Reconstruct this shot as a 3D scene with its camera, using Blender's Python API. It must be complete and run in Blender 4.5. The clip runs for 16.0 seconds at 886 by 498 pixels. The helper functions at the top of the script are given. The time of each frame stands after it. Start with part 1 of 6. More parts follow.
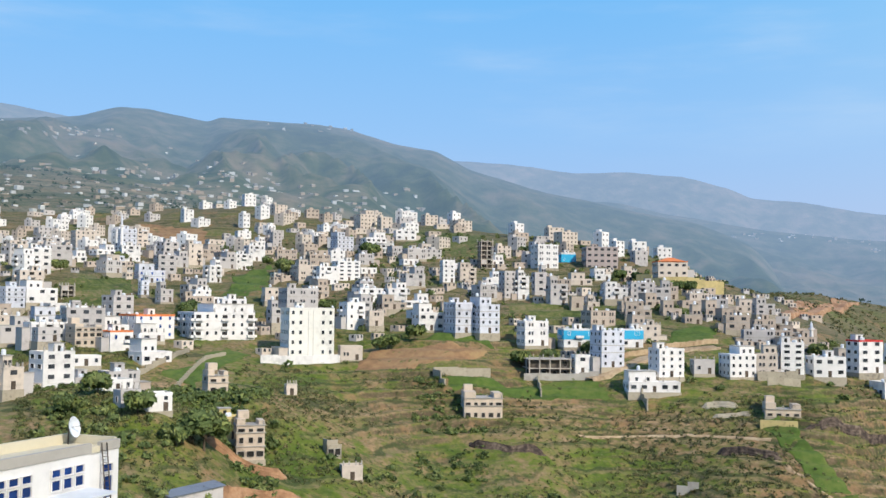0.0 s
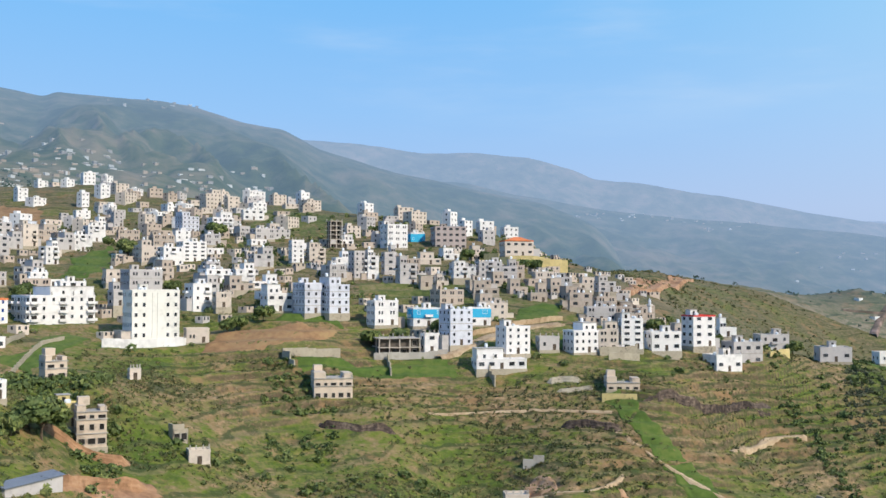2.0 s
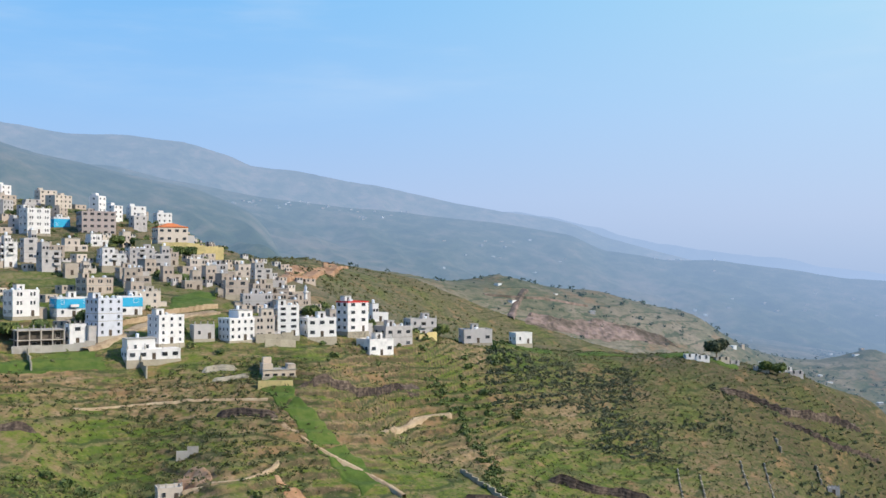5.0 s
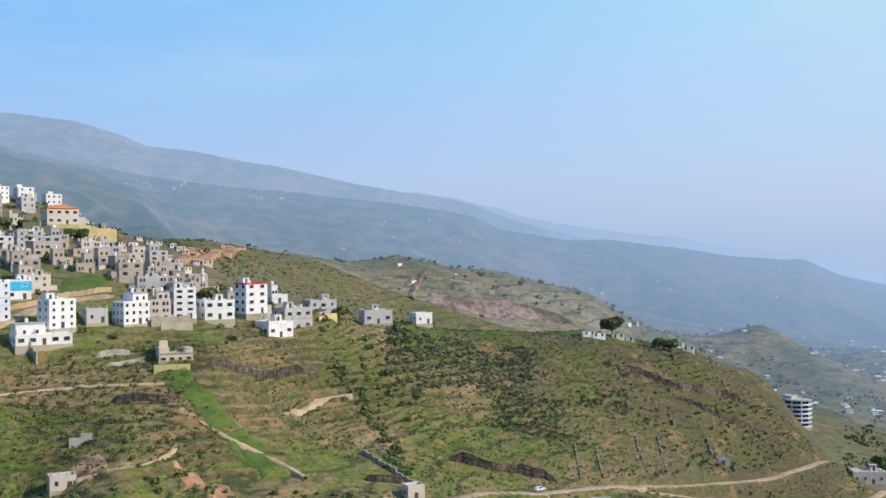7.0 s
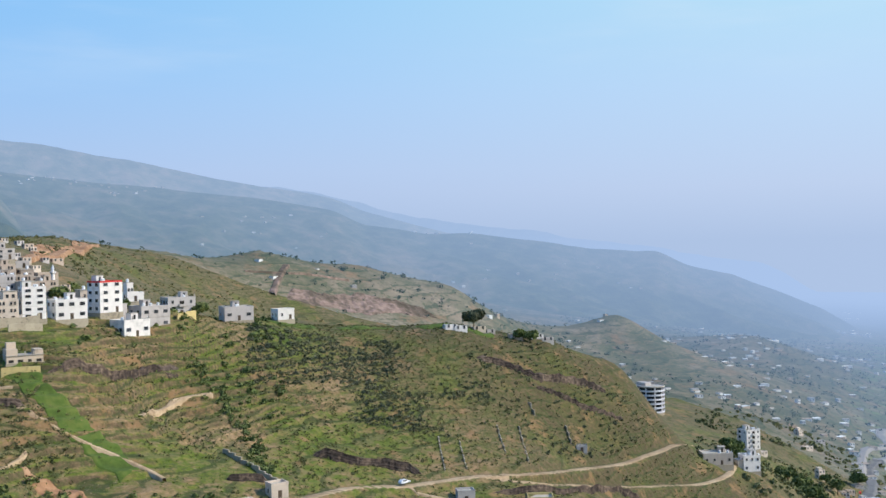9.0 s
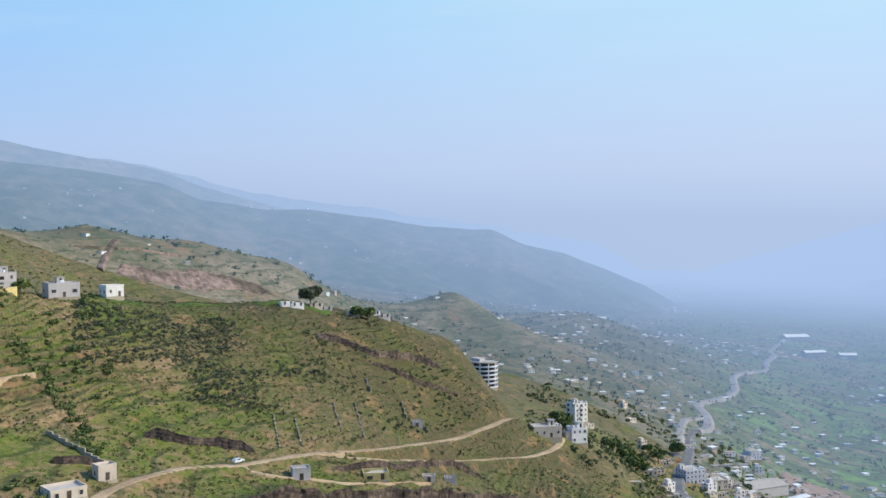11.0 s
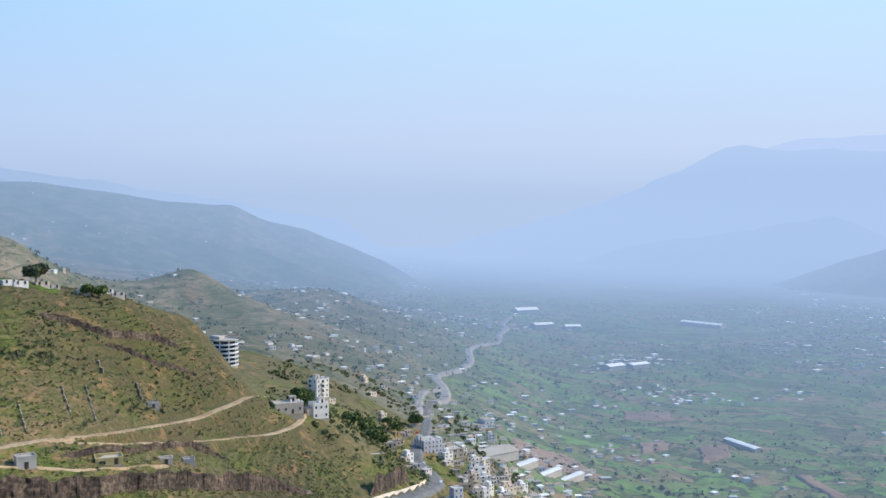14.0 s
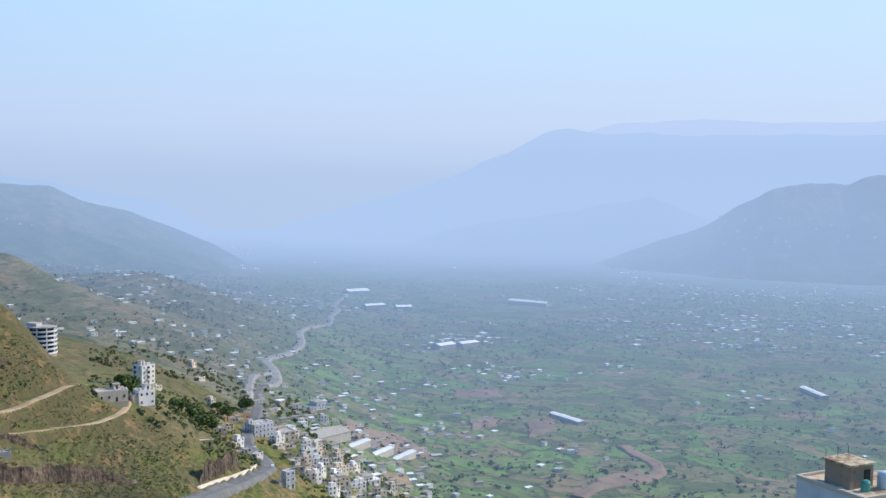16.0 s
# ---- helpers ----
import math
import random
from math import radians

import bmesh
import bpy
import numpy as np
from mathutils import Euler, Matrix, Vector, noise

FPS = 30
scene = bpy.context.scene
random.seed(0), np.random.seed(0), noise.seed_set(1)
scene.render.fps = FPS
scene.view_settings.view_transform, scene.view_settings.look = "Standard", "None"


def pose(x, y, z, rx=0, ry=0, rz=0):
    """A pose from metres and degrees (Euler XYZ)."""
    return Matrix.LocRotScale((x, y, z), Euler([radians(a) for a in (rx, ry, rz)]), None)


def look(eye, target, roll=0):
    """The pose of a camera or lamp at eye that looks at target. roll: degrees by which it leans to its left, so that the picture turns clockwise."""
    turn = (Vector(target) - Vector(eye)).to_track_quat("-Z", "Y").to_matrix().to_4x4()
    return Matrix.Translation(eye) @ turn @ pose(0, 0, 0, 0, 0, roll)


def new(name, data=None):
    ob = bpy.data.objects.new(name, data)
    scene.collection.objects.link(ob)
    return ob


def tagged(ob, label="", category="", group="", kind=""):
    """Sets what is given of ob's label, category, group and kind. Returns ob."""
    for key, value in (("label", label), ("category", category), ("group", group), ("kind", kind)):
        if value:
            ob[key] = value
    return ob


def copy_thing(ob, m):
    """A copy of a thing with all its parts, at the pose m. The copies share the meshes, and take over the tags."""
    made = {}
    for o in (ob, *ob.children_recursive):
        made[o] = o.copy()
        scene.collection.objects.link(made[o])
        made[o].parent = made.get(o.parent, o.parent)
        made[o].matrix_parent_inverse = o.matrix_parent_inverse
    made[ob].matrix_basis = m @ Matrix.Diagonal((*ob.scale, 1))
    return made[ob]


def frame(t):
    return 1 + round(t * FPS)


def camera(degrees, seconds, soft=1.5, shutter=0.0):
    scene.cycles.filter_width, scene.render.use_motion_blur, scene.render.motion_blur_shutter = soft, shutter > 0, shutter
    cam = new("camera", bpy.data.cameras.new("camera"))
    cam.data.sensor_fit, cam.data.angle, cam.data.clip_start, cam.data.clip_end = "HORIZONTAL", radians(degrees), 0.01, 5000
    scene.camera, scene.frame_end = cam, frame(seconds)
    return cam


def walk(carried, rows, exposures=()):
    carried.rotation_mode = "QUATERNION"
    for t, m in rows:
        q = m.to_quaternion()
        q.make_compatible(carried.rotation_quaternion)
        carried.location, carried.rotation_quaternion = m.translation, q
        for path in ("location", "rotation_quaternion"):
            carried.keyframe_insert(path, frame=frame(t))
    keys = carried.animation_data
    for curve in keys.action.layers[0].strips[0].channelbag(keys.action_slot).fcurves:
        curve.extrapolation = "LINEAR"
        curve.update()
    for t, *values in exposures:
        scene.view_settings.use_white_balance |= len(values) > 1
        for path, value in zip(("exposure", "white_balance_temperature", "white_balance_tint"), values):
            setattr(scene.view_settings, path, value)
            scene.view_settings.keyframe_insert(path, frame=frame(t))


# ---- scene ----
EYE = 257.6
cam = camera(45.66, 16.0, soft=1.5)
ROWS = [
    (0.0, -0.00, 3.00, -0.70),
    (0.5, -2.61, 2.40, -0.42),
    (1.0, -4.19, 2.28, -0.49),
    (1.5, -6.06, 2.23, -0.40),
    (2.0, -8.16, 1.96, -0.16),
    (2.5, -10.50, 1.61, 0.12),
    (3.0, -13.51, 1.37, 0.42),
    (3.5, -17.39, 1.52, 0.17),
    (4.0, -20.90, 1.47, -0.04),
    (4.5, -24.20, 1.43, 0.02),
    (7.0, -32.14, 0.18, 0.50),
    (7.5, -33.78, 0.01, 0.61),
    (8.0, -35.66, -0.18, 0.74),
    (8.5, -37.53, -0.14, 0.94),
    (11.0, -48.44, -1.58, 0.33),
    (11.5, -50.25, -1.83, 0.11),
    (12.0, -52.51, -2.12, 0.05),
    (12.5, -54.53, -2.49, -0.20),
    (13.0, -57.26, -2.86, -0.42),
    (13.5, -60.38, -2.85, -0.33),
    (14.0, -62.40, -2.86, -0.38),
    (14.5, -65.02, -3.23, -0.52),
    (15.0, -67.45, -3.50, -0.64),
    (15.5, -69.43, -3.69, -0.34),
    (16.0, -71.59, -3.81, -0.57),
]
# the camera turns where it stands
walk(cam, [(t, pose(0, 0, EYE, 90 + pitch, roll, yaw)) for t, yaw, pitch, roll in ROWS],
     exposures=[(0.0, 0.0), (8.0, 0.0), (16.0, 0.1)])

# ---- light ----
SUN_BEARING, SUN_HEIGHT = radians(-141), radians(35)
sun_way = Vector((-math.sin(SUN_BEARING) * math.cos(SUN_HEIGHT), math.cos(SUN_BEARING) * math.cos(SUN_HEIGHT), math.sin(SUN_HEIGHT)))
sun = new("sun", bpy.data.lights.new("sun", "SUN"))
sun.data.energy, sun.data.angle, sun.data.color = 4.3, radians(0.6), (1.0, 0.93, 0.8)
sun.matrix_world = look(sun_way * 100, (0, 0, 0))

world = bpy.data.worlds.new("sky")
scene.world = world
world.use_nodes = True


class Nodes:
    """Short way to wire a node tree."""

    def __init__(self, tree):
        self.tree = tree
        tree.nodes.clear()

    def add(self, kind, **sets):
        n = self.tree.nodes.new(kind)
        if "sky_type" in sets:
            n.sky_type, n.sun_disc = sets["sky_type"], sets["sun_disc"]
            n.sun_elevation, n.sun_rotation, n.dust_density = sets["sun_elevation"], sets["sun_rotation"], sets["dust_density"]
        if "operation" in sets:
            n.operation = sets["operation"]
        if "data_type" in sets:
            n.data_type, n.blend_type = sets["data_type"], sets["blend_type"]
        if "feature" in sets:
            n.feature = sets["feature"]
        if "interpolation_type" in sets:
            n.interpolation_type = sets["interpolation_type"]
        return n

    def link(self, a, b):
        self.tree.links.new(a, b)

    def noise(self, vector, scale, detail=4.0, rough=0.55):
        n = self.add("ShaderNodeTexNoise")
        n.inputs["Scale"].default_value = scale
        n.inputs["Detail"].default_value = detail
        n.inputs["Roughness"].default_value = rough
        self.link(vector, n.inputs["Vector"])
        return n.outputs["Fac"]

    def ramp(self, value, stops):
        n = self.add("ShaderNodeValToRGB")
        el = n.color_ramp.elements
        while len(el) < len(stops):
            el.new(0.5)
        for e, (p, c) in zip(el, stops):
            e.position = p
            e.color = (*c, 1) if len(c) == 3 else c
        self.link(value, n.inputs["Fac"])
        return n.outputs["Color"]

    def step(self, value, lo, hi, a=0.0, b=1.0):
        n = self.add("ShaderNodeMapRange", interpolation_type="SMOOTHSTEP")
        for i, v in enumerate((lo, hi, a, b)):
            n.inputs[i + 1].default_value = v
        self.link(value, n.inputs[0])
        return n.outputs[0]

    def math(self, op, a, b=None):
        n = self.add("ShaderNodeMath", operation=op)
        for i, v in enumerate((a, b)):
            if v is None:
                continue
            if isinstance(v, (int, float)):
                n.inputs[i].default_value = v
            else:
                self.link(v, n.inputs[i])
        return n.outputs[0]

    def mix(self, fac, a, b, blend="MIX"):
        n = self.add("ShaderNodeMix", data_type="RGBA", blend_type=blend)
        for sock, v in ((n.inputs[0], fac), (n.inputs[6], a), (n.inputs[7], b)):
            if isinstance(v, (int, float)):
                sock.default_value = v
            elif isinstance(v, tuple):
                sock.default_value = (*v, 1)
            else:
                self.link(v, sock)
        return n.outputs[2]


def build_sky():
    k = Nodes(world.node_tree)
    sky = k.add("ShaderNodeTexSky", sky_type="NISHITA", sun_disc=False, sun_elevation=SUN_HEIGHT, sun_rotation=-SUN_BEARING, dust_density=2.0)
    strong = k.mix(1.0, sky.outputs[0], (0.1, 0.1, 0.1), "MULTIPLY")
    co = k.add("ShaderNodeTexCoord")
    sep = k.add("ShaderNodeSeparateXYZ")
    k.link(co.outputs["Generated"], sep.inputs[0])
    height = sep.outputs["Z"]
    clear = k.ramp(height, [(0.0, (0.40, 0.53, 0.78)), (0.07, (0.43, 0.59, 0.90)), (0.16, (0.31, 0.585, 0.98)), (0.30, (0.17, 0.53, 1.0)), (0.6, (0.10, 0.31, 0.78))])
    # hazier and brighter towards the sun's side
    side = k.math("ADD", k.math("MULTIPLY", sep.outputs["X"], 0.98), k.math("MULTIPLY", sep.outputs["Y"], -0.2))
    sunny = k.ramp(height, [(0.0, (0.47, 0.61, 0.87)), (0.05, (0.55, 0.68, 0.93)), (0.14, (0.55, 0.755, 1.0)), (0.26, (0.53, 0.845, 1.0)), (0.6, (0.18, 0.42, 0.82))])
    haze = k.mix(k.step(side, -0.1, 0.95), clear, sunny)
    flat = k.add("ShaderNodeMapping")
    flat.inputs["Scale"].default_value = (1.2, 1.2, 7.0)
    flat.inputs["Rotation"].default_value = (0.12, 0.1, 0.0)
    k.link(co.outputs["Generated"], flat.inputs["Vector"])
    wisps = k.step(k.noise(flat.outputs[0], 2.2, 6, 0.55), 0.48, 0.78, 0.0, 0.30)
    lifted = k.math("MULTIPLY", wisps, k.step(height, 0.10, 0.22))
    cloudy = k.mix(lifted, haze, (0.82, 0.90, 1.0))
    both = k.mix(0.9, strong, cloudy)
    bg = k.add("ShaderNodeBackground")
    bg.inputs["Strength"].default_value = 1.0
    k.link(both, bg.inputs["Color"])
    out = k.add("ShaderNodeOutputWorld")
    k.link(bg.outputs[0], out.inputs[0])


build_sky()

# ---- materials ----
# emission colours of the haze painted onto distant surfaces
HAZE_PAINT_NEAR, HAZE_PAINT_FAR, HAZE_PAINT_SUNNY = (0.17, 0.29, 0.44), (0.36, 0.51, 0.77), (0.41, 0.56, 0.84)


def material(name, stops, scale=1.0, detail=5.0, rough=0.85, metal=0.0, bump=0.0, spread=None, distant=False, vary=0.0, tint=None, haze_paint=1.0, steep=False, leafy=False):
    """A procedural surface: a colour ramp over noise at two scales in world metres, with relief. distant: part of the
    far backdrop, with the valley's haze painted onto the surface as emission that grows with distance."""
    m = bpy.data.materials.new(name)
    m.use_nodes = True
    k = Nodes(m.node_tree)
    geo = k.add("ShaderNodeNewGeometry")
    where = geo.outputs["Position"]
    n1 = k.noise(where, scale, detail, 0.6)
    n2 = k.noise(where, scale * (spread or 0.13), 3, 0.5)
    both = k.math("ADD", k.math("MULTIPLY", n1, 0.55), k.math("MULTIPLY", n2, 0.45))
    colour = k.ramp(k.step(both, 0.33, 0.67), stops)
    if vary:
        info = k.add("ShaderNodeObjectInfo")
        fac = k.math("ADD", 1.0 - vary, k.math("MULTIPLY", info.outputs["Random"], vary))
        comb = k.add("ShaderNodeCombineColor")
        for i in range(3):
            k.link(fac, comb.inputs[i])
        colour = k.mix(1.0, colour, comb.outputs[0], "MULTIPLY")
    if leafy:
        own = k.ramp(geo.outputs["Random Per Island"], [(0.0, (0.55, 0.58, 0.55)), (0.6, (1.0, 1.0, 0.95)), (1.0, (1.7, 1.5, 1.2))])
        colour = k.mix(1.0, colour, own, "MULTIPLY")
    # bare earth on steep faces, its colours darkened for shade along the step walls
    if steep:
        sep = k.add("ShaderNodeSeparateXYZ")
        k.link(geo.outputs["Normal"], sep.inputs[0])
        bare = k.ramp(k.noise(where, 0.4, 6, 0.65), [(0.3, (0.045, 0.034, 0.020)), (0.5, (0.105, 0.073, 0.042)), (0.7, (0.20, 0.135, 0.080))])
        colour = k.mix(k.step(sep.outputs["Z"], 0.84, 0.66, 0.0, 0.9), colour, bare)
    if tint:
        colour = tint(k, where, colour)
    b = k.add("ShaderNodeBsdfPrincipled")
    b.inputs["Roughness"].default_value = rough
    b.inputs["Metallic"].default_value = metal
    b.inputs["Specular IOR Level"].default_value = 0.25
    k.link(colour, b.inputs["Base Color"])
    if bump:
        bp = k.add("ShaderNodeBump")
        bp.inputs["Strength"].default_value = 0.6
        bp.inputs["Distance"].default_value = bump
        k.link(n1, bp.inputs["Height"])
        k.link(bp.outputs[0], b.inputs["Normal"])
    out = k.add("ShaderNodeOutputMaterial")
    end = b.outputs[0]
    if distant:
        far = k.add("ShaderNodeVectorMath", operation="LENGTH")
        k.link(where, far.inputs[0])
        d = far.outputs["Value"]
        # painted haze thickens with distance from the backdrop's near edge on
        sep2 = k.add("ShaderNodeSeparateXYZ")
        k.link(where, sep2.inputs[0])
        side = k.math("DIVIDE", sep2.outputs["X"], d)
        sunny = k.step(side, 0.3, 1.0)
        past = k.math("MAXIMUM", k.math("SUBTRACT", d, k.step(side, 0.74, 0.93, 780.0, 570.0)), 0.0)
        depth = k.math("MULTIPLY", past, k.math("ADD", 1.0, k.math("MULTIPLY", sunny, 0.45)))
        # haze is painted thickest over the valley floor
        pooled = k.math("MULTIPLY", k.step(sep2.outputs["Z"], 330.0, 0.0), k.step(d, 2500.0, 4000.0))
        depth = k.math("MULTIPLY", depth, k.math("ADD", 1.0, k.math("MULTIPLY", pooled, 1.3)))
        thick = k.math("SUBTRACT", 1.0, k.math("POWER", 2.718, k.math("MULTIPLY", depth, -haze_paint / 1900.0)))
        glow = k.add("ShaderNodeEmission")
        # emission on the crests of the last ranges is painted close to the sky colour
        far_haze_paint = k.mix(sunny, HAZE_PAINT_FAR, k.mix(k.math("MULTIPLY", k.step(d, 4300.0, 4750.0, 0.0, 0.8), k.step(sep2.outputs["Z"], 320.0, 460.0)), HAZE_PAINT_SUNNY, (0.50, 0.64, 0.905)))
        near_haze_paint = k.mix(sunny, HAZE_PAINT_NEAR, (0.225, 0.345, 0.56))
        k.link(k.mix(k.step(d, 1300, 4500), near_haze_paint, far_haze_paint), glow.inputs["Color"])
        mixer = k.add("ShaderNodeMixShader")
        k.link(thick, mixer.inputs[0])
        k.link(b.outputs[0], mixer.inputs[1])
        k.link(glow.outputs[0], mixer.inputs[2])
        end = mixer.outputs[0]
    k.link(end, out.inputs[0])
    return m


def fields(k, where, colour, uphill=0.12):
    """Small farm plots of the valley floor and hillsides: green crops, fallow earth and dark hedges between them."""
    warp = k.add("ShaderNodeVectorMath", operation="ADD")
    w = k.add("ShaderNodeTexNoise")
    w.inputs["Scale"].default_value = 0.006
    w.inputs["Detail"].default_value = 6
    k.link(where, w.inputs["Vector"])
    big = k.add("ShaderNodeVectorMath", operation="SCALE")
    big.inputs["Scale"].default_value = 220.0
    k.link(w.outputs["Color"], big.inputs[0])
    k.link(where, warp.inputs[0])
    k.link(big.outputs[0], warp.inputs[1])
    flat = k.add("ShaderNodeMapping")
    flat.inputs["Scale"].default_value = (0.048, 0.026, 0.0)
    flat.inputs["Rotation"].default_value = (0, 0, 0.5)
    k.link(warp.outputs[0], flat.inputs["Vector"])
    v = k.add("ShaderNodeTexVoronoi", feature="F1")
    v.inputs["Scale"].default_value = 1.0
    k.link(flat.outputs[0], v.inputs["Vector"])
    edge = k.add("ShaderNodeTexVoronoi", feature="DISTANCE_TO_EDGE")
    edge.inputs["Scale"].default_value = 1.0
    k.link(flat.outputs[0], edge.inputs["Vector"])
    sep = k.add("ShaderNodeSeparateColor")
    k.link(v.outputs["Color"], sep.inputs[0])
    plot = k.ramp(sep.outputs[0], [(0.0, (0.060, 0.095, 0.030)), (0.30, (0.105, 0.190, 0.040)), (0.5, (0.165, 0.34, 0.060)), (0.66, (0.20, 0.19, 0.085)), (0.84, (0.36, 0.23, 0.14)), (1.0, (0.11, 0.24, 0.05))])
    fine = k.noise(where, 0.09, 8, 0.7)
    broad = k.noise(where, 0.004, 4, 0.6)
    worn = k.mix(k.step(fine, 0.38, 0.66, 0.0, 0.65), plot, k.ramp(broad, [(0.35, (0.05, 0.075, 0.03)), (0.5, (0.11, 0.145, 0.045)), (0.62, (0.19, 0.15, 0.085))]))
    rim = k.math("MULTIPLY", k.step(edge.outputs["Distance"], 0.09, 0.01), k.step(fine, 0.42, 0.56))
    hedge = k.mix(rim, worn, (0.03, 0.047, 0.022))
    grove = k.math("MULTIPLY", k.step(k.noise(where, 0.13, 6, 0.72), 0.53, 0.63, 0.0, 0.8), k.step(k.noise(where, 0.011, 4, 0.6), 0.40, 0.58, 0.2, 1.0))
    hedge = k.mix(grove, hedge, (0.026, 0.043, 0.018))
    bare = k.math("MULTIPLY", k.step(k.noise(where, 0.21, 6, 0.75), 0.57, 0.66, 0.0, 0.7), k.step(k.noise(where, 0.008, 4, 0.6), 0.44, 0.58, 0.15, 1.0))
    hedge = k.mix(bare, hedge, (0.34, 0.25, 0.16))
    low = k.add("ShaderNodeSeparateXYZ")
    k.link(where, low.inputs[0])
    return k.mix(k.step(low.outputs["Z"], 95.0, 40.0, uphill, 0.78), colour, hedge)


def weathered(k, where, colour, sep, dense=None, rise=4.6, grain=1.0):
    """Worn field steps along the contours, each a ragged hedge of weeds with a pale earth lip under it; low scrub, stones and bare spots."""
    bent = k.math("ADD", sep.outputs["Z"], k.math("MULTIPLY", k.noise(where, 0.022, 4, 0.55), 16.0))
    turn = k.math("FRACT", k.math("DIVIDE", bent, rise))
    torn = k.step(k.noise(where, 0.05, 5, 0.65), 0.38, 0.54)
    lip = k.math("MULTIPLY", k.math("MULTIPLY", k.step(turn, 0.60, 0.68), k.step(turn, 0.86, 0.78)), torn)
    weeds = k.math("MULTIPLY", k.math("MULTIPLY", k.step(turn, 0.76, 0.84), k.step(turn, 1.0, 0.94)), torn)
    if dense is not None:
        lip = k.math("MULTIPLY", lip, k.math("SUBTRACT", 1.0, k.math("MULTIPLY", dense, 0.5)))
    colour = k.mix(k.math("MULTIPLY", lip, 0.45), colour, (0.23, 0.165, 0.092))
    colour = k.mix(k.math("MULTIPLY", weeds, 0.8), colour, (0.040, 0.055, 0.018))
    patchy = k.step(k.noise(where, 0.045, 4, 0.6), 0.36, 0.62, 0.25, 1.0)
    if dense is not None:
        patchy = k.math("MINIMUM", k.math("ADD", patchy, k.math("MULTIPLY", dense, 0.35)), 1.0)
    low_scrub = k.math("MULTIPLY", k.step(k.noise(where, 0.62 * grain, 8, 0.78), 0.48, 0.56, 0.0, 0.88), patchy)
    colour = k.mix(low_scrub, colour, k.ramp(k.noise(where, 2.1 * grain, 3, 0.6), [(0.35, (0.034, 0.047, 0.013)), (0.65, (0.085, 0.105, 0.026))]))
    raw = k.math("MULTIPLY", k.step(k.noise(where, 0.075 * grain, 7, 0.66), 0.54, 0.66, 0.0, 0.75), k.step(k.noise(where, 0.5 * grain, 4, 0.6), 0.36, 0.5))
    colour = k.mix(raw, colour, (0.285, 0.165, 0.080))
    stones = k.step(k.noise(where, 0.95 * grain, 6, 0.78), 0.585, 0.635, 0.0, 0.72)
    if dense is not None:
        stones = k.math("MULTIPLY", stones, k.math("SUBTRACT", 1.0, k.math("MULTIPLY", dense, 0.6)))
    return k.mix(stones, colour, (0.285, 0.215, 0.130))


def far_ground(k, where, colour):
    """Terraced dry slopes above the farm plots of the valley."""
    sep = k.add("ShaderNodeSeparateXYZ")
    k.link(where, sep.inputs[0])
    far = k.add("ShaderNodeVectorMath", operation="LENGTH")
    k.link(where, far.inputs[0])
    floor_side = k.step(k.math("DIVIDE", sep.outputs["X"], far.outputs["Value"]), 0.84, 0.91)
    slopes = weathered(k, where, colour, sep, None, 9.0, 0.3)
    return k.mix(k.math("MAXIMUM", floor_side, 0.25), slopes, fields(k, where, slopes))


def dry_ground(k, where, colour):
    """The plots low in the valley, trodden earth among the houses, and dry brown pasture on the spur and the hills behind."""
    colour = fields(k, where, colour, 0.0)
    sep = k.add("ShaderNodeSeparateXYZ")
    k.link(where, sep.inputs[0])
    y_town = k.step(sep.outputs["Y"], 395.0, 470.0)
    spur = k.step(sep.outputs["X"], 190.0, 330.0)
    slope_town = k.math("MULTIPLY", k.step(sep.outputs["X"], 470.0, 560.0), k.step(sep.outputs["Y"], 330.0, 400.0))
    high = k.math("MAXIMUM", slope_town, k.step(k.math("ADD", sep.outputs["Z"], k.math("MULTIPLY", k.noise(where, 0.02, 3, 0.5), 40.0)), 115.0, 165.0))
    amount = k.math("MULTIPLY", k.math("MULTIPLY", k.math("MAXIMUM", y_town, spur), high), k.step(k.noise(where, 0.03, 5, 0.6), 0.34, 0.56, 0.35, 0.95))
    # earth colours, lightened to stand in for haze on the slopes behind
    earth = k.ramp(k.noise(where, 0.22, 9, 0.7), [(0.25, (0.070, 0.068, 0.030)), (0.45, (0.125, 0.105, 0.056)), (0.6, (0.185, 0.138, 0.082)), (0.8, (0.29, 0.21, 0.135))])
    dry = k.ramp(k.noise(where, 0.3, 8, 0.7), [(0.25, (0.048, 0.043, 0.020)), (0.5, (0.098, 0.074, 0.040)), (0.8, (0.18, 0.122, 0.072))])
    facing = k.math("MULTIPLY", k.math("MULTIPLY", spur, k.step(sep.outputs["X"], 465.0, 415.0)), k.math("SUBTRACT", 1.0, k.math("MAXIMUM", slope_town, y_town)))
    earth = k.mix(facing, earth, dry)
    colour = k.mix(amount, colour, earth)
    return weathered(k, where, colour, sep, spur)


GREEN = [(0.0, (0.070, 0.108, 0.013)), (0.28, (0.122, 0.152, 0.019)), (0.48, (0.172, 0.165, 0.042)), (0.68, (0.225, 0.165, 0.070)), (0.85, (0.30, 0.195, 0.095)), (1.0, (0.36, 0.24, 0.13))]
FAR_GREEN = [(0.0, (0.075, 0.078, 0.034)), (0.35, (0.130, 0.118, 0.056)), (0.6, (0.205, 0.165, 0.098)), (1.0, (0.32, 0.245, 0.165))]
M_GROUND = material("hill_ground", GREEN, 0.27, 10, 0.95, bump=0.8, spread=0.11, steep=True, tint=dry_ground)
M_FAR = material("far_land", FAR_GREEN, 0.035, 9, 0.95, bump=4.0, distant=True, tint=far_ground)
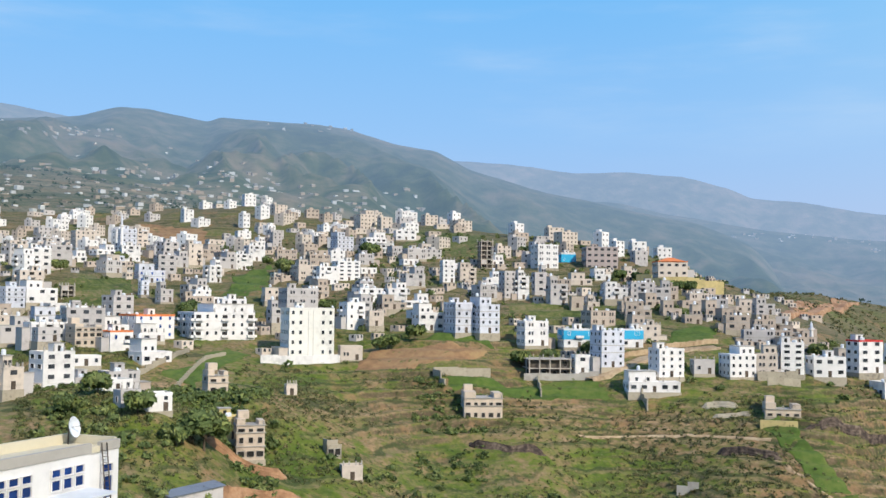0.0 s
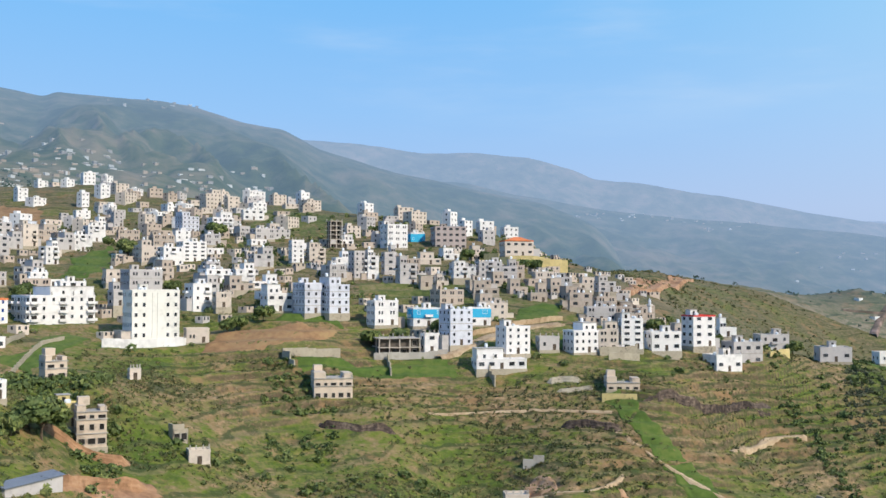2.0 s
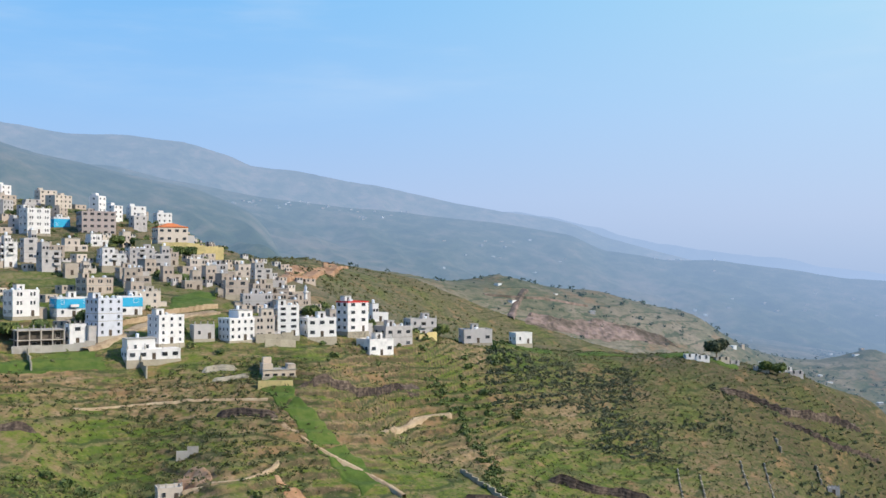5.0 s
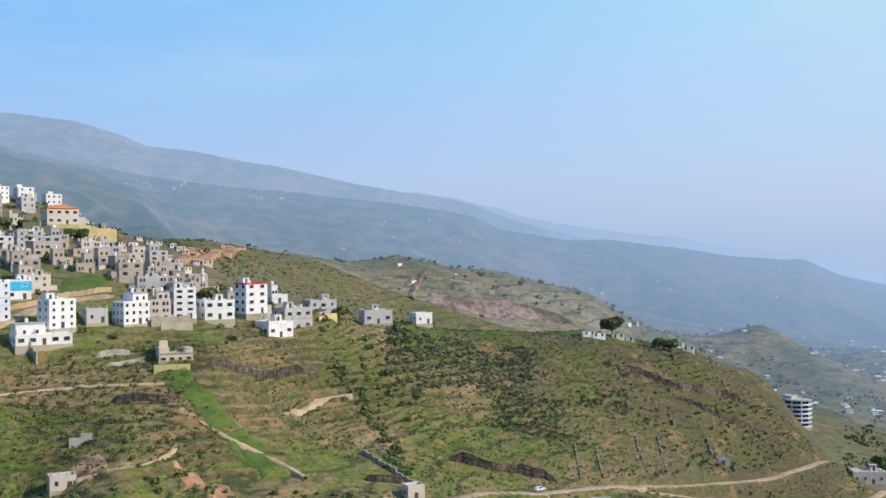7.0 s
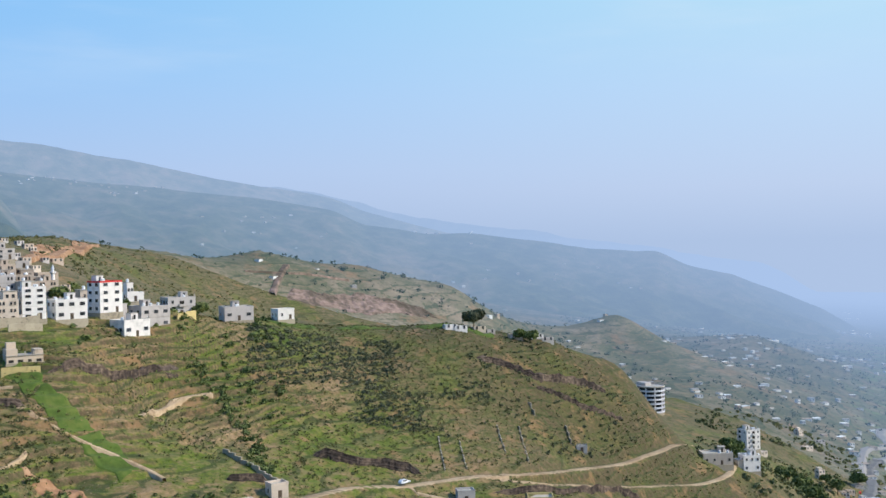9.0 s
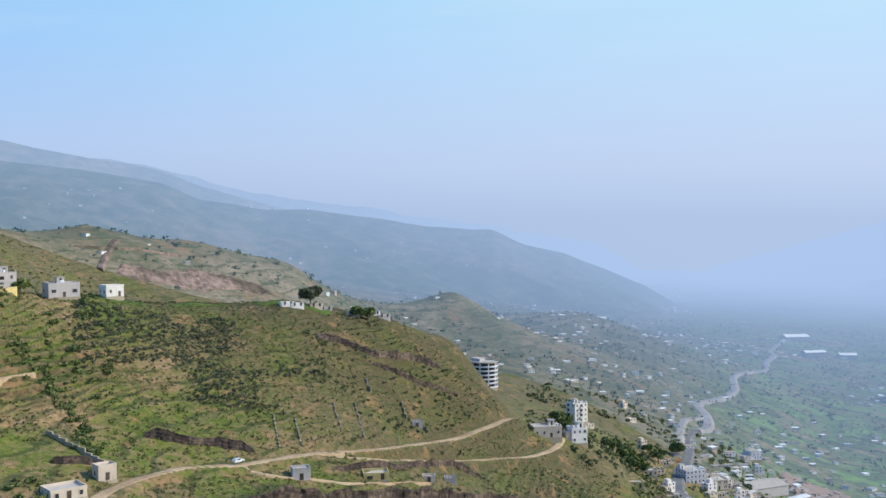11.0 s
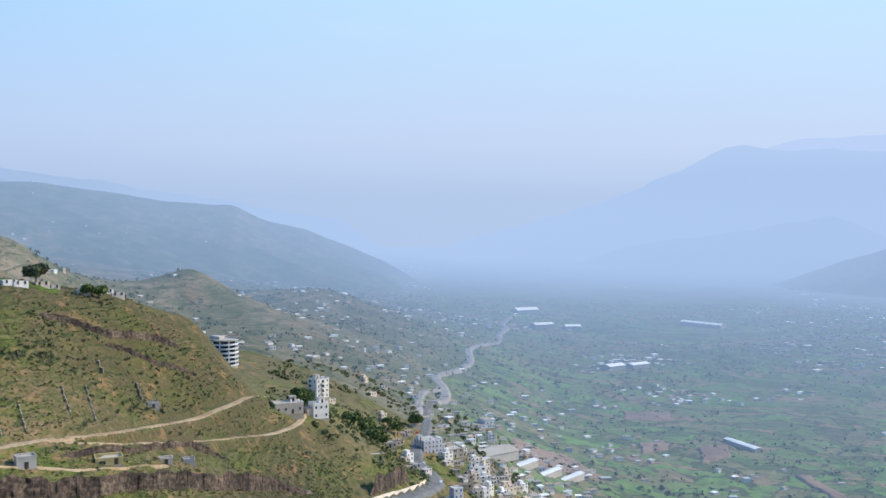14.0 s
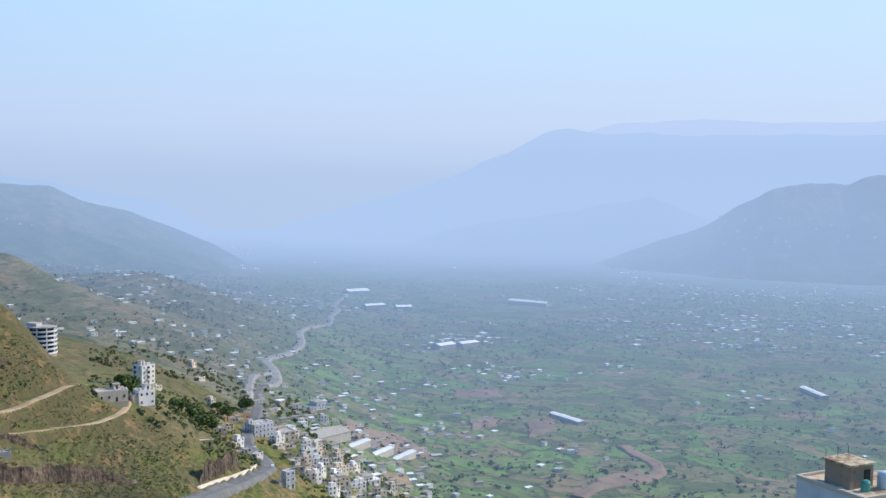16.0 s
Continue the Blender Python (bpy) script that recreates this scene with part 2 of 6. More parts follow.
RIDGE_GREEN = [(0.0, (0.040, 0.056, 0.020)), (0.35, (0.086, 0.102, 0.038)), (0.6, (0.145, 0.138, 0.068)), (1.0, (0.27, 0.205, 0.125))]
# the far slope again, with more and with less painted haze
M_HAZERIDGE = material("hazy_far_slope", RIDGE_GREEN, 0.02, 10, 0.95, bump=14.0, distant=True, haze_paint=1.3)
M_CLEARRIDGE = material("clearer_far_slope", RIDGE_GREEN, 0.02, 10, 0.95, bump=14.0, distant=True, haze_paint=0.72)
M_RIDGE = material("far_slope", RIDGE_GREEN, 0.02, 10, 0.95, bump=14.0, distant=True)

# ---- land ----
LAND = {}
LAND.update({
    40: [(34, 244), (112, 230), (246, 221), (336, 224), (448, 244), (728, 287), (1344, 405), (2800, 594), (4700, 728)],
    27: [(34, 244), (69, 237), (146, 223), (246, 226), (336, 229), (448, 244), (560, 263), (728, 294), (1008, 343), (1344, 412), (1904, 467), (3360, 560), (4700, 634)],
    20: [(146, 223), (246, 226), (297, 234), (336, 228), (364, 242), (414, 249), (459, 256), (504, 268), (560, 275), (672, 289), (728, 292), (1008, 341), (1344, 409), (1904, 486), (3136, 571)],
    15: [(50, 237), (168, 212), (268, 231), (336, 231), (363, 238), (409, 243), (474, 258), (538, 267), (627, 282), (672, 291), (728, 294), (952, 339), (1344, 392), (1792, 437), (3360, 526), (4700, 587)],
})
LAND.update({
    10: [(213, 204), (288, 218), (302, 231), (319, 230), (370, 235), (423, 245), (450, 249), (545, 269), (706, 294), (840, 327), (918, 340), (1120, 336), (1568, 383), (3136, 508)],
    5: [(269, 207), (290, 213), (325, 225), (387, 237), (435, 247), (487, 260), (538, 269), (644, 288), (762, 311), (896, 329), (1064, 321)],
    0: [(50, 237), (168, 207), (235, 196), (291, 204), (336, 220), (370, 235), (420, 247), (493, 262), (533, 269), (582, 278), (694, 300), (784, 316), (896, 311), (1120, 302), (1568, 336), (3360, 426)],
    -5: [(286, 203), (325, 215), (382, 233), (409, 242), (486, 259), (510, 262), (594, 280), (739, 305), (851, 300)],
})
LAND.update({
    -10: [(190, 200), (241, 193), (305, 194), (375, 231), (386, 236), (423, 243), (479, 256), (499, 260), (566, 272), (594, 278), (650, 291), (694, 294), (806, 282), (1008, 268), (1568, 289)],
    -15: [(241, 193), (300, 202), (336, 212), (388, 234), (454, 249), (487, 254), (538, 260), (582, 270), (638, 269), (784, 267), (1008, 262)],
    -20: [(241, 190), (302, 194), (356, 223), (402, 234), (470, 236), (538, 246), (672, 257), (806, 266), (952, 267), (1120, 250), (1680, 258), (3360, 258)],
    -25: [(246, 189), (308, 193), (370, 204), (413, 227), (444, 234), (493, 225), (627, 220), (784, 226), (963, 256), (1064, 247), (1456, 214)],
})
LAND.update({
    -30: [(50, 237), (179, 198), (263, 184), (319, 189), (381, 200), (468, 226), (504, 222), (605, 203), (762, 193), (896, 204), (1042, 256), (1176, 222), (1680, 224)],
    -35: [(269, 180), (330, 182), (392, 193), (459, 217), (484, 222), (515, 216), (616, 193), (784, 179), (952, 196), (1098, 239), (1288, 193), (3360, 190)],
    -40: [(280, 176), (342, 176), (403, 189), (470, 216), (495, 221), (526, 214), (638, 181), (840, 165), (1008, 182), (1131, 213), (1344, 164), (1904, 143)],
    -45: [(286, 172), (353, 169), (431, 180), (498, 209), (517, 213), (554, 200), (661, 165), (896, 146), (1120, 146), (1198, 156), (1456, 119), (2800, 90)],
})
LAND.update({
    -49: [(297, 166), (375, 160), (459, 166), (526, 190), (543, 194), (582, 176), (717, 143), (1008, 122), (1187, 133), (1288, 170), (1411, 116), (1904, 96)],
    -52.5: [(190, 189), (319, 155), (420, 146), (482, 152), (549, 153), (582, 147), (672, 133), (806, 125), (1008, 116), (1456, 97), (2800, 48)],
    -56: [(358, 146), (448, 137), (504, 137), (549, 143), (582, 138), (672, 123), (896, 110), (1232, 104), (1624, 103), (1736, 107), (1960, 62)],
    -60: [(370, 132), (482, 120), (538, 115), (582, 109), (627, 101), (717, 96), (896, 87), (1232, 73), (1792, 60), (2800, 20), (4700, 23)],
})
LAND.update({
    -64: [(224, 164), (403, 108), (504, 101), (560, 95), (605, 88), (672, 83), (784, 73), (952, 58), (1344, 43), (1904, 20)],
    -68: [(403, 88), (538, 64), (627, 57), (717, 50), (829, 38), (952, 24), (1232, 11), (1680, 6), (2800, 0)],
    -74: [(67, 224), (157, 182), (448, 52), (627, 19), (762, 6), (851, 6), (1008, 6), (1456, 3), (2240, 0), (4700, 23)],
    -80: [(448, 52), (672, 9), (874, 4), (1120, 0), (1680, 1), (3360, -1)],
})
LAND.update({
    -87: [(67, 224), (123, 208), (202, 161), (470, 41), (784, -1), (952, 1), (1344, 2), (2240, 0), (4700, 27)],
    -95: [(67, 224), (125, 212), (202, 163), (470, 41), (784, -1), (952, 1), (1344, 2), (2240, 0), (4700, 27)],
    -110: [(90, 231), (448, 78), (1120, 0), (4700, 23)],
    -140: [(67, 244), (448, 168), (1680, 90), (4700, 117)],
})
LAND.update({
    180: [(45, 249), (224, 258), (896, 302), (4700, 540)],
    110: [(45, 249), (224, 258), (896, 302), (4700, 634)],
    70: [(45, 244), (224, 246), (896, 329), (4700, 728)],
})


def fbm(x, y, size, octaves=4, seed=0):
    """Smooth value noise over the plan, about -1 to 1."""
    rng = np.random.RandomState(seed + 11)
    table = rng.rand(256, 256)
    total, amp, norm = np.zeros_like(x), 1.0, 0.0
    for o in range(octaves):
        u, v = x / size + 37.3 * o, y / size + 11.9 * o
        i, j = np.floor(u).astype(int), np.floor(v).astype(int)
        fu, fv = u - i, v - j
        fu, fv = fu * fu * (3 - 2 * fu), fv * fv * (3 - 2 * fv)
        a, b = table[i % 256, j % 256], table[(i + 1) % 256, j % 256]
        c, d = table[i % 256, (j + 1) % 256], table[(i + 1) % 256, (j + 1) % 256]
        total += amp * (2 * ((a * (1 - fu) + b * fu) * (1 - fv) + (c * (1 - fu) + d * fu) * fv) - 1)
        norm += amp
        amp *= 0.5
        size *= 0.5
    return total / norm


def spread_out(x, y):
    """Bearing and log distance, the space in which the land is smooth."""
    r = np.hypot(x, y) + 1e-6
    return np.stack([1.6 * x / r, 1.6 * y / r, np.log(r)], -1)


def fit_land():
    pts = [(-math.sin(radians(b)) * r, math.cos(radians(b)) * r, z) for b, row in LAND.items() for r, z in row]
    p = np.array(pts)
    q = spread_out(p[:, 0], p[:, 1])
    e = (p[:, 2] - EYE) / np.hypot(p[:, 0], p[:, 1])
    k = np.sqrt(((q[:, None] - q[None]) ** 2).sum(-1) + 0.025 ** 2)
    n = len(q)
    full = np.zeros((n + 1, n + 1))
    full[:n, :n] = k - 0.002 * np.eye(n)
    full[:n, n] = full[n, :n] = 1
    return q, np.linalg.solve(full, np.append(e, 0))


LAND_Q, LAND_W = fit_land()


def lie(x, y, rough=True):
    """Height of the land at plan places x, y (arrays)."""
    x, y = np.atleast_1d(np.asarray(x, float)), np.atleast_1d(np.asarray(y, float))
    e = np.empty_like(x)
    for s in range(0, len(x), 20000):
        q = spread_out(x[s:s + 20000], y[s:s + 20000])
        k = np.sqrt(((q[:, None] - LAND_Q[None]) ** 2).sum(-1) + 0.025 ** 2)
        e[s:s + 20000] = k @ LAND_W[:-1] + LAND_W[-1]
    r = np.hypot(x, y)
    z = EYE + e * r
    if rough:
        swell = np.clip((r - 120) / 150, 0, 1)
        z = z + swell * (1.6 * fbm(x, y, 45, 4, 1) + np.clip((r - 800) / 1500, 0, 1) * 7 * fbm(x, y, 260, 4, 2))
    return z


def height(x, y):
    """Height of the finished ground at one place."""
    return float(heights([x], [y])[0])


def heights(x, y):
    x, y = np.atleast_1d(np.asarray(x, float)), np.atleast_1d(np.asarray(y, float))
    return shape_land(x, y, lie(x, y))


def grid_mesh(name, x, y, z, mat):
    """A sheet from arrays of rows and columns."""
    rows, cols = x.shape
    verts = np.stack([x, y, z], -1).reshape(-1, 3)
    i = np.arange(rows * cols).reshape(rows, cols)
    quads = np.stack([i[:-1, :-1], i[:-1, 1:], i[1:, 1:], i[1:, :-1]], -1).reshape(-1, 4)
    me = bpy.data.meshes.new(name)
    me.vertices.add(len(verts))
    me.vertices.foreach_set("co", verts.ravel())
    me.loops.add(quads.size)
    me.loops.foreach_set("vertex_index", quads.ravel().astype(np.int32))
    me.polygons.add(len(quads))
    me.polygons.foreach_set("loop_start", np.arange(0, quads.size, 4, dtype=np.int32))
    me.polygons.foreach_set("loop_total", np.full(len(quads), 4, np.int32))
    me.polygons.foreach_set("use_smooth", np.ones(len(quads), bool))
    me.update(calc_edges=True)
    me.validate()
    me.materials.append(mat)
    return new(name, me)


FAR_EDGE = 940.0


def sheet(name, near, far, count, mat, steps):
    """A ring of land between two distances, finest on the side that is seen."""
    b = np.concatenate([np.linspace(-180, -104, 40)[:-1], np.linspace(-104, 32, steps), np.linspace(32, 180, 60)[1:]])
    r = np.geomspace(near, far, count) if near > 500 else np.concatenate([np.geomspace(near, 215, 60)[:-1], np.linspace(215, 480, 440)[:-1], np.geomspace(480, far, 190)])
    bb, rr = np.meshgrid(np.radians(b), r)
    edge = 940.0 - 270.0 * np.clip((-b - 52) / 14, 0, 1) * np.clip((b + 150) / 40, 0, 1)
    if near > 500:
        rr = edge * (far / edge) ** (np.log(rr / near) / math.log(far / near))
    else:
        rr = np.where(rr > 480, 480 + (rr - 480) * (edge - 480) / (far - 480), rr)
    x, y = -np.sin(bb) * rr, np.cos(bb) * rr
    z = lie(x.ravel(), y.ravel()).reshape(x.shape)
    z = shape_land(x, y, z)
    return grid_mesh(name, x, y, z, mat)


def shape_land(x, y, z):
    """Field terraces: the slope goes down in worn steps."""
    r = np.hypot(x, y)
    keep = np.clip((r - 200) / 60, 0, 1) * np.clip((1500 - r) / 500, 0, 1)
    step = 3.0 + 0.0 * x
    zz = z + 4.5 * fbm(x, y, 75, 3, 5)
    f = zz / step - np.floor(zz / step)
    tread = np.floor(zz / step) * step + step * np.clip((f - 0.72) / 0.28, 0, 1)
    patch = np.clip(1.8 * fbm(x, y, 90, 2, 7) + 0.45 + 0.5 * np.clip((x - 190) / 60, 0, 1) * np.clip((440 - x) / 30, 0, 1), 0.0, 0.9)
    # the spur has lower, closer steps
    spur = np.clip((x - 190) / 60, 0, 1) * np.clip((440 - x) / 30, 0, 1)
    g = zz / 1.9 - np.floor(zz / 1.9)
    close = np.floor(zz / 1.9) * 1.9 + 1.9 * np.clip((g - 0.62) / 0.38, 0, 1)
    out = z + (tread + (close - tread) * spur - zz) * keep * patch
    out = cut_benches(x, y, out + keep * 0.45 * fbm(x, y, 5, 3, 9))
    return np.minimum(out, np.where(r < 30, EYE - 1.7, 1e6))


TRACKS = [
    [(140, 246), (150, 254), (169, 264), (189, 271), (205, 270), (218, 272), (242, 274), (269, 275), (315, 287), (354, 299), (384, 308), (420, 324), (440, 336)],
    [(242, 274), (261, 268), (293, 271), (346, 283), (381, 288), (415, 298), (438, 309), (440, 322)],
]


def smooth_line(pts, pace):
    """Plan places at an even pace along a smooth curve through the given ones."""
    dense = []
    for k in range(len(pts) - 1):
        p0, p1, p2, p3 = (Vector(pts[min(max(k + o, 0), len(pts) - 1)]) for o in (-1, 0, 1, 2))
        n = max(2, int((p2 - p1).length / pace))
        for i in range(n):
            t = i / n
            dense.append(0.5 * (2 * p1 + (p2 - p0) * t + (2 * p0 - 5 * p1 + 4 * p2 - p3) * t * t + (3 * p1 - p0 - 3 * p2 + p3) * t ** 3))
    dense.append(Vector(pts[-1]))
    return dense


def bench_line(pts):
    p = np.array([tuple(v) for v in smooth_line(pts, 3.0)])
    z = lie(p[:, 0], p[:, 1], False)
    box = np.hanning(11)
    return np.column_stack([p, np.convolve(np.pad(z, 5, mode="edge"), box / box.sum(), "valid")])


BENCH = np.concatenate([bench_line(t) for t in TRACKS])


def cut_benches(x, y, z):
    """Level the ground along the dirt tracks."""
    flat_x, flat_y, out = x.ravel(), y.ravel(), z.ravel().copy()
    inside = np.nonzero((flat_x > 130) & (flat_x < 455) & (flat_y > 235) & (flat_y < 348))[0]
    for start in range(0, len(inside), 20000):
        i = inside[start:start + 20000]
        d = np.hypot(flat_x[i, None] - BENCH[None, :, 0], flat_y[i, None] - BENCH[None, :, 1])
        near = d.argmin(1)
        w = np.clip((6.0 - d[np.arange(len(i)), near]) / 3.6, 0, 1)
        w = w * w * (3 - 2 * w)
        out[i] += (BENCH[near, 2] - out[i]) * w
    return out.reshape(z.shape)


near_land = tagged(sheet("ground", 0.02, FAR_EDGE, 0, M_GROUND, 900), "green and brown terraced hillside with scrub and bare earth", "ground", kind="structure")
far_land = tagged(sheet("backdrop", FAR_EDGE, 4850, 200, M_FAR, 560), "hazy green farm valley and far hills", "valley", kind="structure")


RIDGES = []


def ridge(crest, distance, depth, label="", rugged=1.0, seed=0, mat=M_RIDGE):
    """A far mountain ridge: its crest by bearing and slope of sight, with gullies down its face."""
    b0 = [c[0] for c in crest][::-1]
    e0 = [c[1] for c in crest][::-1]
    b = np.arange(b0[0], b0[-1], 0.09)
    e = np.interp(b, b0, e0)
    box = np.hanning(13)
    pad = np.pad(e, 6, mode="edge")
    e = np.convolve(pad, box / box.sum(), "valid")
    s = np.concatenate([np.linspace(0, 1, 46), np.linspace(1.05, 1.5, 6)])
    ss, bb = np.meshgrid(s, b, indexing="ij")
    ee = np.broadcast_to(e, bb.shape)
    crest_z = EYE + ee * distance
    r = distance - depth * (1 - ss)
    rad = np.radians(bb)
    x, y = -np.sin(rad) * r, np.cos(rad) * r
    up = np.clip(ss, 0, 1) ** 1.15
    base = lie(x.ravel(), y.ravel(), False).reshape(x.shape) - 30
    lo = 1.0 if b0[0] < -97 else np.clip((b - b0[0]) / 5, 0, 1)
    hi = 1.0 if b0[-1] > 25 else np.clip((b0[-1] - b) / 5, 0, 1)
    tail = lo * lo * (3 - 2 * lo) * hi * hi * (3 - 2 * hi)
    crest_z = base + (np.maximum(crest_z, base + 5) - base) * tail
    z = np.where(ss <= 1, base + (crest_z - base) * up, crest_z - (ss - 1) * 0.5 * depth)
    gully = np.abs(fbm(x + 0.25 * y, y * 0.45, 330, 5, seed)) * 2.4
    side = np.clip(1 - np.abs(ss - 0.5) * 2.1, 0, 1)
    z = z - rugged * gully * 70 * side * (depth / 1000) + rugged * np.where(ss > 0.93, 1, 0.4) * (0.0022 if b0[0] > -50 or b0[-1] > 0 else 0.0042) * distance * fbm(x, y, 190, 5, seed + 3)
    RIDGES.append((b, (z - EYE) / r, x, y, z))
    ob = grid_mesh("mountain_ridge", x, y, z, mat)
    return tagged(ob, label, "mountain", "far mountain ridges", "structure")


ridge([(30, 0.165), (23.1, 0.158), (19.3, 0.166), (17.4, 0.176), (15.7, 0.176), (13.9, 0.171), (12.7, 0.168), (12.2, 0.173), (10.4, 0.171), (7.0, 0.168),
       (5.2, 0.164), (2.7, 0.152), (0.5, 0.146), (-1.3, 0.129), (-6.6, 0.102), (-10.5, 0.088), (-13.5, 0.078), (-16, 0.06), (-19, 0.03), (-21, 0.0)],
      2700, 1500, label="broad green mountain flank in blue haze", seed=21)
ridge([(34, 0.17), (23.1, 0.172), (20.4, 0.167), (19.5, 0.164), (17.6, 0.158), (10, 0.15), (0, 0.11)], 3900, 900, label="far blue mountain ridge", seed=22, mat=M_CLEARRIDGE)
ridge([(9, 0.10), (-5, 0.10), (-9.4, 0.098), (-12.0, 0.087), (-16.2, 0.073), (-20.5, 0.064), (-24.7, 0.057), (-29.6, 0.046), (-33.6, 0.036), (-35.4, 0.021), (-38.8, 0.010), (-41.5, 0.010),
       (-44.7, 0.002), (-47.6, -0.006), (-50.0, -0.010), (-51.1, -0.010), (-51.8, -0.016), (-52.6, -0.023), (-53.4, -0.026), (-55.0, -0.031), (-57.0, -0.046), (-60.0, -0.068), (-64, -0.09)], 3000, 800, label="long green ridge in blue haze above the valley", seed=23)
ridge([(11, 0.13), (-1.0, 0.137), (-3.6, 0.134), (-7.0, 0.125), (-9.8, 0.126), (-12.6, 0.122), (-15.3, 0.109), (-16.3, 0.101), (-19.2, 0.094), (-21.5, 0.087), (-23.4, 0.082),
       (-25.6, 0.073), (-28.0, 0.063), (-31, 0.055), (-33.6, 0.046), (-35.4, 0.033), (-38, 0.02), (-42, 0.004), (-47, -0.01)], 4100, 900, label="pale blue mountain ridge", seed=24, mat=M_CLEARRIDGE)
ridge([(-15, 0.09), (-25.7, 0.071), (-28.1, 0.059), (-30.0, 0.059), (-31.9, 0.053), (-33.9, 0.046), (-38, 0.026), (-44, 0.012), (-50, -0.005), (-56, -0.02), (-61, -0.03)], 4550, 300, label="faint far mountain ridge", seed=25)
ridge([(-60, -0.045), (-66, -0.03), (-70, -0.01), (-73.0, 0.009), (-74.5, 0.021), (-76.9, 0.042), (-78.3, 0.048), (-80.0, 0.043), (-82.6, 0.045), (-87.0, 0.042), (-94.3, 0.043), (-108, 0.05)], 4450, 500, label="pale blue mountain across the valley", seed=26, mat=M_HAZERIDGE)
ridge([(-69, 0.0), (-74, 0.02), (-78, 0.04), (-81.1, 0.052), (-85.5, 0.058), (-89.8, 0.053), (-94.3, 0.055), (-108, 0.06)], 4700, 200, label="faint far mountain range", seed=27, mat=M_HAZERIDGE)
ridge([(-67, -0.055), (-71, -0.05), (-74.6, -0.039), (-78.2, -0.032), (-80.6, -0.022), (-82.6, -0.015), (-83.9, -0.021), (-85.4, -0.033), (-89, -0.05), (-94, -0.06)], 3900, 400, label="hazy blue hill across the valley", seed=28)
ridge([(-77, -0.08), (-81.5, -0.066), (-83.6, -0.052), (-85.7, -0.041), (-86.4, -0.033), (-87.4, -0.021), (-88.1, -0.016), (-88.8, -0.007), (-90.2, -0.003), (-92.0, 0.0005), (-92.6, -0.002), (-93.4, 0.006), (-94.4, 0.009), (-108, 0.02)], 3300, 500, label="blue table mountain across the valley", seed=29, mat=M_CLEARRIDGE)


# ---- surfaces of built things ----
def plaster(name, c, dirt=0.75, scale=0.5, rough=0.9, vary=0.12, distant=False, haze_paint=1.0):
    low = tuple(v * dirt for v in c)
    return material(name, [(0.0, low), (0.25, tuple(v * 0.93 for v in c)), (0.6, c), (1.0, tuple(min(0.85, v * 1.06) for v in c))], scale, 6, rough, bump=0.02, vary=vary, distant=distant, haze_paint=haze_paint)


M_WALL = {
    "white": plaster("white_plaster", (0.80, 0.755, 0.72)),
    "tower": plaster("warm_white_plaster", (0.78, 0.74, 0.67)),
    "cream": plaster("cream_stone", (0.64, 0.54, 0.45)),
    "grey": plaster("grey_block", (0.53, 0.485, 0.46)),
    "brown": plaster("brown_stone", (0.50, 0.405, 0.33)),
    "blue": plaster("bluish_plaster", (0.67, 0.67, 0.72)),
    "pink": plaster("pinkish_stone", (0.44, 0.36, 0.33)),
    "yellow": plaster("yellow_plaster", (0.60, 0.48, 0.22)),
    "raw": plaster("tan_masonry", (0.62, 0.50, 0.385), 0.6),
    "open": plaster("raw_concrete", (0.52, 0.445, 0.37)),
}
for alias, base in (("orange", "white"), ("redtop", "white"), ("turquoise", "white"), ("redroof", "cream"), ("ruin", "grey")):
    M_WALL[alias] = M_WALL[base]
M_CONCRETE = plaster("concrete_slab", (0.43, 0.39, 0.34))
M_ROOF = plaster("roof_screed", (0.52, 0.46, 0.38), 0.6, 0.8)
M_ORANGE = plaster("orange_roof_paint", (0.72, 0.22, 0.08), 0.7)
M_RED = plaster("red_paint", (0.65, 0.06, 0.05), 0.8)
M_TURQ = plaster("turquoise_sheet", (0.05, 0.42, 0.66), 0.75)
M_BLUESHEET = plaster("grey_blue_sheet", (0.19, 0.21, 0.245), 0.6, 1.2, rough=0.5)
M_TANK_W = plaster("white_tank", (0.75, 0.76, 0.78), 0.85, rough=0.5)
M_TANK_G = plaster("green_tank", (0.10, 0.36, 0.30), 0.85, rough=0.5)
M_GLASS = material("dark_pane", [(0.0, (0.03, 0.032, 0.036)), (1.0, (0.10, 0.105, 0.115))], 0.3, 2, 0.15, vary=0.5)
M_BLUEGLASS = material("blue_pane", [(0.0, (0.01, 0.03, 0.12)), (1.0, (0.03, 0.10, 0.38))], 0.3, 2, 0.12)
# dark colour standing in for unlit rooms; also on doors and tyres
M_DARK = material("room_shade_and_black", [(0.0, (0.02, 0.018, 0.016)), (1.0, (0.05, 0.045, 0.04))], 0.3, 2, 0.95)
# core colour darkened to imitate the shade of open floors
M_CORE_SHADE = material("painted_core_shade", [(0.0, (0.07, 0.058, 0.048)), (1.0, (0.15, 0.125, 0.10))], 0.4, 4, 0.95)
M_METAL = material("rusty_steel", [(0.0, (0.06, 0.045, 0.035)), (1.0, (0.16, 0.12, 0.09))], 2.0, 4, 0.6, metal=0.5)
M_STONE = plaster("field_stone", (0.42, 0.36, 0.27), 0.55, 1.2)
M_YELLOWSTONE = plaster("yellow_stone", (0.62, 0.49, 0.22), 0.7, 0.6)
M_DIRT = material("dirt_track", [(0.0, (0.28, 0.19, 0.11)), (0.5, (0.42, 0.30, 0.18)), (1.0, (0.52, 0.39, 0.25))], 0.6, 6, 0.95, bump=0.05)
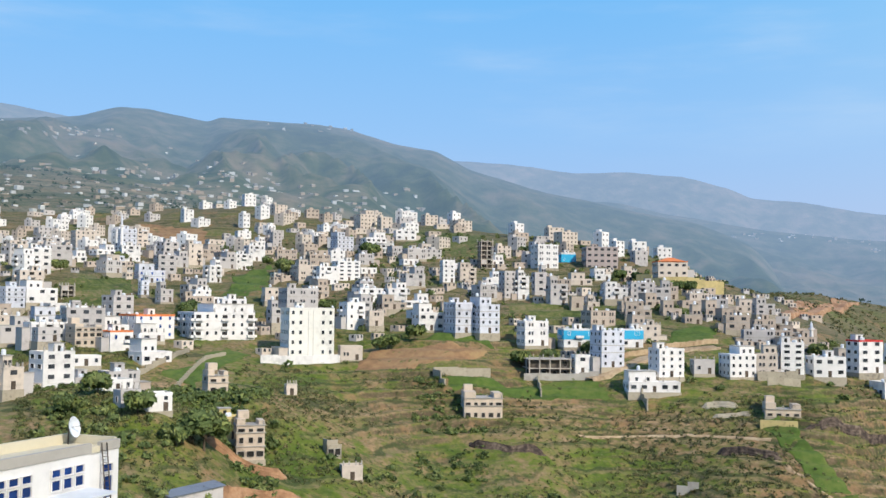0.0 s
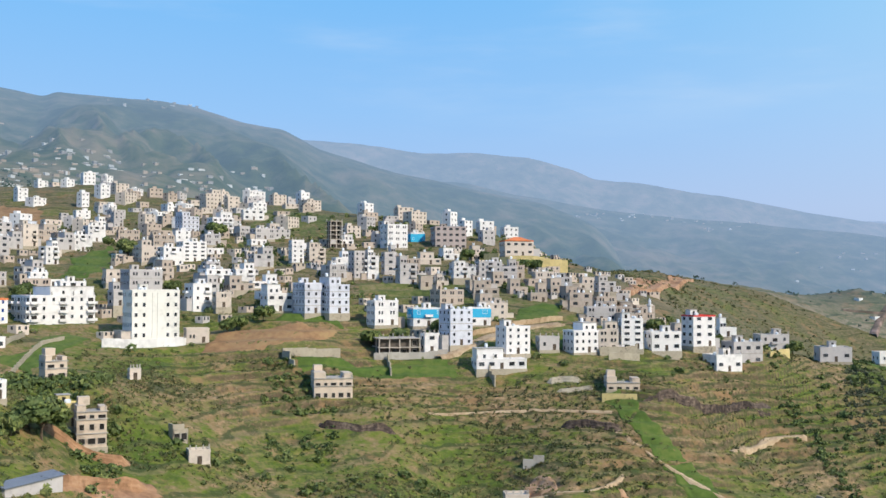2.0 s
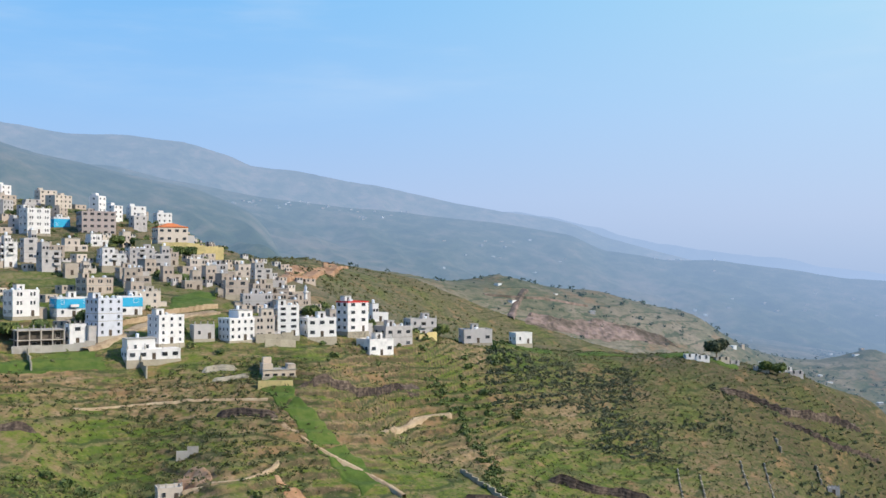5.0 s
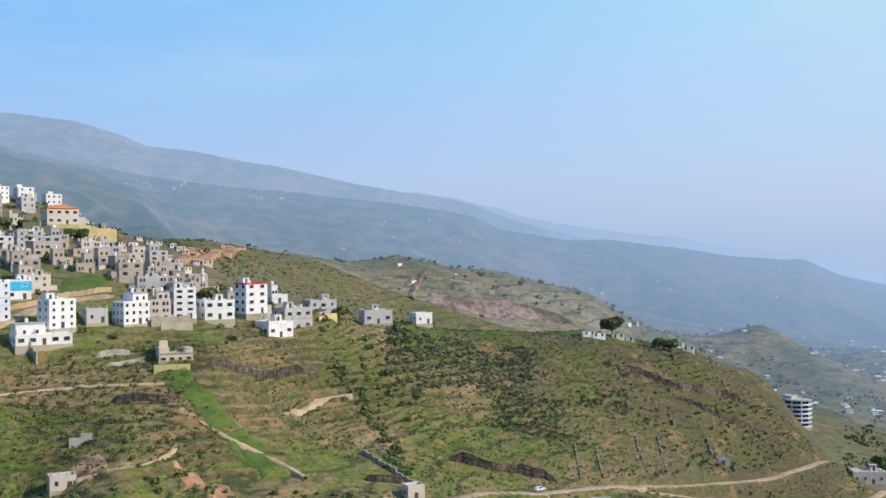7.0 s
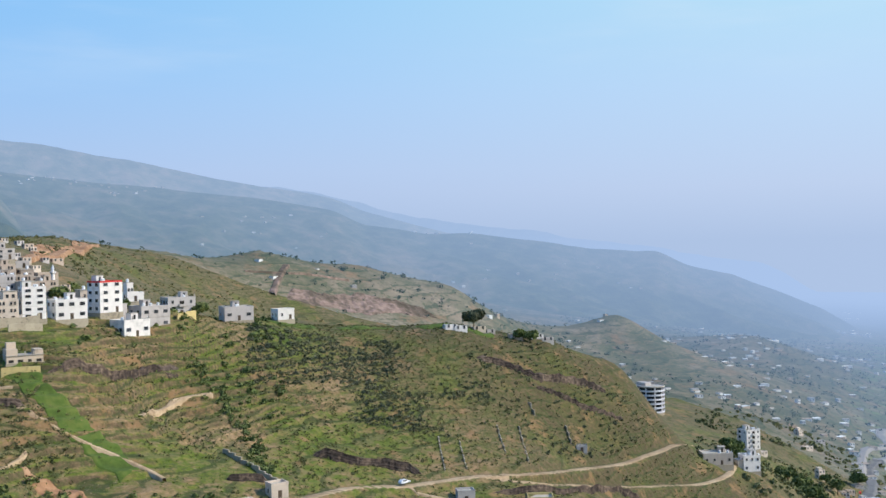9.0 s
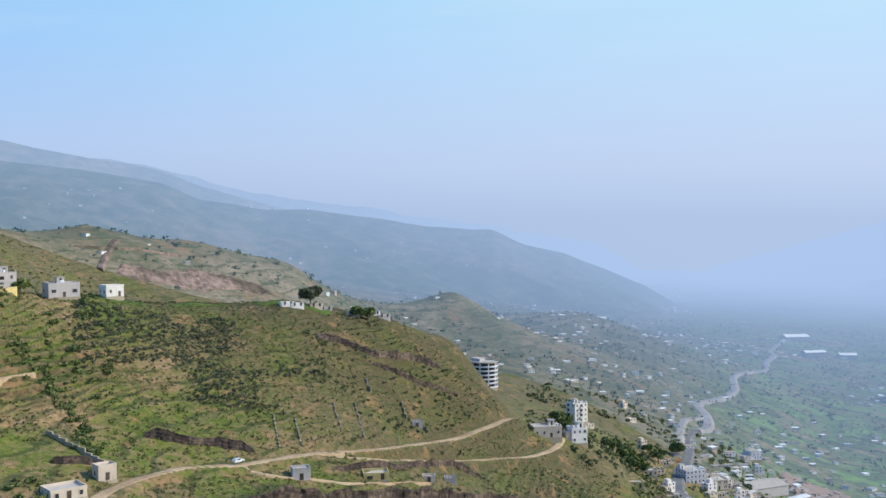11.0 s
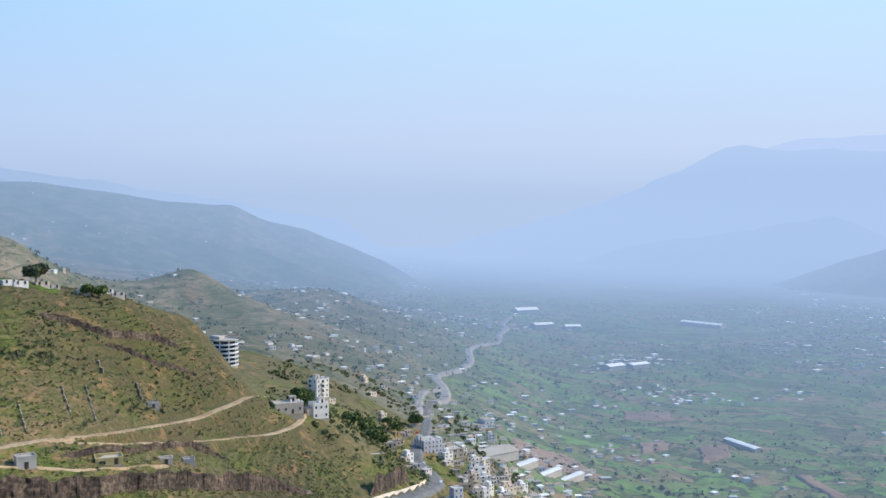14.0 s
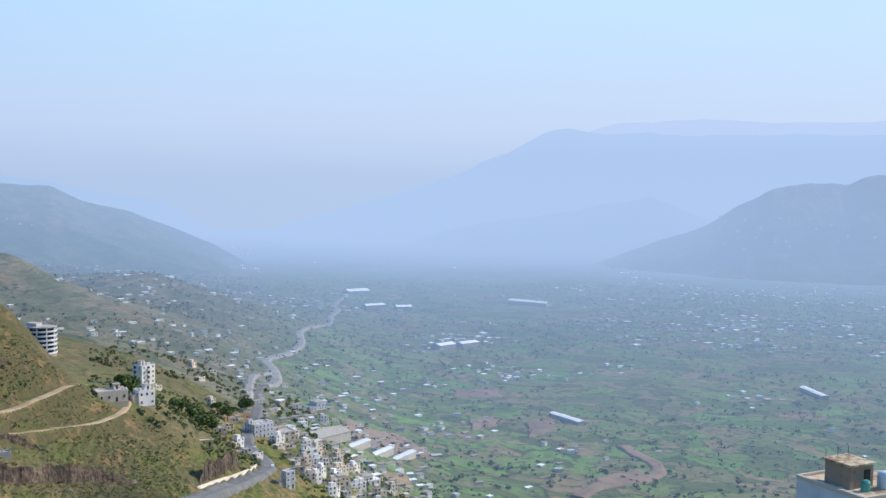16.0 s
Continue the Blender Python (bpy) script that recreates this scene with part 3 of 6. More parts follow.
M_TARMAC = material("tarmac", [(0.0, (0.11, 0.11, 0.115)), (1.0, (0.20, 0.195, 0.19))], 0.5, 6, 0.8)
M_SOIL = material("ploughed_soil", [(0.0, (0.20, 0.115, 0.055)), (0.5, (0.29, 0.165, 0.08)), (1.0, (0.34, 0.22, 0.10))], 0.35, 6, 0.95, bump=0.2)
M_CROP = material("green_crop", [(0.0, (0.055, 0.085, 0.016)), (0.5, (0.08, 0.125, 0.022)), (1.0, (0.13, 0.155, 0.035))], 0.35, 6, 0.95, bump=0.2)
M_WEEDS = material("weedy_slope", [(0.0, (0.045, 0.062, 0.016)), (0.4, (0.085, 0.108, 0.026)), (0.7, (0.135, 0.132, 0.045)), (1.0, (0.21, 0.165, 0.085))], 0.5, 9, 0.95, bump=0.4)
M_REDEARTH = material("red_earth", [(0.0, (0.22, 0.115, 0.06)), (0.5, (0.37, 0.205, 0.11)), (1.0, (0.48, 0.30, 0.18))], 0.3, 8, 0.95, bump=0.5)
M_ROCK = material("brown_rock", [(0.0, (0.022, 0.018, 0.016)), (0.4, (0.060, 0.044, 0.036)), (0.75, (0.125, 0.090, 0.068)), (1.0, (0.22, 0.165, 0.12))], 0.7, 8, 0.95, bump=0.5)
M_PALEROCK = material("pinkish_rock", [(0.0, (0.075, 0.062, 0.046)), (0.35, (0.135, 0.105, 0.080)), (0.65, (0.225, 0.160, 0.130)), (1.0, (0.34, 0.245, 0.20))], 0.16, 9, 0.95, bump=0.8)
M_LEAF = material("scrub_leaf", [(0.0, (0.072, 0.086, 0.034)), (0.5, (0.115, 0.122, 0.052)), (1.0, (0.175, 0.150, 0.074))], 0.35, 4, 0.8, leafy=True)
M_LEAF2 = material("tree_leaf", [(0.0, (0.066, 0.098, 0.033)), (0.5, (0.112, 0.150, 0.050)), (1.0, (0.175, 0.20, 0.076))], 0.35, 4, 0.8, leafy=True)
# leaf colour lightened in place of haze over the valley side
M_LEAF4 = material("haze_lightened_leaf", [(0.0, (0.095, 0.115, 0.050)), (0.5, (0.145, 0.165, 0.076)), (1.0, (0.21, 0.205, 0.105))], 0.35, 4, 0.8, leafy=True)
M_LEAF3 = material("dusky_leaf", [(0.0, (0.060, 0.074, 0.044)), (0.5, (0.094, 0.108, 0.066)), (1.0, (0.14, 0.145, 0.090))], 0.35, 4, 0.8, leafy=True)
M_GRASS = material("bright_grass", [(0.0, (0.06, 0.10, 0.015)), (0.5, (0.10, 0.15, 0.025)), (1.0, (0.17, 0.18, 0.05))], 0.3, 4, 0.9, leafy=True)
M_BARK = material("bark", [(0.0, (0.06, 0.045, 0.03)), (1.0, (0.16, 0.12, 0.08))], 2, 4, 0.9)
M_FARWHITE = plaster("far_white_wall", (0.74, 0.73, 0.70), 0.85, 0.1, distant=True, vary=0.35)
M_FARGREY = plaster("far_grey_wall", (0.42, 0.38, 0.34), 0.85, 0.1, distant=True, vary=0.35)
M_FARSHED = plaster("far_sheet_roof", (0.88, 0.87, 0.84), 0.95, 0.1, distant=True, vary=0.05, haze_paint=0.45)
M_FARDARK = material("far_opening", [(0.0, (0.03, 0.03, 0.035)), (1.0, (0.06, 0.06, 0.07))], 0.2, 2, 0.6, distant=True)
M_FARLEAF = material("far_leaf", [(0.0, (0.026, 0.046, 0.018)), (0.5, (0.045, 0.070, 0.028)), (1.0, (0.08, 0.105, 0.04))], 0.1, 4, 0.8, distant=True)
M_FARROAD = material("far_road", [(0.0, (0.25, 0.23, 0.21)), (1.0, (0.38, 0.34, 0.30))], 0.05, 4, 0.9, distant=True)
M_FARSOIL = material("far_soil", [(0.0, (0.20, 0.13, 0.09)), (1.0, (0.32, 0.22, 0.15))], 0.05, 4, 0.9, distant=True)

# ---- mesh helpers ----
BOX_FACES = [(0, 3, 2, 1), (4, 5, 6, 7), (0, 1, 5, 4), (1, 2, 6, 5), (2, 3, 7, 6), (3, 0, 4, 7)]


def boxes(name, items, mats):
    """One mesh from boxes: (x0, x1, y0, y1, z0, z1) or the same with a material slot."""
    verts, faces, slots = [], [], []
    for it in items:
        x0, x1, y0, y1, z0, z1 = it[:6]
        n = len(verts)
        verts += [(x0, y0, z0), (x1, y0, z0), (x1, y1, z0), (x0, y1, z0), (x0, y0, z1), (x1, y0, z1), (x1, y1, z1), (x0, y1, z1)]
        faces += [tuple(n + i for i in f) for f in BOX_FACES]
        slots += [it[6] if len(it) > 6 else 0] * 6
    me = bpy.data.meshes.new(name)
    me.from_pydata(verts, [], faces)
    for m in (mats if isinstance(mats, (list, tuple)) else [mats]):
        me.materials.append(m)
    me.polygons.foreach_set("material_index", slots)
    me.update()
    return me


def lathe(name, profile, mat, sides=14):
    """One mesh turned round z from (radius, height) pairs."""
    bm = bmesh.new()
    rings = []
    for r, z in profile:
        rings.append([bm.verts.new((r * math.cos(2 * math.pi * i / sides), r * math.sin(2 * math.pi * i / sides), z)) for i in range(sides)])
    for a, b in zip(rings, rings[1:]):
        for i in range(sides):
            bm.faces.new((a[i], a[(i + 1) % sides], b[(i + 1) % sides], b[i]))
    bm.faces.new(rings[-1])
    bm.faces.new(rings[0][::-1])
    me = bpy.data.meshes.new(name)
    bm.to_mesh(me)
    bm.free()
    me.materials.append(mat)
    return me


def part(name, me, parent, label="", at=None):
    ob = new(name, me)
    ob.parent = parent
    if at is not None:
        ob.matrix_basis = at
    if label:
        tagged(ob, label)
    return ob


def window_mesh(frame_mat, pane_mat, w=0.95, h=1.45):
    """A window unit in one piece: a surround that stands proud of the wall and a pane set back in it."""
    f = 0.1
    rings = []
    for x, z0, z1, y in ((w / 2 + f, -f - 0.04, h + f, 0.02), (w / 2 + f, -f - 0.04, h + f, -0.15), (w / 2, 0, h, -0.15), (w / 2, 0, h, -0.03)):
        rings.append([(-x, y, z0), (x, y, z0), (x, y, z1), (-x, y, z1)])
    verts = [v for ring in rings for v in ring]
    faces, slots = [], []
    for k in range(3):
        for i in range(4):
            j = (i + 1) % 4
            faces.append((4 * k + i, 4 * k + j, 4 * k + 4 + j, 4 * k + 4 + i))
            slots.append(0)
    faces.append((12, 13, 14, 15))
    slots.append(1)
    me = bpy.data.meshes.new("window")
    me.from_pydata(verts, [], faces)
    me.materials.append(frame_mat)
    me.materials.append(pane_mat)
    me.polygons.foreach_set("material_index", slots)
    me.update()
    return me


WIN = {s: window_mesh(M_WALL[s], M_GLASS) for s in ("white", "cream", "grey", "brown", "blue", "pink", "yellow", "tower", "open")}
WIN_BLUE = window_mesh(M_WALL["white"], M_BLUEGLASS)
WIDE = {s: window_mesh(M_WALL[s], M_GLASS, 1.9, 1.45) for s in WIN}


def balcony_mesh(wall):
    """A balcony in one piece: slab, solid rail on three sides and a plate painted dark for the unlit doorway behind it.
    """
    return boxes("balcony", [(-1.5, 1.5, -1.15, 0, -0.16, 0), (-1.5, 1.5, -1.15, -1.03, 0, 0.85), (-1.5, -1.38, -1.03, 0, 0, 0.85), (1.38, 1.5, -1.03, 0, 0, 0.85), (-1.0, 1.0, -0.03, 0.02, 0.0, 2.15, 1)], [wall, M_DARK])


BALCONY = {s: balcony_mesh(M_WALL[s]) for s in WIN}
# pane painted dark for the shade inside an empty opening
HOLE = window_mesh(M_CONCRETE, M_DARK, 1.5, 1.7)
TANK = lathe("water_tank", [(0.55, 0), (0.6, 0.1), (0.6, 1.1), (0.45, 1.35), (0.2, 1.45)], M_TANK_W)
COLUMN = boxes("column", [(-0.17, 0.17, -0.17, 0.17, 0, 1.15), (-0.1, -0.06, -0.1, -0.06, 1.15, 1.9, 1), (0.06, 0.1, 0.06, 0.1, 1.15, 1.8, 1)], [M_CONCRETE, M_METAL])
DISH = lathe("satellite_dish", [(0.02, 0.0), (0.25, 0.05), (0.45, 0.18), (0.47, 0.2)], M_TANK_W, 12)

WORDS = {
    "white": "white plastered {n} storey apartment house with dark windows and flat roof",
    "tower": "tall warm-white apartment block with pilasters and flat roof",
    "cream": "cream stone {n} storey house with dark windows and flat roof",
    "grey": "grey concrete block house, {n} storeys, unplastered, flat roof",
    "brown": "brown stone {n} storey house on the slope, flat roof",
    "blue": "bluish white {n} storey house with dark windows and flat roof",
    "pink": "broad pinkish stone building with rows of windows",
    "yellow": "small yellow plastered house with flat roof on the slope",
    "open": "unfinished raw concrete frame building with open floors",
    "orange": "white {n} storey house with orange painted roof",
    "redtop": "tall white house with a red painted roof parapet",
    "turquoise": "long house with bright turquoise painted upper storey",
    "redroof": "villa with red tiled roof on the ridge",
    "raw": "unfinished tan masonry house with dark empty window openings",
    "ruin": "ruined grey stone hut with broken walls",
}
NUM = {1: "single", 2: "two", 3: "three", 4: "four", 5: "five", 6: "six", 7: "seven"}
TAKEN = []


def make_house(w, d, h, floors, style, rng, sides=("front", "left", "right")):
    """A flat-roofed hill-town house at the origin, its front to -y: walls on a footing, slab bands, parapet, roof, stair hut,
    windows one by one, tanks and bare columns for the next storey."""
    wall = M_WALL[style]
    root = new("house")
    fh = h / floors
    hw, hd = w / 2, d / 2
    if style == "open":
        # solid block behind the pillars, its dark colour stands for unlit rooms
        solid = boxes("core", [(-hw + 0.35, hw - 0.35, -hd + 1.6, hd - 0.3, -6, h - 0.3)], M_CORE_SHADE)
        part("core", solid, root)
        part("footing", boxes("footing", [(-hw, hw, -hd, hd, -6, 0)], M_STONE), root)
        n = max(2, round(w / 3.6))
        for f in range(floors + 1):
            z = f * fh
            part("floor_slab", boxes("floor_slab", [(-hw - 0.2, hw + 0.2, -hd - 0.2, hd + 0.2, z - 0.28 if f else 0.0, z if f else 0.2)], wall), root)
        col = boxes("pillar", [(-0.2, 0.2, -0.2, 0.2, 0, fh - 0.285)], wall)
        infill = boxes("infill_wall", [(0.25, w / n - 0.25, 0, 0.2, 0.0, fh - 0.3)], M_WALL["grey"])
        for f in range(floors):
            for i in range(n + 1):
                part("pillar", col, root, at=pose(-hw + 0.2 + i * (w - 0.4) / n, -hd + 0.2, f * fh + 0.002))
            part("pillar", col, root, at=pose(-hw + 0.2, 0, f * fh + 0.002))
            part("pillar", col, root, at=pose(hw - 0.2, 0, f * fh + 0.002))
            for i in range(n):
                if rng.random() < 0.1:
                    part("infill_wall", infill, root, at=pose(-hw + i * w / n, -hd + 0.15, f * fh + 0.004))
                elif rng.random() < 0.5:
                    part("opening", HOLE, root, at=pose(-hw + (i + 0.5) * w / n, -hd + 1.6, f * fh + 0.5))
        for i in range(n + 1):
            for y in (-hd + 0.3, hd - 0.3):
                if rng.random() < 0.75:
                    part("column", COLUMN, root, at=pose(-hw + 0.25 + i * (w - 0.5) / n, y, h))
        return root
    if style == "raw":
        part("wall", boxes("wall", [(-hw, hw, -hd, hd, 0, h - fh * 0.45), (-hw, -hw + w * 0.3, -hd, hd, h - fh * 0.45, h), (hw - w * 0.22, hw, -hd + 0.3, hd, h - fh * 0.45, h - 0.4)], wall), root)
        part("footing", boxes("footing", [(-hw - 0.3, hw + 0.3, -hd - 0.3, hd, -5, 0)], M_STONE), root)
        part("stair_hut", boxes("stair_hut", [(-hw + 0.6, -hw + 3.4, hd - 3.0, hd - 0.2, h - 0.2, h + 1.9)], wall), root)
        n = max(2, round(w / 2.6))
        for f in range(floors):
            part("floor_slab", boxes("floor_slab", [(-hw - 0.25, hw + 0.25, -hd - 0.3, hd + 0.1, (f + 1) * fh - fh * 0.45 * (f == floors - 1) - 0.12, (f + 1) * fh - fh * 0.45 * (f == floors - 1) + 0.1)], M_CONCRETE), root)
            for i in range(n):
                part("opening", HOLE, root, at=pose(-hw + (i + 0.5) * w / n, -hd, f * fh + (0.9 if f < floors - 1 else 0.25)) @ Matrix.Diagonal((rng.choice((0.7, 1.0, 1.15)), 1, min(0.8, fh * 0.26) * (1.0 if f < floors - 1 else 0.6), 1)))
            part("opening", HOLE, root, at=pose(-hw, 0, f * fh + 0.6, 0, 0, -90) @ Matrix.Diagonal((0.8, 1, 0.55, 1)))
        for i in range(n + 1):
            if rng.random() < 0.6:
                part("column", COLUMN, root, at=pose(-hw + 0.3 + i * (w - 0.6) / n, -hd + 0.25, h - fh * 0.45 - 0.02))
        return root
    if style == "ruin":
        part("wall", boxes("wall", [(-hw, hw, -hd, -hd + 0.45, -3, h * 0.7), (-hw, -hw + 0.45, -hd, hd, -3, h), (hw - 0.45, hw, -hd, hd, -3, h * 0.55), (-hw, hw, hd - 0.45, hd, -3, h * 0.9)], M_STONE), root)
        for i in range(2):
            part("opening", HOLE, root, at=pose((i - 0.5) * w * 0.45, -hd, 0.4))
        return root
    top = 0.55 + 0.3 * rng.random()
    cut = None
    if floors >= 2 and style in ("white", "cream", "grey", "brown", "blue") and rng.random() < 0.5:
        cut = (-hw, -hw + w * rng.uniform(0.45, 0.7)) if rng.random() < 0.5 else (hw - w * rng.uniform(0.45, 0.7), hw)
    full, h_all = h, h
    body = [(-hw, hw, -hd, hd, 0, h - top)]
    if cut:
        h = h - fh
        body = [(-hw, hw, -hd, hd, 0, h - top)]
    if style == "tower":
        body += [(x - 0.45, x + 0.45, -hd - 0.25, -hd, 0, h - top - 0.3) for x in (-0.9, 0.9)]
    part("wall", boxes("wall", body, wall), root)
    part("footing", boxes("footing", [(-hw - 0.15, hw + 0.15, -hd - 0.15, hd + 0.15, -7, 0.0)], wall if style == "tower" else M_STONE), root)
    for f in range(1, floors):
        z = f * fh
        if style in ("grey", "brown", "pink", "white", "blue") and rng.random() < 0.8:
            part("floor_band", boxes("floor_band", [(-hw - 0.09, hw + 0.09, -hd - 0.09, hd + 0.09, z - 0.14, z + 0.06)], M_CONCRETE if style != "white" else wall), root)
    if style == "turquoise":
        part("upper_band", boxes("upper_band", [(-hw - 0.12, hw + 0.12, -hd - 0.12, hd + 0.12, h - top - fh * 0.95, h - top + 0.02)], M_TURQ), root, "turquoise painted wall band")
    edge = {"orange": M_ORANGE, "redtop": M_RED, "redroof": M_ORANGE}.get(style, wall)
    t, z0, z1 = 0.22, h - top, h
    part("roof", boxes("roof", [(-hw + t, hw - t, -hd + t, hd - t, z0, z0 + 0.1)], M_ORANGE if style in ("orange", "redroof") else M_ROOF), root)
    part("parapet", boxes("parapet", [(-hw - 0.05, hw + 0.05, -hd - 0.05, -hd + t, z0, z1), (-hw - 0.05, hw + 0.05, hd - t, hd + 0.05, z0, z1),
                                      (-hw - 0.05, -hw + t, -hd + t, hd - t, z0, z1), (hw - t, hw + 0.05, -hd + t, hd - t, z0, z1)], edge), root)
    if cut:
        part("upper_storey", boxes("upper_storey", [(cut[0] + 0.25, cut[1] - 0.25, -hd + 0.9, hd - 0.25, z0 + 0.1, full)], wall), root)
        part("upper_roof", boxes("upper_roof", [(cut[0], cut[1], -hd + 0.65, hd + 0.02, full, full + 0.2)], M_CONCRETE), root)
        for i in range(2):
            part("window", WIN[style], root, at=pose(cut[0] + (cut[1] - cut[0]) * (0.3 + 0.4 * i), -hd + 0.9, z0 + 1.1) @ Matrix.Diagonal((1, 1, 0.85, 1)))
        part("water_tank", TANK, root, at=pose((cut[0] + cut[1]) / 2, hd - 1.5, full + 0.2))
        floors -= 1
    elif style == "redroof":
        part("hipped_roof", lathe("hipped_roof", [(w * 0.62, 0), (w * 0.6, 0.2), (w * 0.12, 2.2)], M_ORANGE, 4), root, at=pose(0, 0, h - 0.3, 0, 0, 45))
    elif min(w, d) > 5 and h > 5.5:
        sx = (rng.random() - 0.5) * (w - 4.2)
        hut = [(sx - 1.5, sx + 1.5, hd - 3.6, hd - 0.4, z0 + 0.08, h + 1.9), (sx - 1.75, sx + 1.75, hd - 3.85, hd - 0.2, h + 1.9, h + 2.05, 1)]
        part("stair_hut", boxes("stair_hut", hut, [wall, M_CONCRETE]), root)
        part("door", boxes("door", [(sx - 0.45, sx + 0.45, hd - 3.66, hd - 3.595, z0 + 0.12, z0 + 2.1)], M_DARK), root)
        for i in range(rng.choice((1, 2, 2, 3))):
            part("water_tank", TANK, root, at=pose((rng.random() - 0.5) * (w - 2), -hd + 1.2 + rng.random() * max(0.5, d - 5.5), z0 + 0.1))
        if rng.random() < 0.6:
            part("satellite_dish", DISH, root, at=pose(hw - 0.7, -hd + 0.5, h + 0.35, 60, 0, 60 * rng.random()))
    if style in ("grey", "brown", "cream", "white") and rng.random() < 0.45:
        for x in (-hw + 0.3, -hw / 3, hw / 3, hw - 0.3):
            part("column", COLUMN, root, at=pose(x, -hd + 0.22, h))
    if rng.random() < 0.45 and floors > 1:
        sx = 1 if rng.random() < 0.6 else -1
        aw, ah = rng.uniform(2.2, 3.6), fh * rng.choice((0.9, 0.95, 1.4))
        x0, x1 = (hw + 0.003, hw + aw) if sx > 0 else (-hw - aw, -hw - 0.003)
        part("annex", boxes("annex", [(x0, x1, -hd + 0.8, hd - 1.0, -6, ah)], M_WALL[rng.choice(("grey", "brown", "cream"))]), root)
        part("annex_roof", boxes("annex_roof", [(x0 - (0.15 if sx < 0 else 0), x1 + (0.15 if sx > 0 else 0), -hd + 0.6, hd - 0.9, ah, ah + 0.14)], M_CONCRETE), root)
    base = {"orange": "white", "redtop": "white", "turquoise": "white", "redroof": "cream"}.get(style, style)
    win = WIN_BLUE if style in ("orange",) or (style == "blue" and rng.random() < 0.3) else WIN[base]
    wh = min(1.3, fh * 0.42)
    look_of = "grid" if style in ("tower", "blue") else rng.choice(("grid", "wide", "wide", "balcony", "balcony", "pairs"))
    for side in sides:
        span = w if side in ("front", "back") else d
        n = max(1, int(span / {"grid": 2.5, "wide": 3.5, "balcony": 3.1, "pairs": 3.6}[look_of]))
        gap = span / n
        out = set(range(n // 2, n // 2 + 1)) | ({0, n - 1} if n > 3 and w > 12 else set())
        for f in range(floors):
            z = f * fh + fh * 0.32
            if z + wh > h - top:
                z = h - top - wh - 0.15
            for i in range(n):
                u = -span / 2 + gap * (i + 0.5)
                if (style == "tower" and side == "front" and abs(u) < 1.5) or rng.random() < 0.06:
                    continue

                def place(across, up):
                    return {"front": pose(across, -hd, up), "back": pose(across, hd, up, 0, 0, 180), "left": pose(-hw, across, up, 0, 0, -90), "right": pose(hw, across, up, 0, 0, 90)}[side]
                if f == 0 and side == "front" and i == n // 2:
                    part("door", boxes("door", [(u - 0.6, u + 0.6, -hd - 0.06, -hd + 0.02, 0.05, 2.2)], M_METAL), root)
                elif look_of == "balcony" and f > 0 and i in out and fh > 2.5:
                    part("balcony", BALCONY[base], root, at=place(u, f * fh + 0.1))
                elif look_of == "wide":
                    part("window", WIN_BLUE if win is WIN_BLUE else WIDE[base], root, at=place(u, z) @ Matrix.Diagonal((1, 1, wh / 1.45, 1)))
                elif look_of == "pairs":
                    for side_step in (-0.62, 0.62):
                        part("window", win, root, at=place(u + side_step, z) @ Matrix.Diagonal((0.75, 1, wh / 1.45, 1)))
                else:
                    part("window", win, root, at=place(u, z) @ Matrix.Diagonal((1, 1, wh / 1.45, 1)))
    return root


HOUSE_RNG = random.Random(5)


def house(x, y, z, w, d, h, floors, turn, style):
    """A house of the town at its plan place, its front towards the ravine and turned by so many degrees."""
    near = math.hypot(x, y) < 470
    root = make_house(w, d, h, floors, style, HOUSE_RNG, ("front", "left", "right") if near else ("front", "left"))
    root.matrix_basis = pose(x, y, z, 0, 0, math.degrees(math.atan2(-x, y)) + turn)
    TAKEN.append((x, y, 0.62 * max(w, d)))
    return tagged(root, WORDS[style].format(n=NUM[floors]), "house", "hill town houses")


house(-106, 287, 232.7, 9.2, 7.4, 11.0, 4, 30, "white")
house(-120, 353, 239.4, 9.4, 7.5, 10.3, 4, 25, "raw")
house(-110, 356, 239.4, 8.5, 6.8, 8.1, 2, 30, "orange")
house(-112, 399, 243.3, 16.0, 12.8, 9.2, 3, 30, "orange")
house(-96, 347, 236.9, 10.9, 8.7, 8.2, 2, 30, "white")
house(-89, 414, 240.6, 24.4, 19.5, 16.0, 5, 20, "white")
house(-187, 472, 267.5, 9.1, 7.3, 12.6, 5, 40, "white")
house(-196, 530, 274.6, 13.6, 10.9, 10.4, 3, 20, "grey")
house(-220, 640, 288.6, 11.6, 9.3, 11.0, 4, 20, "cream")
house(-182, 604, 282.3, 8.6, 6.9, 16.2, 6, 20, "blue")
house(-187, 648, 290.6, 7.0, 5.6, 9.7, 4, 25, "cream")
house(-116, 528, 267.1, 7.2, 5.8, 11.3, 4, 35, "white")
house(-132, 464, 260.1, 3.7, 2.9, 8.4, 4, 30, "blue")
house(-121, 457, 257.0, 6.0, 4.8, 8.5, 3, 30, "grey")
house(-106, 461, 256.0, 7.3, 5.8, 6.6, 3, 20, "white")
house(-138, 394, 248.9, 7.9, 6.3, 6.5, 3, 20, "white")
house(-171, 417, 254.1, 8.2, 6.5, 8.4, 4, 30, "blue")
house(-111, 271, 234.5, 5.6, 4.4, 8.6, 3, 30, "cream")
house(-127, 338, 244.2, 7.1, 5.7, 4.5, 2, 20, "grey")
house(-159, 445, 257.7, 5.6, 4.5, 5.9, 3, 15, "open")
house(-66, 308, 230.5, 6.1, 4.9, 7.3, 2, 20, "raw")
house(-77, 259, 231.5, 5.2, 4.2, 4.4, 1, 25, "grey")
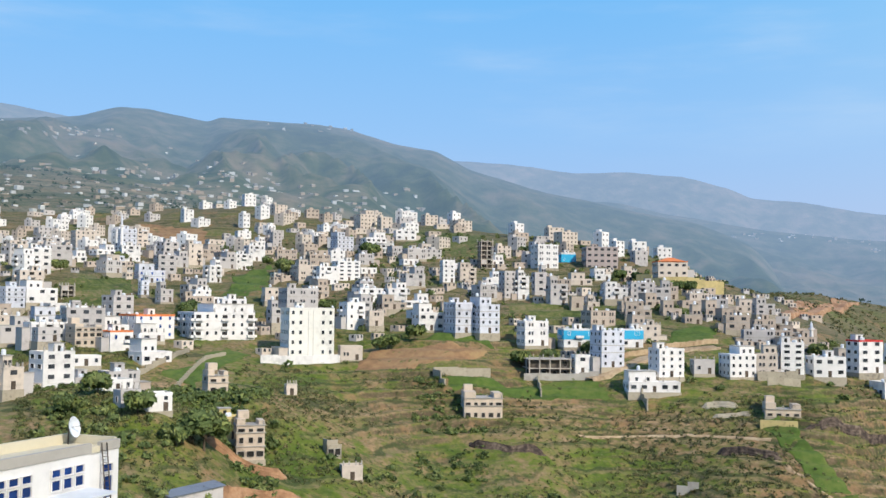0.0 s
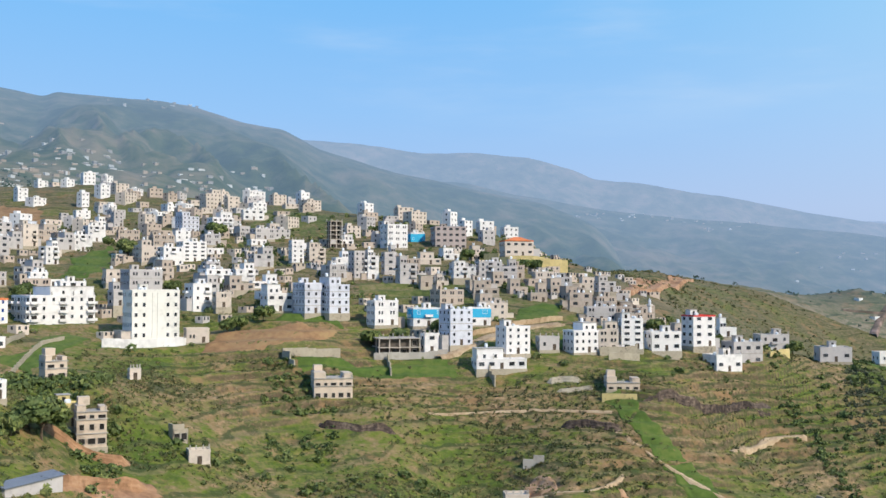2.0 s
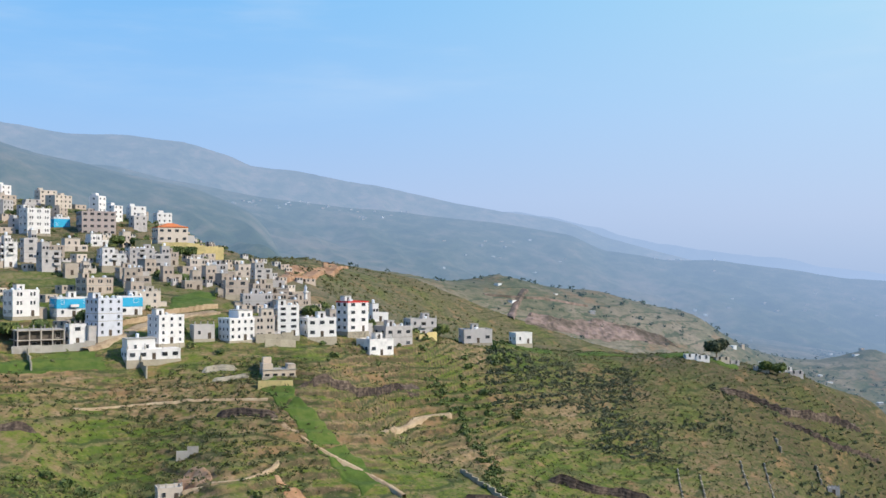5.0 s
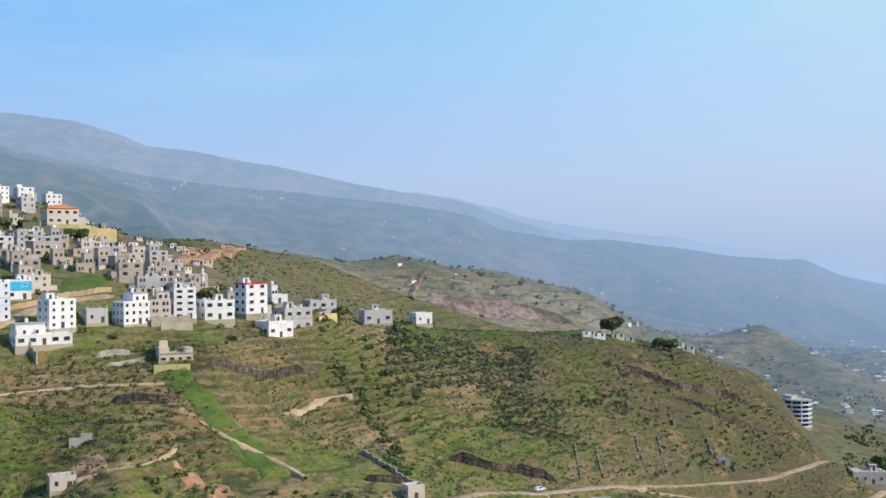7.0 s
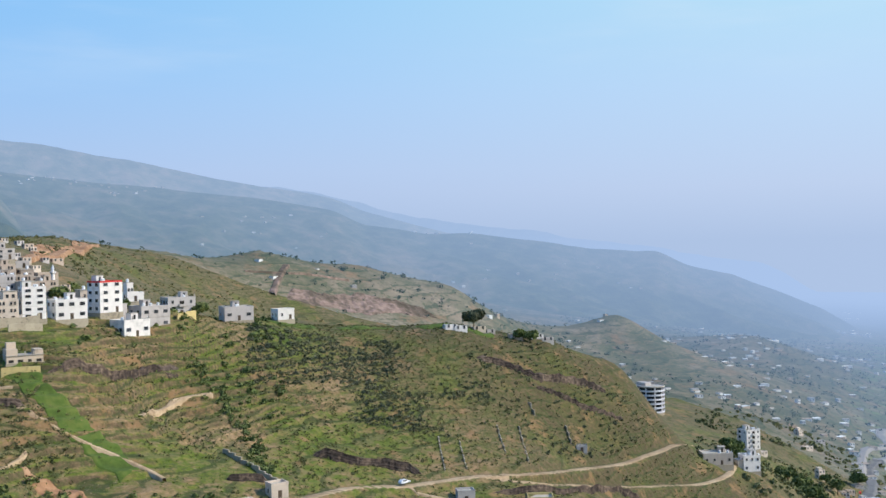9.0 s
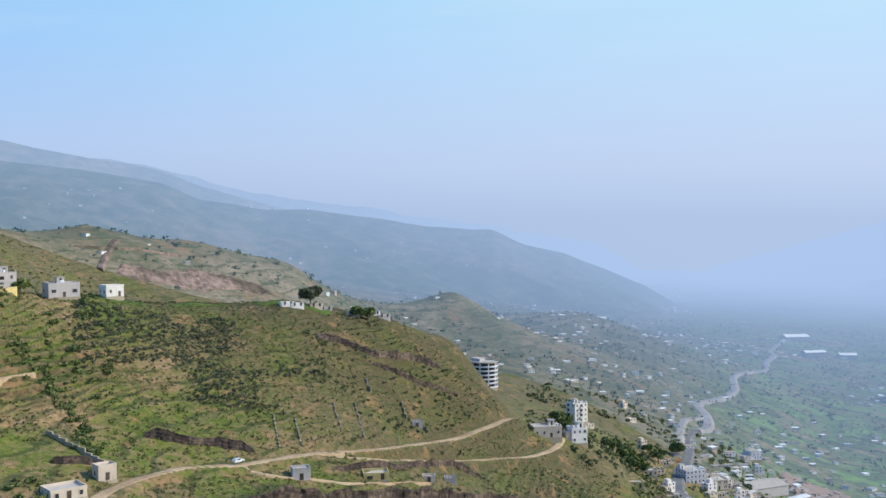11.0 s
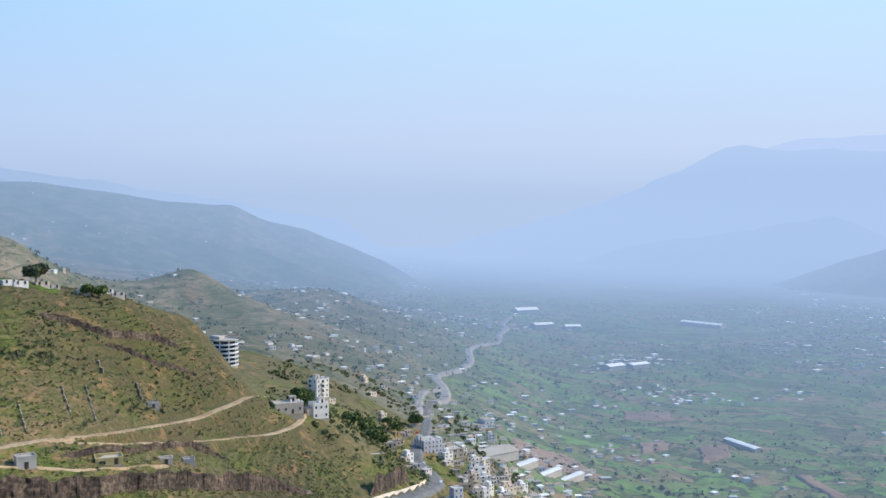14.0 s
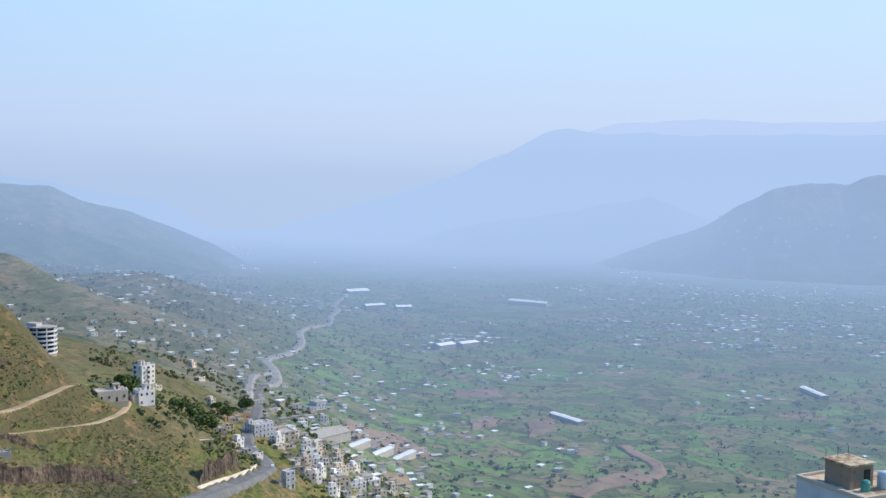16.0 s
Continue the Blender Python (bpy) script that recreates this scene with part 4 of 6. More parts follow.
house(-70, 259, 230.8, 6.5, 5.2, 4.5, 2, 20, "white")
house(-50, 389, 237.9, 16.8, 13.4, 17.8, 5, 15, "tower")
house(-34, 389, 236.7, 8.1, 6.5, 5.3, 1, 10, "cream")
house(-62, 451, 248.9, 13.9, 11.2, 14.8, 4, 20, "grey")
house(-68, 428, 249.2, 5.7, 4.5, 9.1, 3, 30, "grey")
house(-70, 536, 268.4, 9.6, 7.7, 10.9, 4, 15, "cream")
house(-50, 540, 268.9, 12.1, 9.7, 10.1, 5, 20, "white")
house(-87, 556, 270.4, 7.2, 5.7, 5.3, 2, 20, "white")
house(-22, 484, 259.0, 9.0, 7.2, 8.3, 3, 20, "white")
house(-37, 494, 259.9, 6.8, 5.4, 8.2, 3, 25, "grey")
house(-6, 429, 247.0, 10.9, 8.7, 10.7, 3, 20, "white")
house(-63, 651, 288.6, 11.3, 9.0, 12.5, 5, 30, "blue")
house(-58, 764, 310.6, 12.0, 9.6, 14.3, 5, 30, "cream")
house(-43, 642, 287.4, 12.7, 10.2, 13.4, 4, 20, "white")
house(-26, 699, 299.6, 13.6, 10.9, 6.7, 2, 10, "white")
house(-122, 687, 291.2, 8.7, 7.0, 8.8, 3, 25, "white")
house(-110, 688, 293.7, 6.3, 5.0, 9.6, 4, 25, "grey")
house(-148, 715, 297.0, 4.8, 3.9, 6.9, 3, 20, "grey")
house(-38, 441, 246.3, 8.6, 6.9, 11.7, 3, 30, "white")
house(-28, 433, 248.4, 6.3, 5.0, 6.2, 2, 20, "cream")
house(7, 422, 246.4, 9.5, 11.5, 12.0, 4, 25, "blue")
house(16.5, 420, 246.4, 8.6, 10.5, 14.2, 5, 25, "blue")
house(2, 529, 268.5, 6.3, 5.0, 11.3, 5, 20, "white")
house(12, 543, 268.9, 8.6, 6.9, 10.1, 4, 15, "cream")
house(23, 585, 277.7, 7.3, 5.8, 15.0, 6, 25, "open")
house(23, 506, 264.2, 6.9, 5.5, 9.5, 3, 20, "white")
house(30, 494, 260.8, 6.2, 5.0, 12.7, 5, 35, "grey")
house(37, 494, 260.3, 5.5, 4.4, 13.7, 5, 20, "white")
house(47, 515, 260.5, 6.2, 4.9, 16.5, 5, 20, "grey")
house(52, 482, 257.9, 8.3, 6.6, 12.8, 4, 20, "grey")
house(56, 584, 278.1, 12.3, 9.9, 13.1, 4, 25, "white")
house(71, 604, 281.5, 8.3, 6.6, 6.1, 1, 15, "turquoise")
house(88, 593, 277.8, 17.8, 14.3, 12.9, 4, 12, "pink")
house(100, 565, 271.1, 8.3, 6.7, 7.9, 2, 20, "cream")
house(80, 490, 260.8, 10.6, 8.5, 8.1, 3, 10, "white")
house(93, 494, 261.0, 11.0, 8.8, 7.9, 3, 10, "grey")
house(83, 467, 254.1, 9.9, 7.9, 5.9, 2, 15, "brown")
house(35, 411, 242.0, 9.9, 7.9, 9.6, 3, 25, "white")
house(52, 411, 241.6, 12.2, 9.8, 7.2, 2, 15, "turquoise")
house(60, 385, 235.6, 9.6, 8.1, 13.2, 5, 32, "blue")
house(73, 414, 241.7, 9.5, 7.6, 7.2, 2, 15, "turquoise")
house(81, 421, 242.6, 8.8, 7.0, 7.8, 3, 15, "cream")
house(38, 385, 231.9, 15.4, 12.3, 6.5, 2, 12, "open")
house(50, 382, 233.2, 5.6, 4.5, 6.9, 2, 20, "white")
house(60, 474, 256.7, 5.7, 4.5, 5.1, 1, 15, "brown")
house(68, 479, 256.5, 5.5, 4.4, 6.1, 2, 15, "cream")
house(72.5, 366, 228.4, 18.0, 8.5, 7.0, 2, 14, "white")
house(79, 373, 233.1, 9.8, 7.8, 10.0, 4, 30, "white")
house(93, 378, 234.0, 7.4, 5.9, 5.0, 1, 15, "grey")
house(105, 376, 233.2, 10.2, 8.1, 10.7, 4, 30, "white")
house(115, 376, 233.6, 7.3, 5.9, 10.7, 4, 12, "cream")
house(124, 376, 234.3, 7.9, 6.3, 11.3, 5, 12, "white")
house(110, 343, 222.8, 11.0, 6.5, 4.4, 1, 10, "raw")
house(137, 378, 233.5, 11.4, 9.1, 7.2, 2, 20, "white")
house(155, 388, 234.5, 9.9, 7.9, 11.9, 4, 35, "redtop")
house(119, 553, 273.3, 15.6, 12.5, 8.2, 2, 15, "redroof")
house(102, 492, 259.8, 7.4, 5.9, 10.0, 3, 10, "grey")
house(100, 463, 253.5, 8.2, 6.5, 6.9, 2, 15, "brown")
house(106, 449, 250.2, 7.4, 5.9, 8.4, 2, 15, "brown")
house(120, 469, 253.7, 8.5, 6.8, 7.0, 2, 20, "brown")
house(121, 435, 248.4, 9.6, 7.7, 6.2, 2, 10, "brown")
house(144, 474, 254.7, 8.3, 6.6, 7.3, 3, 20, "grey")
house(84, 422, 243.7, 5.3, 4.2, 6.7, 2, 20, "cream")
house(173, 404, 237.3, 6.8, 5.4, 7.4, 2, 20, "white")
house(173, 389, 227.3, 12.3, 9.9, 8.9, 2, 30, "grey")
house(160, 377, 225.8, 11.2, 9.0, 6.3, 1, 35, "white")
house(195, 410, 230.3, 11.8, 9.4, 7.6, 2, 20, "grey")
house(221, 408, 226.8, 12.6, 10.1, 6.0, 1, 15, "grey")
house(246, 411, 225.4, 8.4, 6.2, 5.0, 1, 30, "white")
house(13, 346, 220.5, 12.4, 9.0, 9.0, 2, 8, "raw")
house(-50, 276, 216.9, 7.2, 5.7, 10.5, 3, 8, "raw")
house(-57, 280, 221.6, 6.8, 5.4, 5.9, 2, 10, "yellow")
house(-30, 292, 215.6, 4.3, 3.4, 4.6, 1, 20, "ruin")
house(-24, 284, 210.7, 5.5, 4.4, 3.9, 1, 10, "cream")
house(-47, 329, 228.8, 3.3, 2.7, 3.5, 1, 15, "cream")
house(63, 293, 195.4, 6.7, 5.3, 3.8, 1, 8, "cream")
house(155, 264, 186.1, 5.3, 4.2, 4.4, 1, 25, "cream")
house(138, 255, 186.2, 9.5, 7.6, 2.9, 1, 20, "cream")
house(222, 259, 174.3, 5.7, 4.5, 4.0, 1, 10, "grey")
house(252, 255, 169.6, 8.6, 6.9, 2.5, 1, 5, "yellow")
house(279, 255, 163.0, 4.4, 3.5, 2.7, 1, 5, "cream")
house(293, 257, 159.4, 4.1, 3.3, 2.7, 1, 5, "grey")
house(320, 299, 171.0, 4.4, 3.5, 2.8, 1, 5, "grey")
house(429, 312, 148.6, 14.5, 9, 5.6, 1, 15, "cream")
house(568, 388, 126.0, 10.5, 9, 12.5, 4, 40, "white")
house(448, 306, 143.1, 8.6, 6.9, 8.1, 2, 25, "white")
house(557, 328, 102.6, 8.8, 7.1, 3.3, 1, 15, "cream")
house(466, 282, 120.3, 7.0, 5.6, 3.3, 1, 10, "yellow")
house(603, 325, 89.7, 14.6, 11.6, 9.1, 3, 35, "blue")
house(619, 316, 84.4, 13.2, 10.5, 6.2, 2, 30, "cream")
house(468, 236, 102.3, 5.5, 4.4, 9.1, 3, 35, "blue")
house(835, 396, 54.0, 17.5, 14.0, 6.6, 2, 30, "blue")
house(598, 287, 80.3, 9.8, 7.8, 6.2, 2, 30, "white")
house(584, 258, 69.6, 8.1, 6.5, 6.2, 2, 30, "cream")
house(641, 263, 54.2, 11.7, 9.3, 6.2, 2, 30, "white")

# ---- the rest of the town ----
FILL_RNG = random.Random(17)


def free(x, y, radius):
    return all((x - a) ** 2 + (y - b) ** 2 > (radius + c) ** 2 for a, b, c in TAKEN)


def keep_clear(points, radius):
    TAKEN.extend((x, y, radius) for x, y in points)


def polar(bearing, r):
    return -math.sin(radians(bearing)) * r, math.cos(radians(bearing)) * r


# open fields, yards and tracks in the town
keep_clear([(-20, 385), (-5, 388), (10, 390), (-30, 395), (15, 372)], 14)
keep_clear([(-95, 335), (-90, 345), (-80, 345), (-78, 365), (-120, 430), (-130, 440), (-140, 445)], 12)
keep_clear([(60, 380), (75, 390), (95, 404), (-150, 480), (-140, 490), (-95, 500), (-85, 510), (-100, 560), (10, 640), (0, 600), (15, 560)], 14)

TOWN_FIELDS = [
    ([(-32, 373), (4, 377), (24, 408), (-28, 400)], "soil", "ploughed red-brown field at the town's edge"),
    ([(-18, 408), (22, 409), (19, 419), (-5, 417)], "crop", "narrow green field strip"),
    ([(-88, 336), (-77, 320), (-68, 384), (-79, 389)], "crop", "green garden plots among stone walls"),
    ([(-172, 460), (-153, 430), (-132, 442), (-160, 540)], "weeds", "overgrown green slope inside the town"),
    ([(-105, 492), (-86, 508), (-95, 600), (-108, 553)], "crop", "green terraced slope between houses"),
    ([(-214, 744), (-156, 707), (-173, 772), (-239, 812)], "soil", "bare brown field above the houses"),
    ([(-33, 654), (31, 616), (26, 720), (-19, 750)], "weeds", "green terraces above the houses"),
    ([(24, 458), (77, 454), (80, 478), (28, 484)], "weeds", "grassy terraces between the rows of houses"),
    ([(86, 414), (108, 413), (112, 440), (94, 434)], "crop", "bright green terrace field"),
    ([(0, 358), (58, 364), (56, 376), (1, 367)], "crop", "green meadow below the wall"),
]
for quad, _, _ in TOWN_FIELDS:
    for u in (0.1, 0.37, 0.63, 0.9):
        for v in (0.1, 0.37, 0.63, 0.9):
            keep_clear([tuple((1 - u) * (1 - v) * quad[0][i] + u * (1 - v) * quad[1][i] + u * v * quad[2][i] + (1 - u) * v * quad[3][i] for i in (0, 1))], 4.5)

PROTOS = {}


def fill_town(count, b0, b1, r0, r1, styles, turn=22, tallest=9.5):
    made = 0
    for _ in range(count * 12):
        if made == count:
            break
        bearing = b0 + (b1 - b0) * FILL_RNG.random()
        r = r0 * (r1 / r0) ** FILL_RNG.random()
        x, y = polar(bearing, r)
        style = FILL_RNG.choice(styles)
        size = FILL_RNG.choice(((9, 8, 6.2, 2), (10, 8, 9.0, 3), (13, 8, 9.2, 3), (9, 8, 12.0, 4), (12, 8, 6.2, 2), (9, 7, 3.3, 1), (11, 9, 6.2, 2)))
        if size[2] > tallest or not free(x, y, 0.6 * size[0]):
            continue
        key = (style, *size)
        turned = bearing + turn + FILL_RNG.uniform(-14, 14)
        at = pose(x, y, height(x, y) + 0.2, 0, 0, turned)
        if key not in PROTOS:
            root = make_house(*size, style, FILL_RNG, ("front", "left"))
            root.matrix_basis = at
            tagged(root, WORDS[style].format(n=NUM[size[3]]), "house", "hill town houses")
            PROTOS[key] = root
        else:
            copy_thing(PROTOS[key], at)
        TAKEN.append((x, y, 0.62 * size[0]))
        made += 1


fill_town(14, 23, 15, 290, 420, ("white", "cream", "grey", "white"))
fill_town(38, 24, 12, 420, 640, ("white", "cream", "grey", "grey", "blue", "brown"), 22, 12.5)
fill_town(24, 12, 1, 440, 640, ("white", "cream", "grey", "brown"))
fill_town(12, 1, -12, 440, 600, ("grey", "cream", "white", "brown"), 20, 6.5)
fill_town(20, -9, -19, 425, 520, ("brown", "grey", "brown", "cream"), 15, 6.5)
fill_town(5, -19, -24, 405, 440, ("grey", "white", "cream"), 20, 6.5)

# small houses further off: a body with parapet and stair hut in one piece, and its windows
SMALL = {}


def small_mesh(key, w, d, h, wall, roof):
    bm = bmesh.new()

    def ring(hw, hd, z):
        return [bm.verts.new(v) for v in ((-hw, -hd, z), (hw, -hd, z), (hw, hd, z), (-hw, hd, z))]
    t = 0.25
    loops = [ring(w / 2, d / 2, -6), ring(w / 2, d / 2, h), ring(w / 2 - t, d / 2 - t, h), ring(w / 2 - t, d / 2 - t, h - 0.7)]
    for a, b in zip(loops, loops[1:]):
        for i in range(4):
            bm.faces.new((a[i], a[(i + 1) % 4], b[(i + 1) % 4], b[i]))
    floor = bm.faces.new(loops[-1])
    floor.material_index = 1
    # stair hut grown out of the roof deck
    if h > 4:
        bmesh.ops.inset_region(bm, faces=[floor], thickness=min(w, d) * 0.28)
        up = bmesh.ops.extrude_face_region(bm, geom=[floor])
        top = [v for v in up["geom"] if isinstance(v, bmesh.types.BMVert)]
        bmesh.ops.translate(bm, verts=top, vec=(0, 0, 2.7))
    bmesh.ops.recalc_face_normals(bm, faces=bm.faces)
    me = bpy.data.meshes.new(key)
    bm.to_mesh(me)
    bm.free()
    me.materials.append(wall)
    me.materials.append(roof)
    return me


WIN_FAR = window_mesh(M_FARWHITE, M_FARDARK, 1.5, 1.7)


def small_house(kind, x, y, z, turn, windows=True, distant=False):
    """kind: (w, d, h, storeys, colour)."""
    w, d, h, n, colour = kind
    key = (kind, distant, windows)
    wall = {"white": M_FARWHITE, "grey": M_FARGREY}[colour] if distant else M_WALL[colour]
    if key not in SMALL:
        root = new("house", small_mesh("house", w, d, h, wall, M_FARGREY if distant else M_ROOF))
        SMALL[key] = root
        if windows:
            win = WIN_FAR if distant else WIN[colour]
            for f in range(n):
                for i in range(max(2, int(w / 3.4))):
                    u = -w / 2 + w / max(2, int(w / 3.4)) * (i + 0.5)
                    part("window", win, root, at=pose(u, -d / 2, f * h / n + 1.1))
                part("window", win, root, at=pose(-w / 2, 0, f * h / n + 1.1, 0, 0, -90))
        word = {"white": "small white flat-roofed house with dark windows", "grey": "small grey concrete flat-roofed house"}.get(colour, "small cream stone flat-roofed house")
        tagged(root, word + (" far across the valley" if distant else " on the slope"), "house", "scattered houses")
        root.matrix_basis = pose(x, y, z, 0, 0, turn)
    else:
        copy_thing(SMALL[key], pose(x, y, z, 0, 0, turn))


KINDS = [(9, 7.5, 5.2, 2, "white"), (12, 8, 6.4, 2, "white"), (8, 7, 3.0, 1, "grey"), (11, 8, 5.6, 2, "grey"), (9, 8, 8.5, 3, "white"), (14, 8, 3.6, 1, "white"), (10, 7, 3.2, 1, "white")]
FAR_RNG = random.Random(29)


def joined_houses(name, places, mats, label, windows):
    """Small houses past counting, in one mesh: body, parapet rim, stair hut and window recesses of each."""
    verts, faces, slots = [], [], []

    def box(m, x0, x1, y0, y1, z0, z1, slot):
        n = len(verts)
        verts.extend(m @ Vector(v) for v in ((x0, y0, z0), (x1, y0, z0), (x1, y1, z0), (x0, y1, z0), (x0, y0, z1), (x1, y0, z1), (x1, y1, z1), (x0, y1, z1)))
        faces.extend(tuple(n + i for i in f) for f in BOX_FACES)
        slots.extend([slot] * 6)
    for (w, d, h, n, colour), x, y, z, turn in places:
        m = pose(x, y, z, 0, 0, turn)
        hw, hd, slot = w / 2, d / 2, colour
        box(m, -hw, hw, -hd, hd, -6, h - 0.6, slot)
        if mats is FAR_MATS:
            box(m, -hw - 0.2, hw + 0.2, -hd - 0.2, hd + 0.2, h - 0.6, h - 0.3, FAR_RNG.choice((2, 0, 1, 3, 3)))
            if windows:
                for u in (-hw * 0.5, hw * 0.5):
                    box(m, u - 0.5, u + 0.5, -hd - 0.03, -hd + 0.02, 0.9, min(2.0, h - 0.9), len(mats) - 1)
            continue
        for x0, x1, y0, y1 in ((-hw, hw, -hd, -hd + 0.3), (-hw, hw, hd - 0.3, hd), (-hw, -hw + 0.3, -hd + 0.3, hd - 0.3), (hw - 0.3, hw, -hd + 0.3, hd - 0.3)):
            box(m, x0, x1, y0, y1, h - 0.6, h, slot)
        if n > 1:
            u = FAR_RNG.uniform(-hw + 1.6, hw - 1.6)
            box(m, u - 1.4, u + 1.4, hd - 3.2, hd - 0.4, h - 0.6, h + 1.7, slot)
        if windows:
            k = max(2, int(w / 3.2))
            for f in range(n):
                for i in range(k):
                    u = -hw + w / k * (i + 0.5)
                    box(m, u - 0.5, u + 0.5, -hd - 0.03, -hd + 0.02, f * h / n + 1.0, f * h / n + 2.2, len(mats) - 1)
                box(m, -hw - 0.03, -hw + 0.02, -0.5, 0.5, f * h / n + 1.0, f * h / n + 2.2, len(mats) - 1)
    me = bpy.data.meshes.new(name)
    me.from_pydata(verts, [], faces)
    for mt in mats:
        me.materials.append(mt)
    me.polygons.foreach_set("material_index", slots)
    me.update()
    return tagged(new(name, me), label, "houses", kind="stuff")


NEAR_SLOTS = ["white", "cream", "grey", "brown", "blue"]
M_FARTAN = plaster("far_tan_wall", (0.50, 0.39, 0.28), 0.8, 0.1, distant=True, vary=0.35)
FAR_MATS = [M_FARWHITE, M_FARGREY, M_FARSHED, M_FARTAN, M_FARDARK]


def scatter(count, b0, b1, r0, r1, windows=True, distant=False, gap=7, cluster=0.0, kinds=KINDS, label=""):
    made, tries, seeds, places = 0, 0, [], []
    while made < count and tries < count * 14:
        tries += 1
        if seeds and FAR_RNG.random() < cluster:
            sx, sy = FAR_RNG.choice(seeds)
            wide = 30 if distant else 42
            x, y = sx + FAR_RNG.gauss(0, wide), sy + FAR_RNG.gauss(0, wide)
            if not r0 < math.hypot(x, y) < r1 or not b1 < math.degrees(math.atan2(-x, y)) < b0:
                continue
        else:
            x, y = polar(FAR_RNG.uniform(b1, b0), r0 * (r1 / r0) ** FAR_RNG.random())
            seeds.append((x, y))
        if not free(x, y, gap):
            continue
        w, d, h, n, colour = FAR_RNG.choice(kinds)
        k = FAR_RNG.uniform(0.7, 1.15) * ((0.6 if math.hypot(x, y) < 1600 else 0.85) if distant else 0.66 if kinds is LOWKINDS else 1.0)
        slot = NEAR_SLOTS.index(colour) if not distant else FAR_RNG.choice((0, 0, 3) if colour == "white" else (1, 3, 0))
        places.append(((w * k, d * k, h * FAR_RNG.uniform(0.8, 1.1) * (0.45 if distant else 0.85 if kinds is LOWKINDS else 1.0), n if not distant else 1, slot), x, y, 0.0, math.degrees(math.atan2(-x, y)) + FAR_RNG.uniform(15, 60)))
        TAKEN.append((x, y, gap))
        made += 1
    z = heights([p[1] for p in places], [p[2] for p in places])
    places = [(p[0], p[1], p[2], float(q) + 0.2, p[4]) for p, q in zip(places, z)]
    mats = FAR_MATS if distant else [M_WALL[c] for c in NEAR_SLOTS] + [M_GLASS]
    joined_houses("distant_houses" if distant else "houses", places, mats, label or ("small pale houses scattered in the hazy distance" if distant else "white, cream and grey flat-roofed houses crowding the slope"), windows)


NEARKINDS = [(10, 7.5, 5.8, 2, "white"), (12, 8, 8.4, 3, "cream"), (9, 7, 3.2, 1, "grey"), (11, 8, 5.8, 2, "grey"), (9, 8, 9.5, 3, "white"), (10, 7, 5.6, 2, "brown"), (9, 6, 3.2, 1, "brown"), (12, 7, 3.2, 1, "cream")]
LOWKINDS = [(9, 7, 3.2, 1, "brown"), (11, 8, 3.2, 1, "cream"), (8, 6, 3.0, 1, "grey"), (10, 8, 5.8, 2, "white"), (12, 6, 2.8, 1, "grey"), (9, 8, 6.0, 2, "cream")]
scatter(80, 24, 9, 640, 930, kinds=NEARKINDS)
scatter(60, 9, -1, 610, 850, kinds=NEARKINDS, gap=6)
scatter(22, -1, -13, 600, 720, kinds=NEARKINDS, gap=6)

keep_clear([(460, 246), (480, 250), (498, 256), (510, 262), (522, 268), (535, 276), (548, 287), (560, 300), (572, 308), (590, 322), (608, 332), (625, 338)], 9)
keep_clear([(603, 339), (645, 360), (687, 379), (735, 400), (784, 419), (571, 315), (549, 293), (690, 326), (715, 318), (740, 316), (770, 310), (800, 305), (825, 300)], 11)
scatter(14, -56, -66, 640, 900, kinds=LOWKINDS, gap=6)
scatter(70, -60.5, -69, 585, 720, kinds=LOWKINDS, gap=4.6, cluster=0.6)
scatter(95, -60.5, -71, 720, 945, True, True, 5, 0.7)
scatter(20, -70, -80, 690, 945, True, True, 6, 0.4)
SHEDS = [(4.5, 3.5, 2.4, 1, "grey"), (6, 4, 2.6, 1, "brown"), (5, 4, 2.8, 1, "cream"), (3.5, 3, 2.2, 1, "grey"), (7, 3.5, 2.6, 1, "brown")]
scatter(190, 24, -20, 385, 640, True, False, 3.0, 0.3, SHEDS, "small block sheds and outbuildings between the houses")
scatter(80, -60, -69, 585, 730, True, False, 3.0, 0.5, SHEDS, "small sheds and shacks along the road")
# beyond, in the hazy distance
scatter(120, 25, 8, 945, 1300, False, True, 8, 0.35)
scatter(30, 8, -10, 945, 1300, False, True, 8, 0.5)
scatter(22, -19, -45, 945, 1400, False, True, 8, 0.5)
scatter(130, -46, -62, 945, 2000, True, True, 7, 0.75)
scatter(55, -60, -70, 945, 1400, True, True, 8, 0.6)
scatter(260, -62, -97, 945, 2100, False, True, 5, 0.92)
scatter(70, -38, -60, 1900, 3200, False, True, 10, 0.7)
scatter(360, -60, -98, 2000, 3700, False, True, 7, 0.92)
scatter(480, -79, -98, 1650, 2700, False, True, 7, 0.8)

for hx, hy, hc in [(309, 369, 'white'), (313, 367, 'white'), (328, 371, 'cream'), (333, 370, 'grey'), (344, 363, 'cream'), (358, 363, 'white'), (362, 360, 'grey')]:
    small_house((6.0, 4.0, 2.3, 1, hc), hx, hy, height(hx, hy) - 0.5, math.degrees(math.atan2(-hx, hy)) + 20)


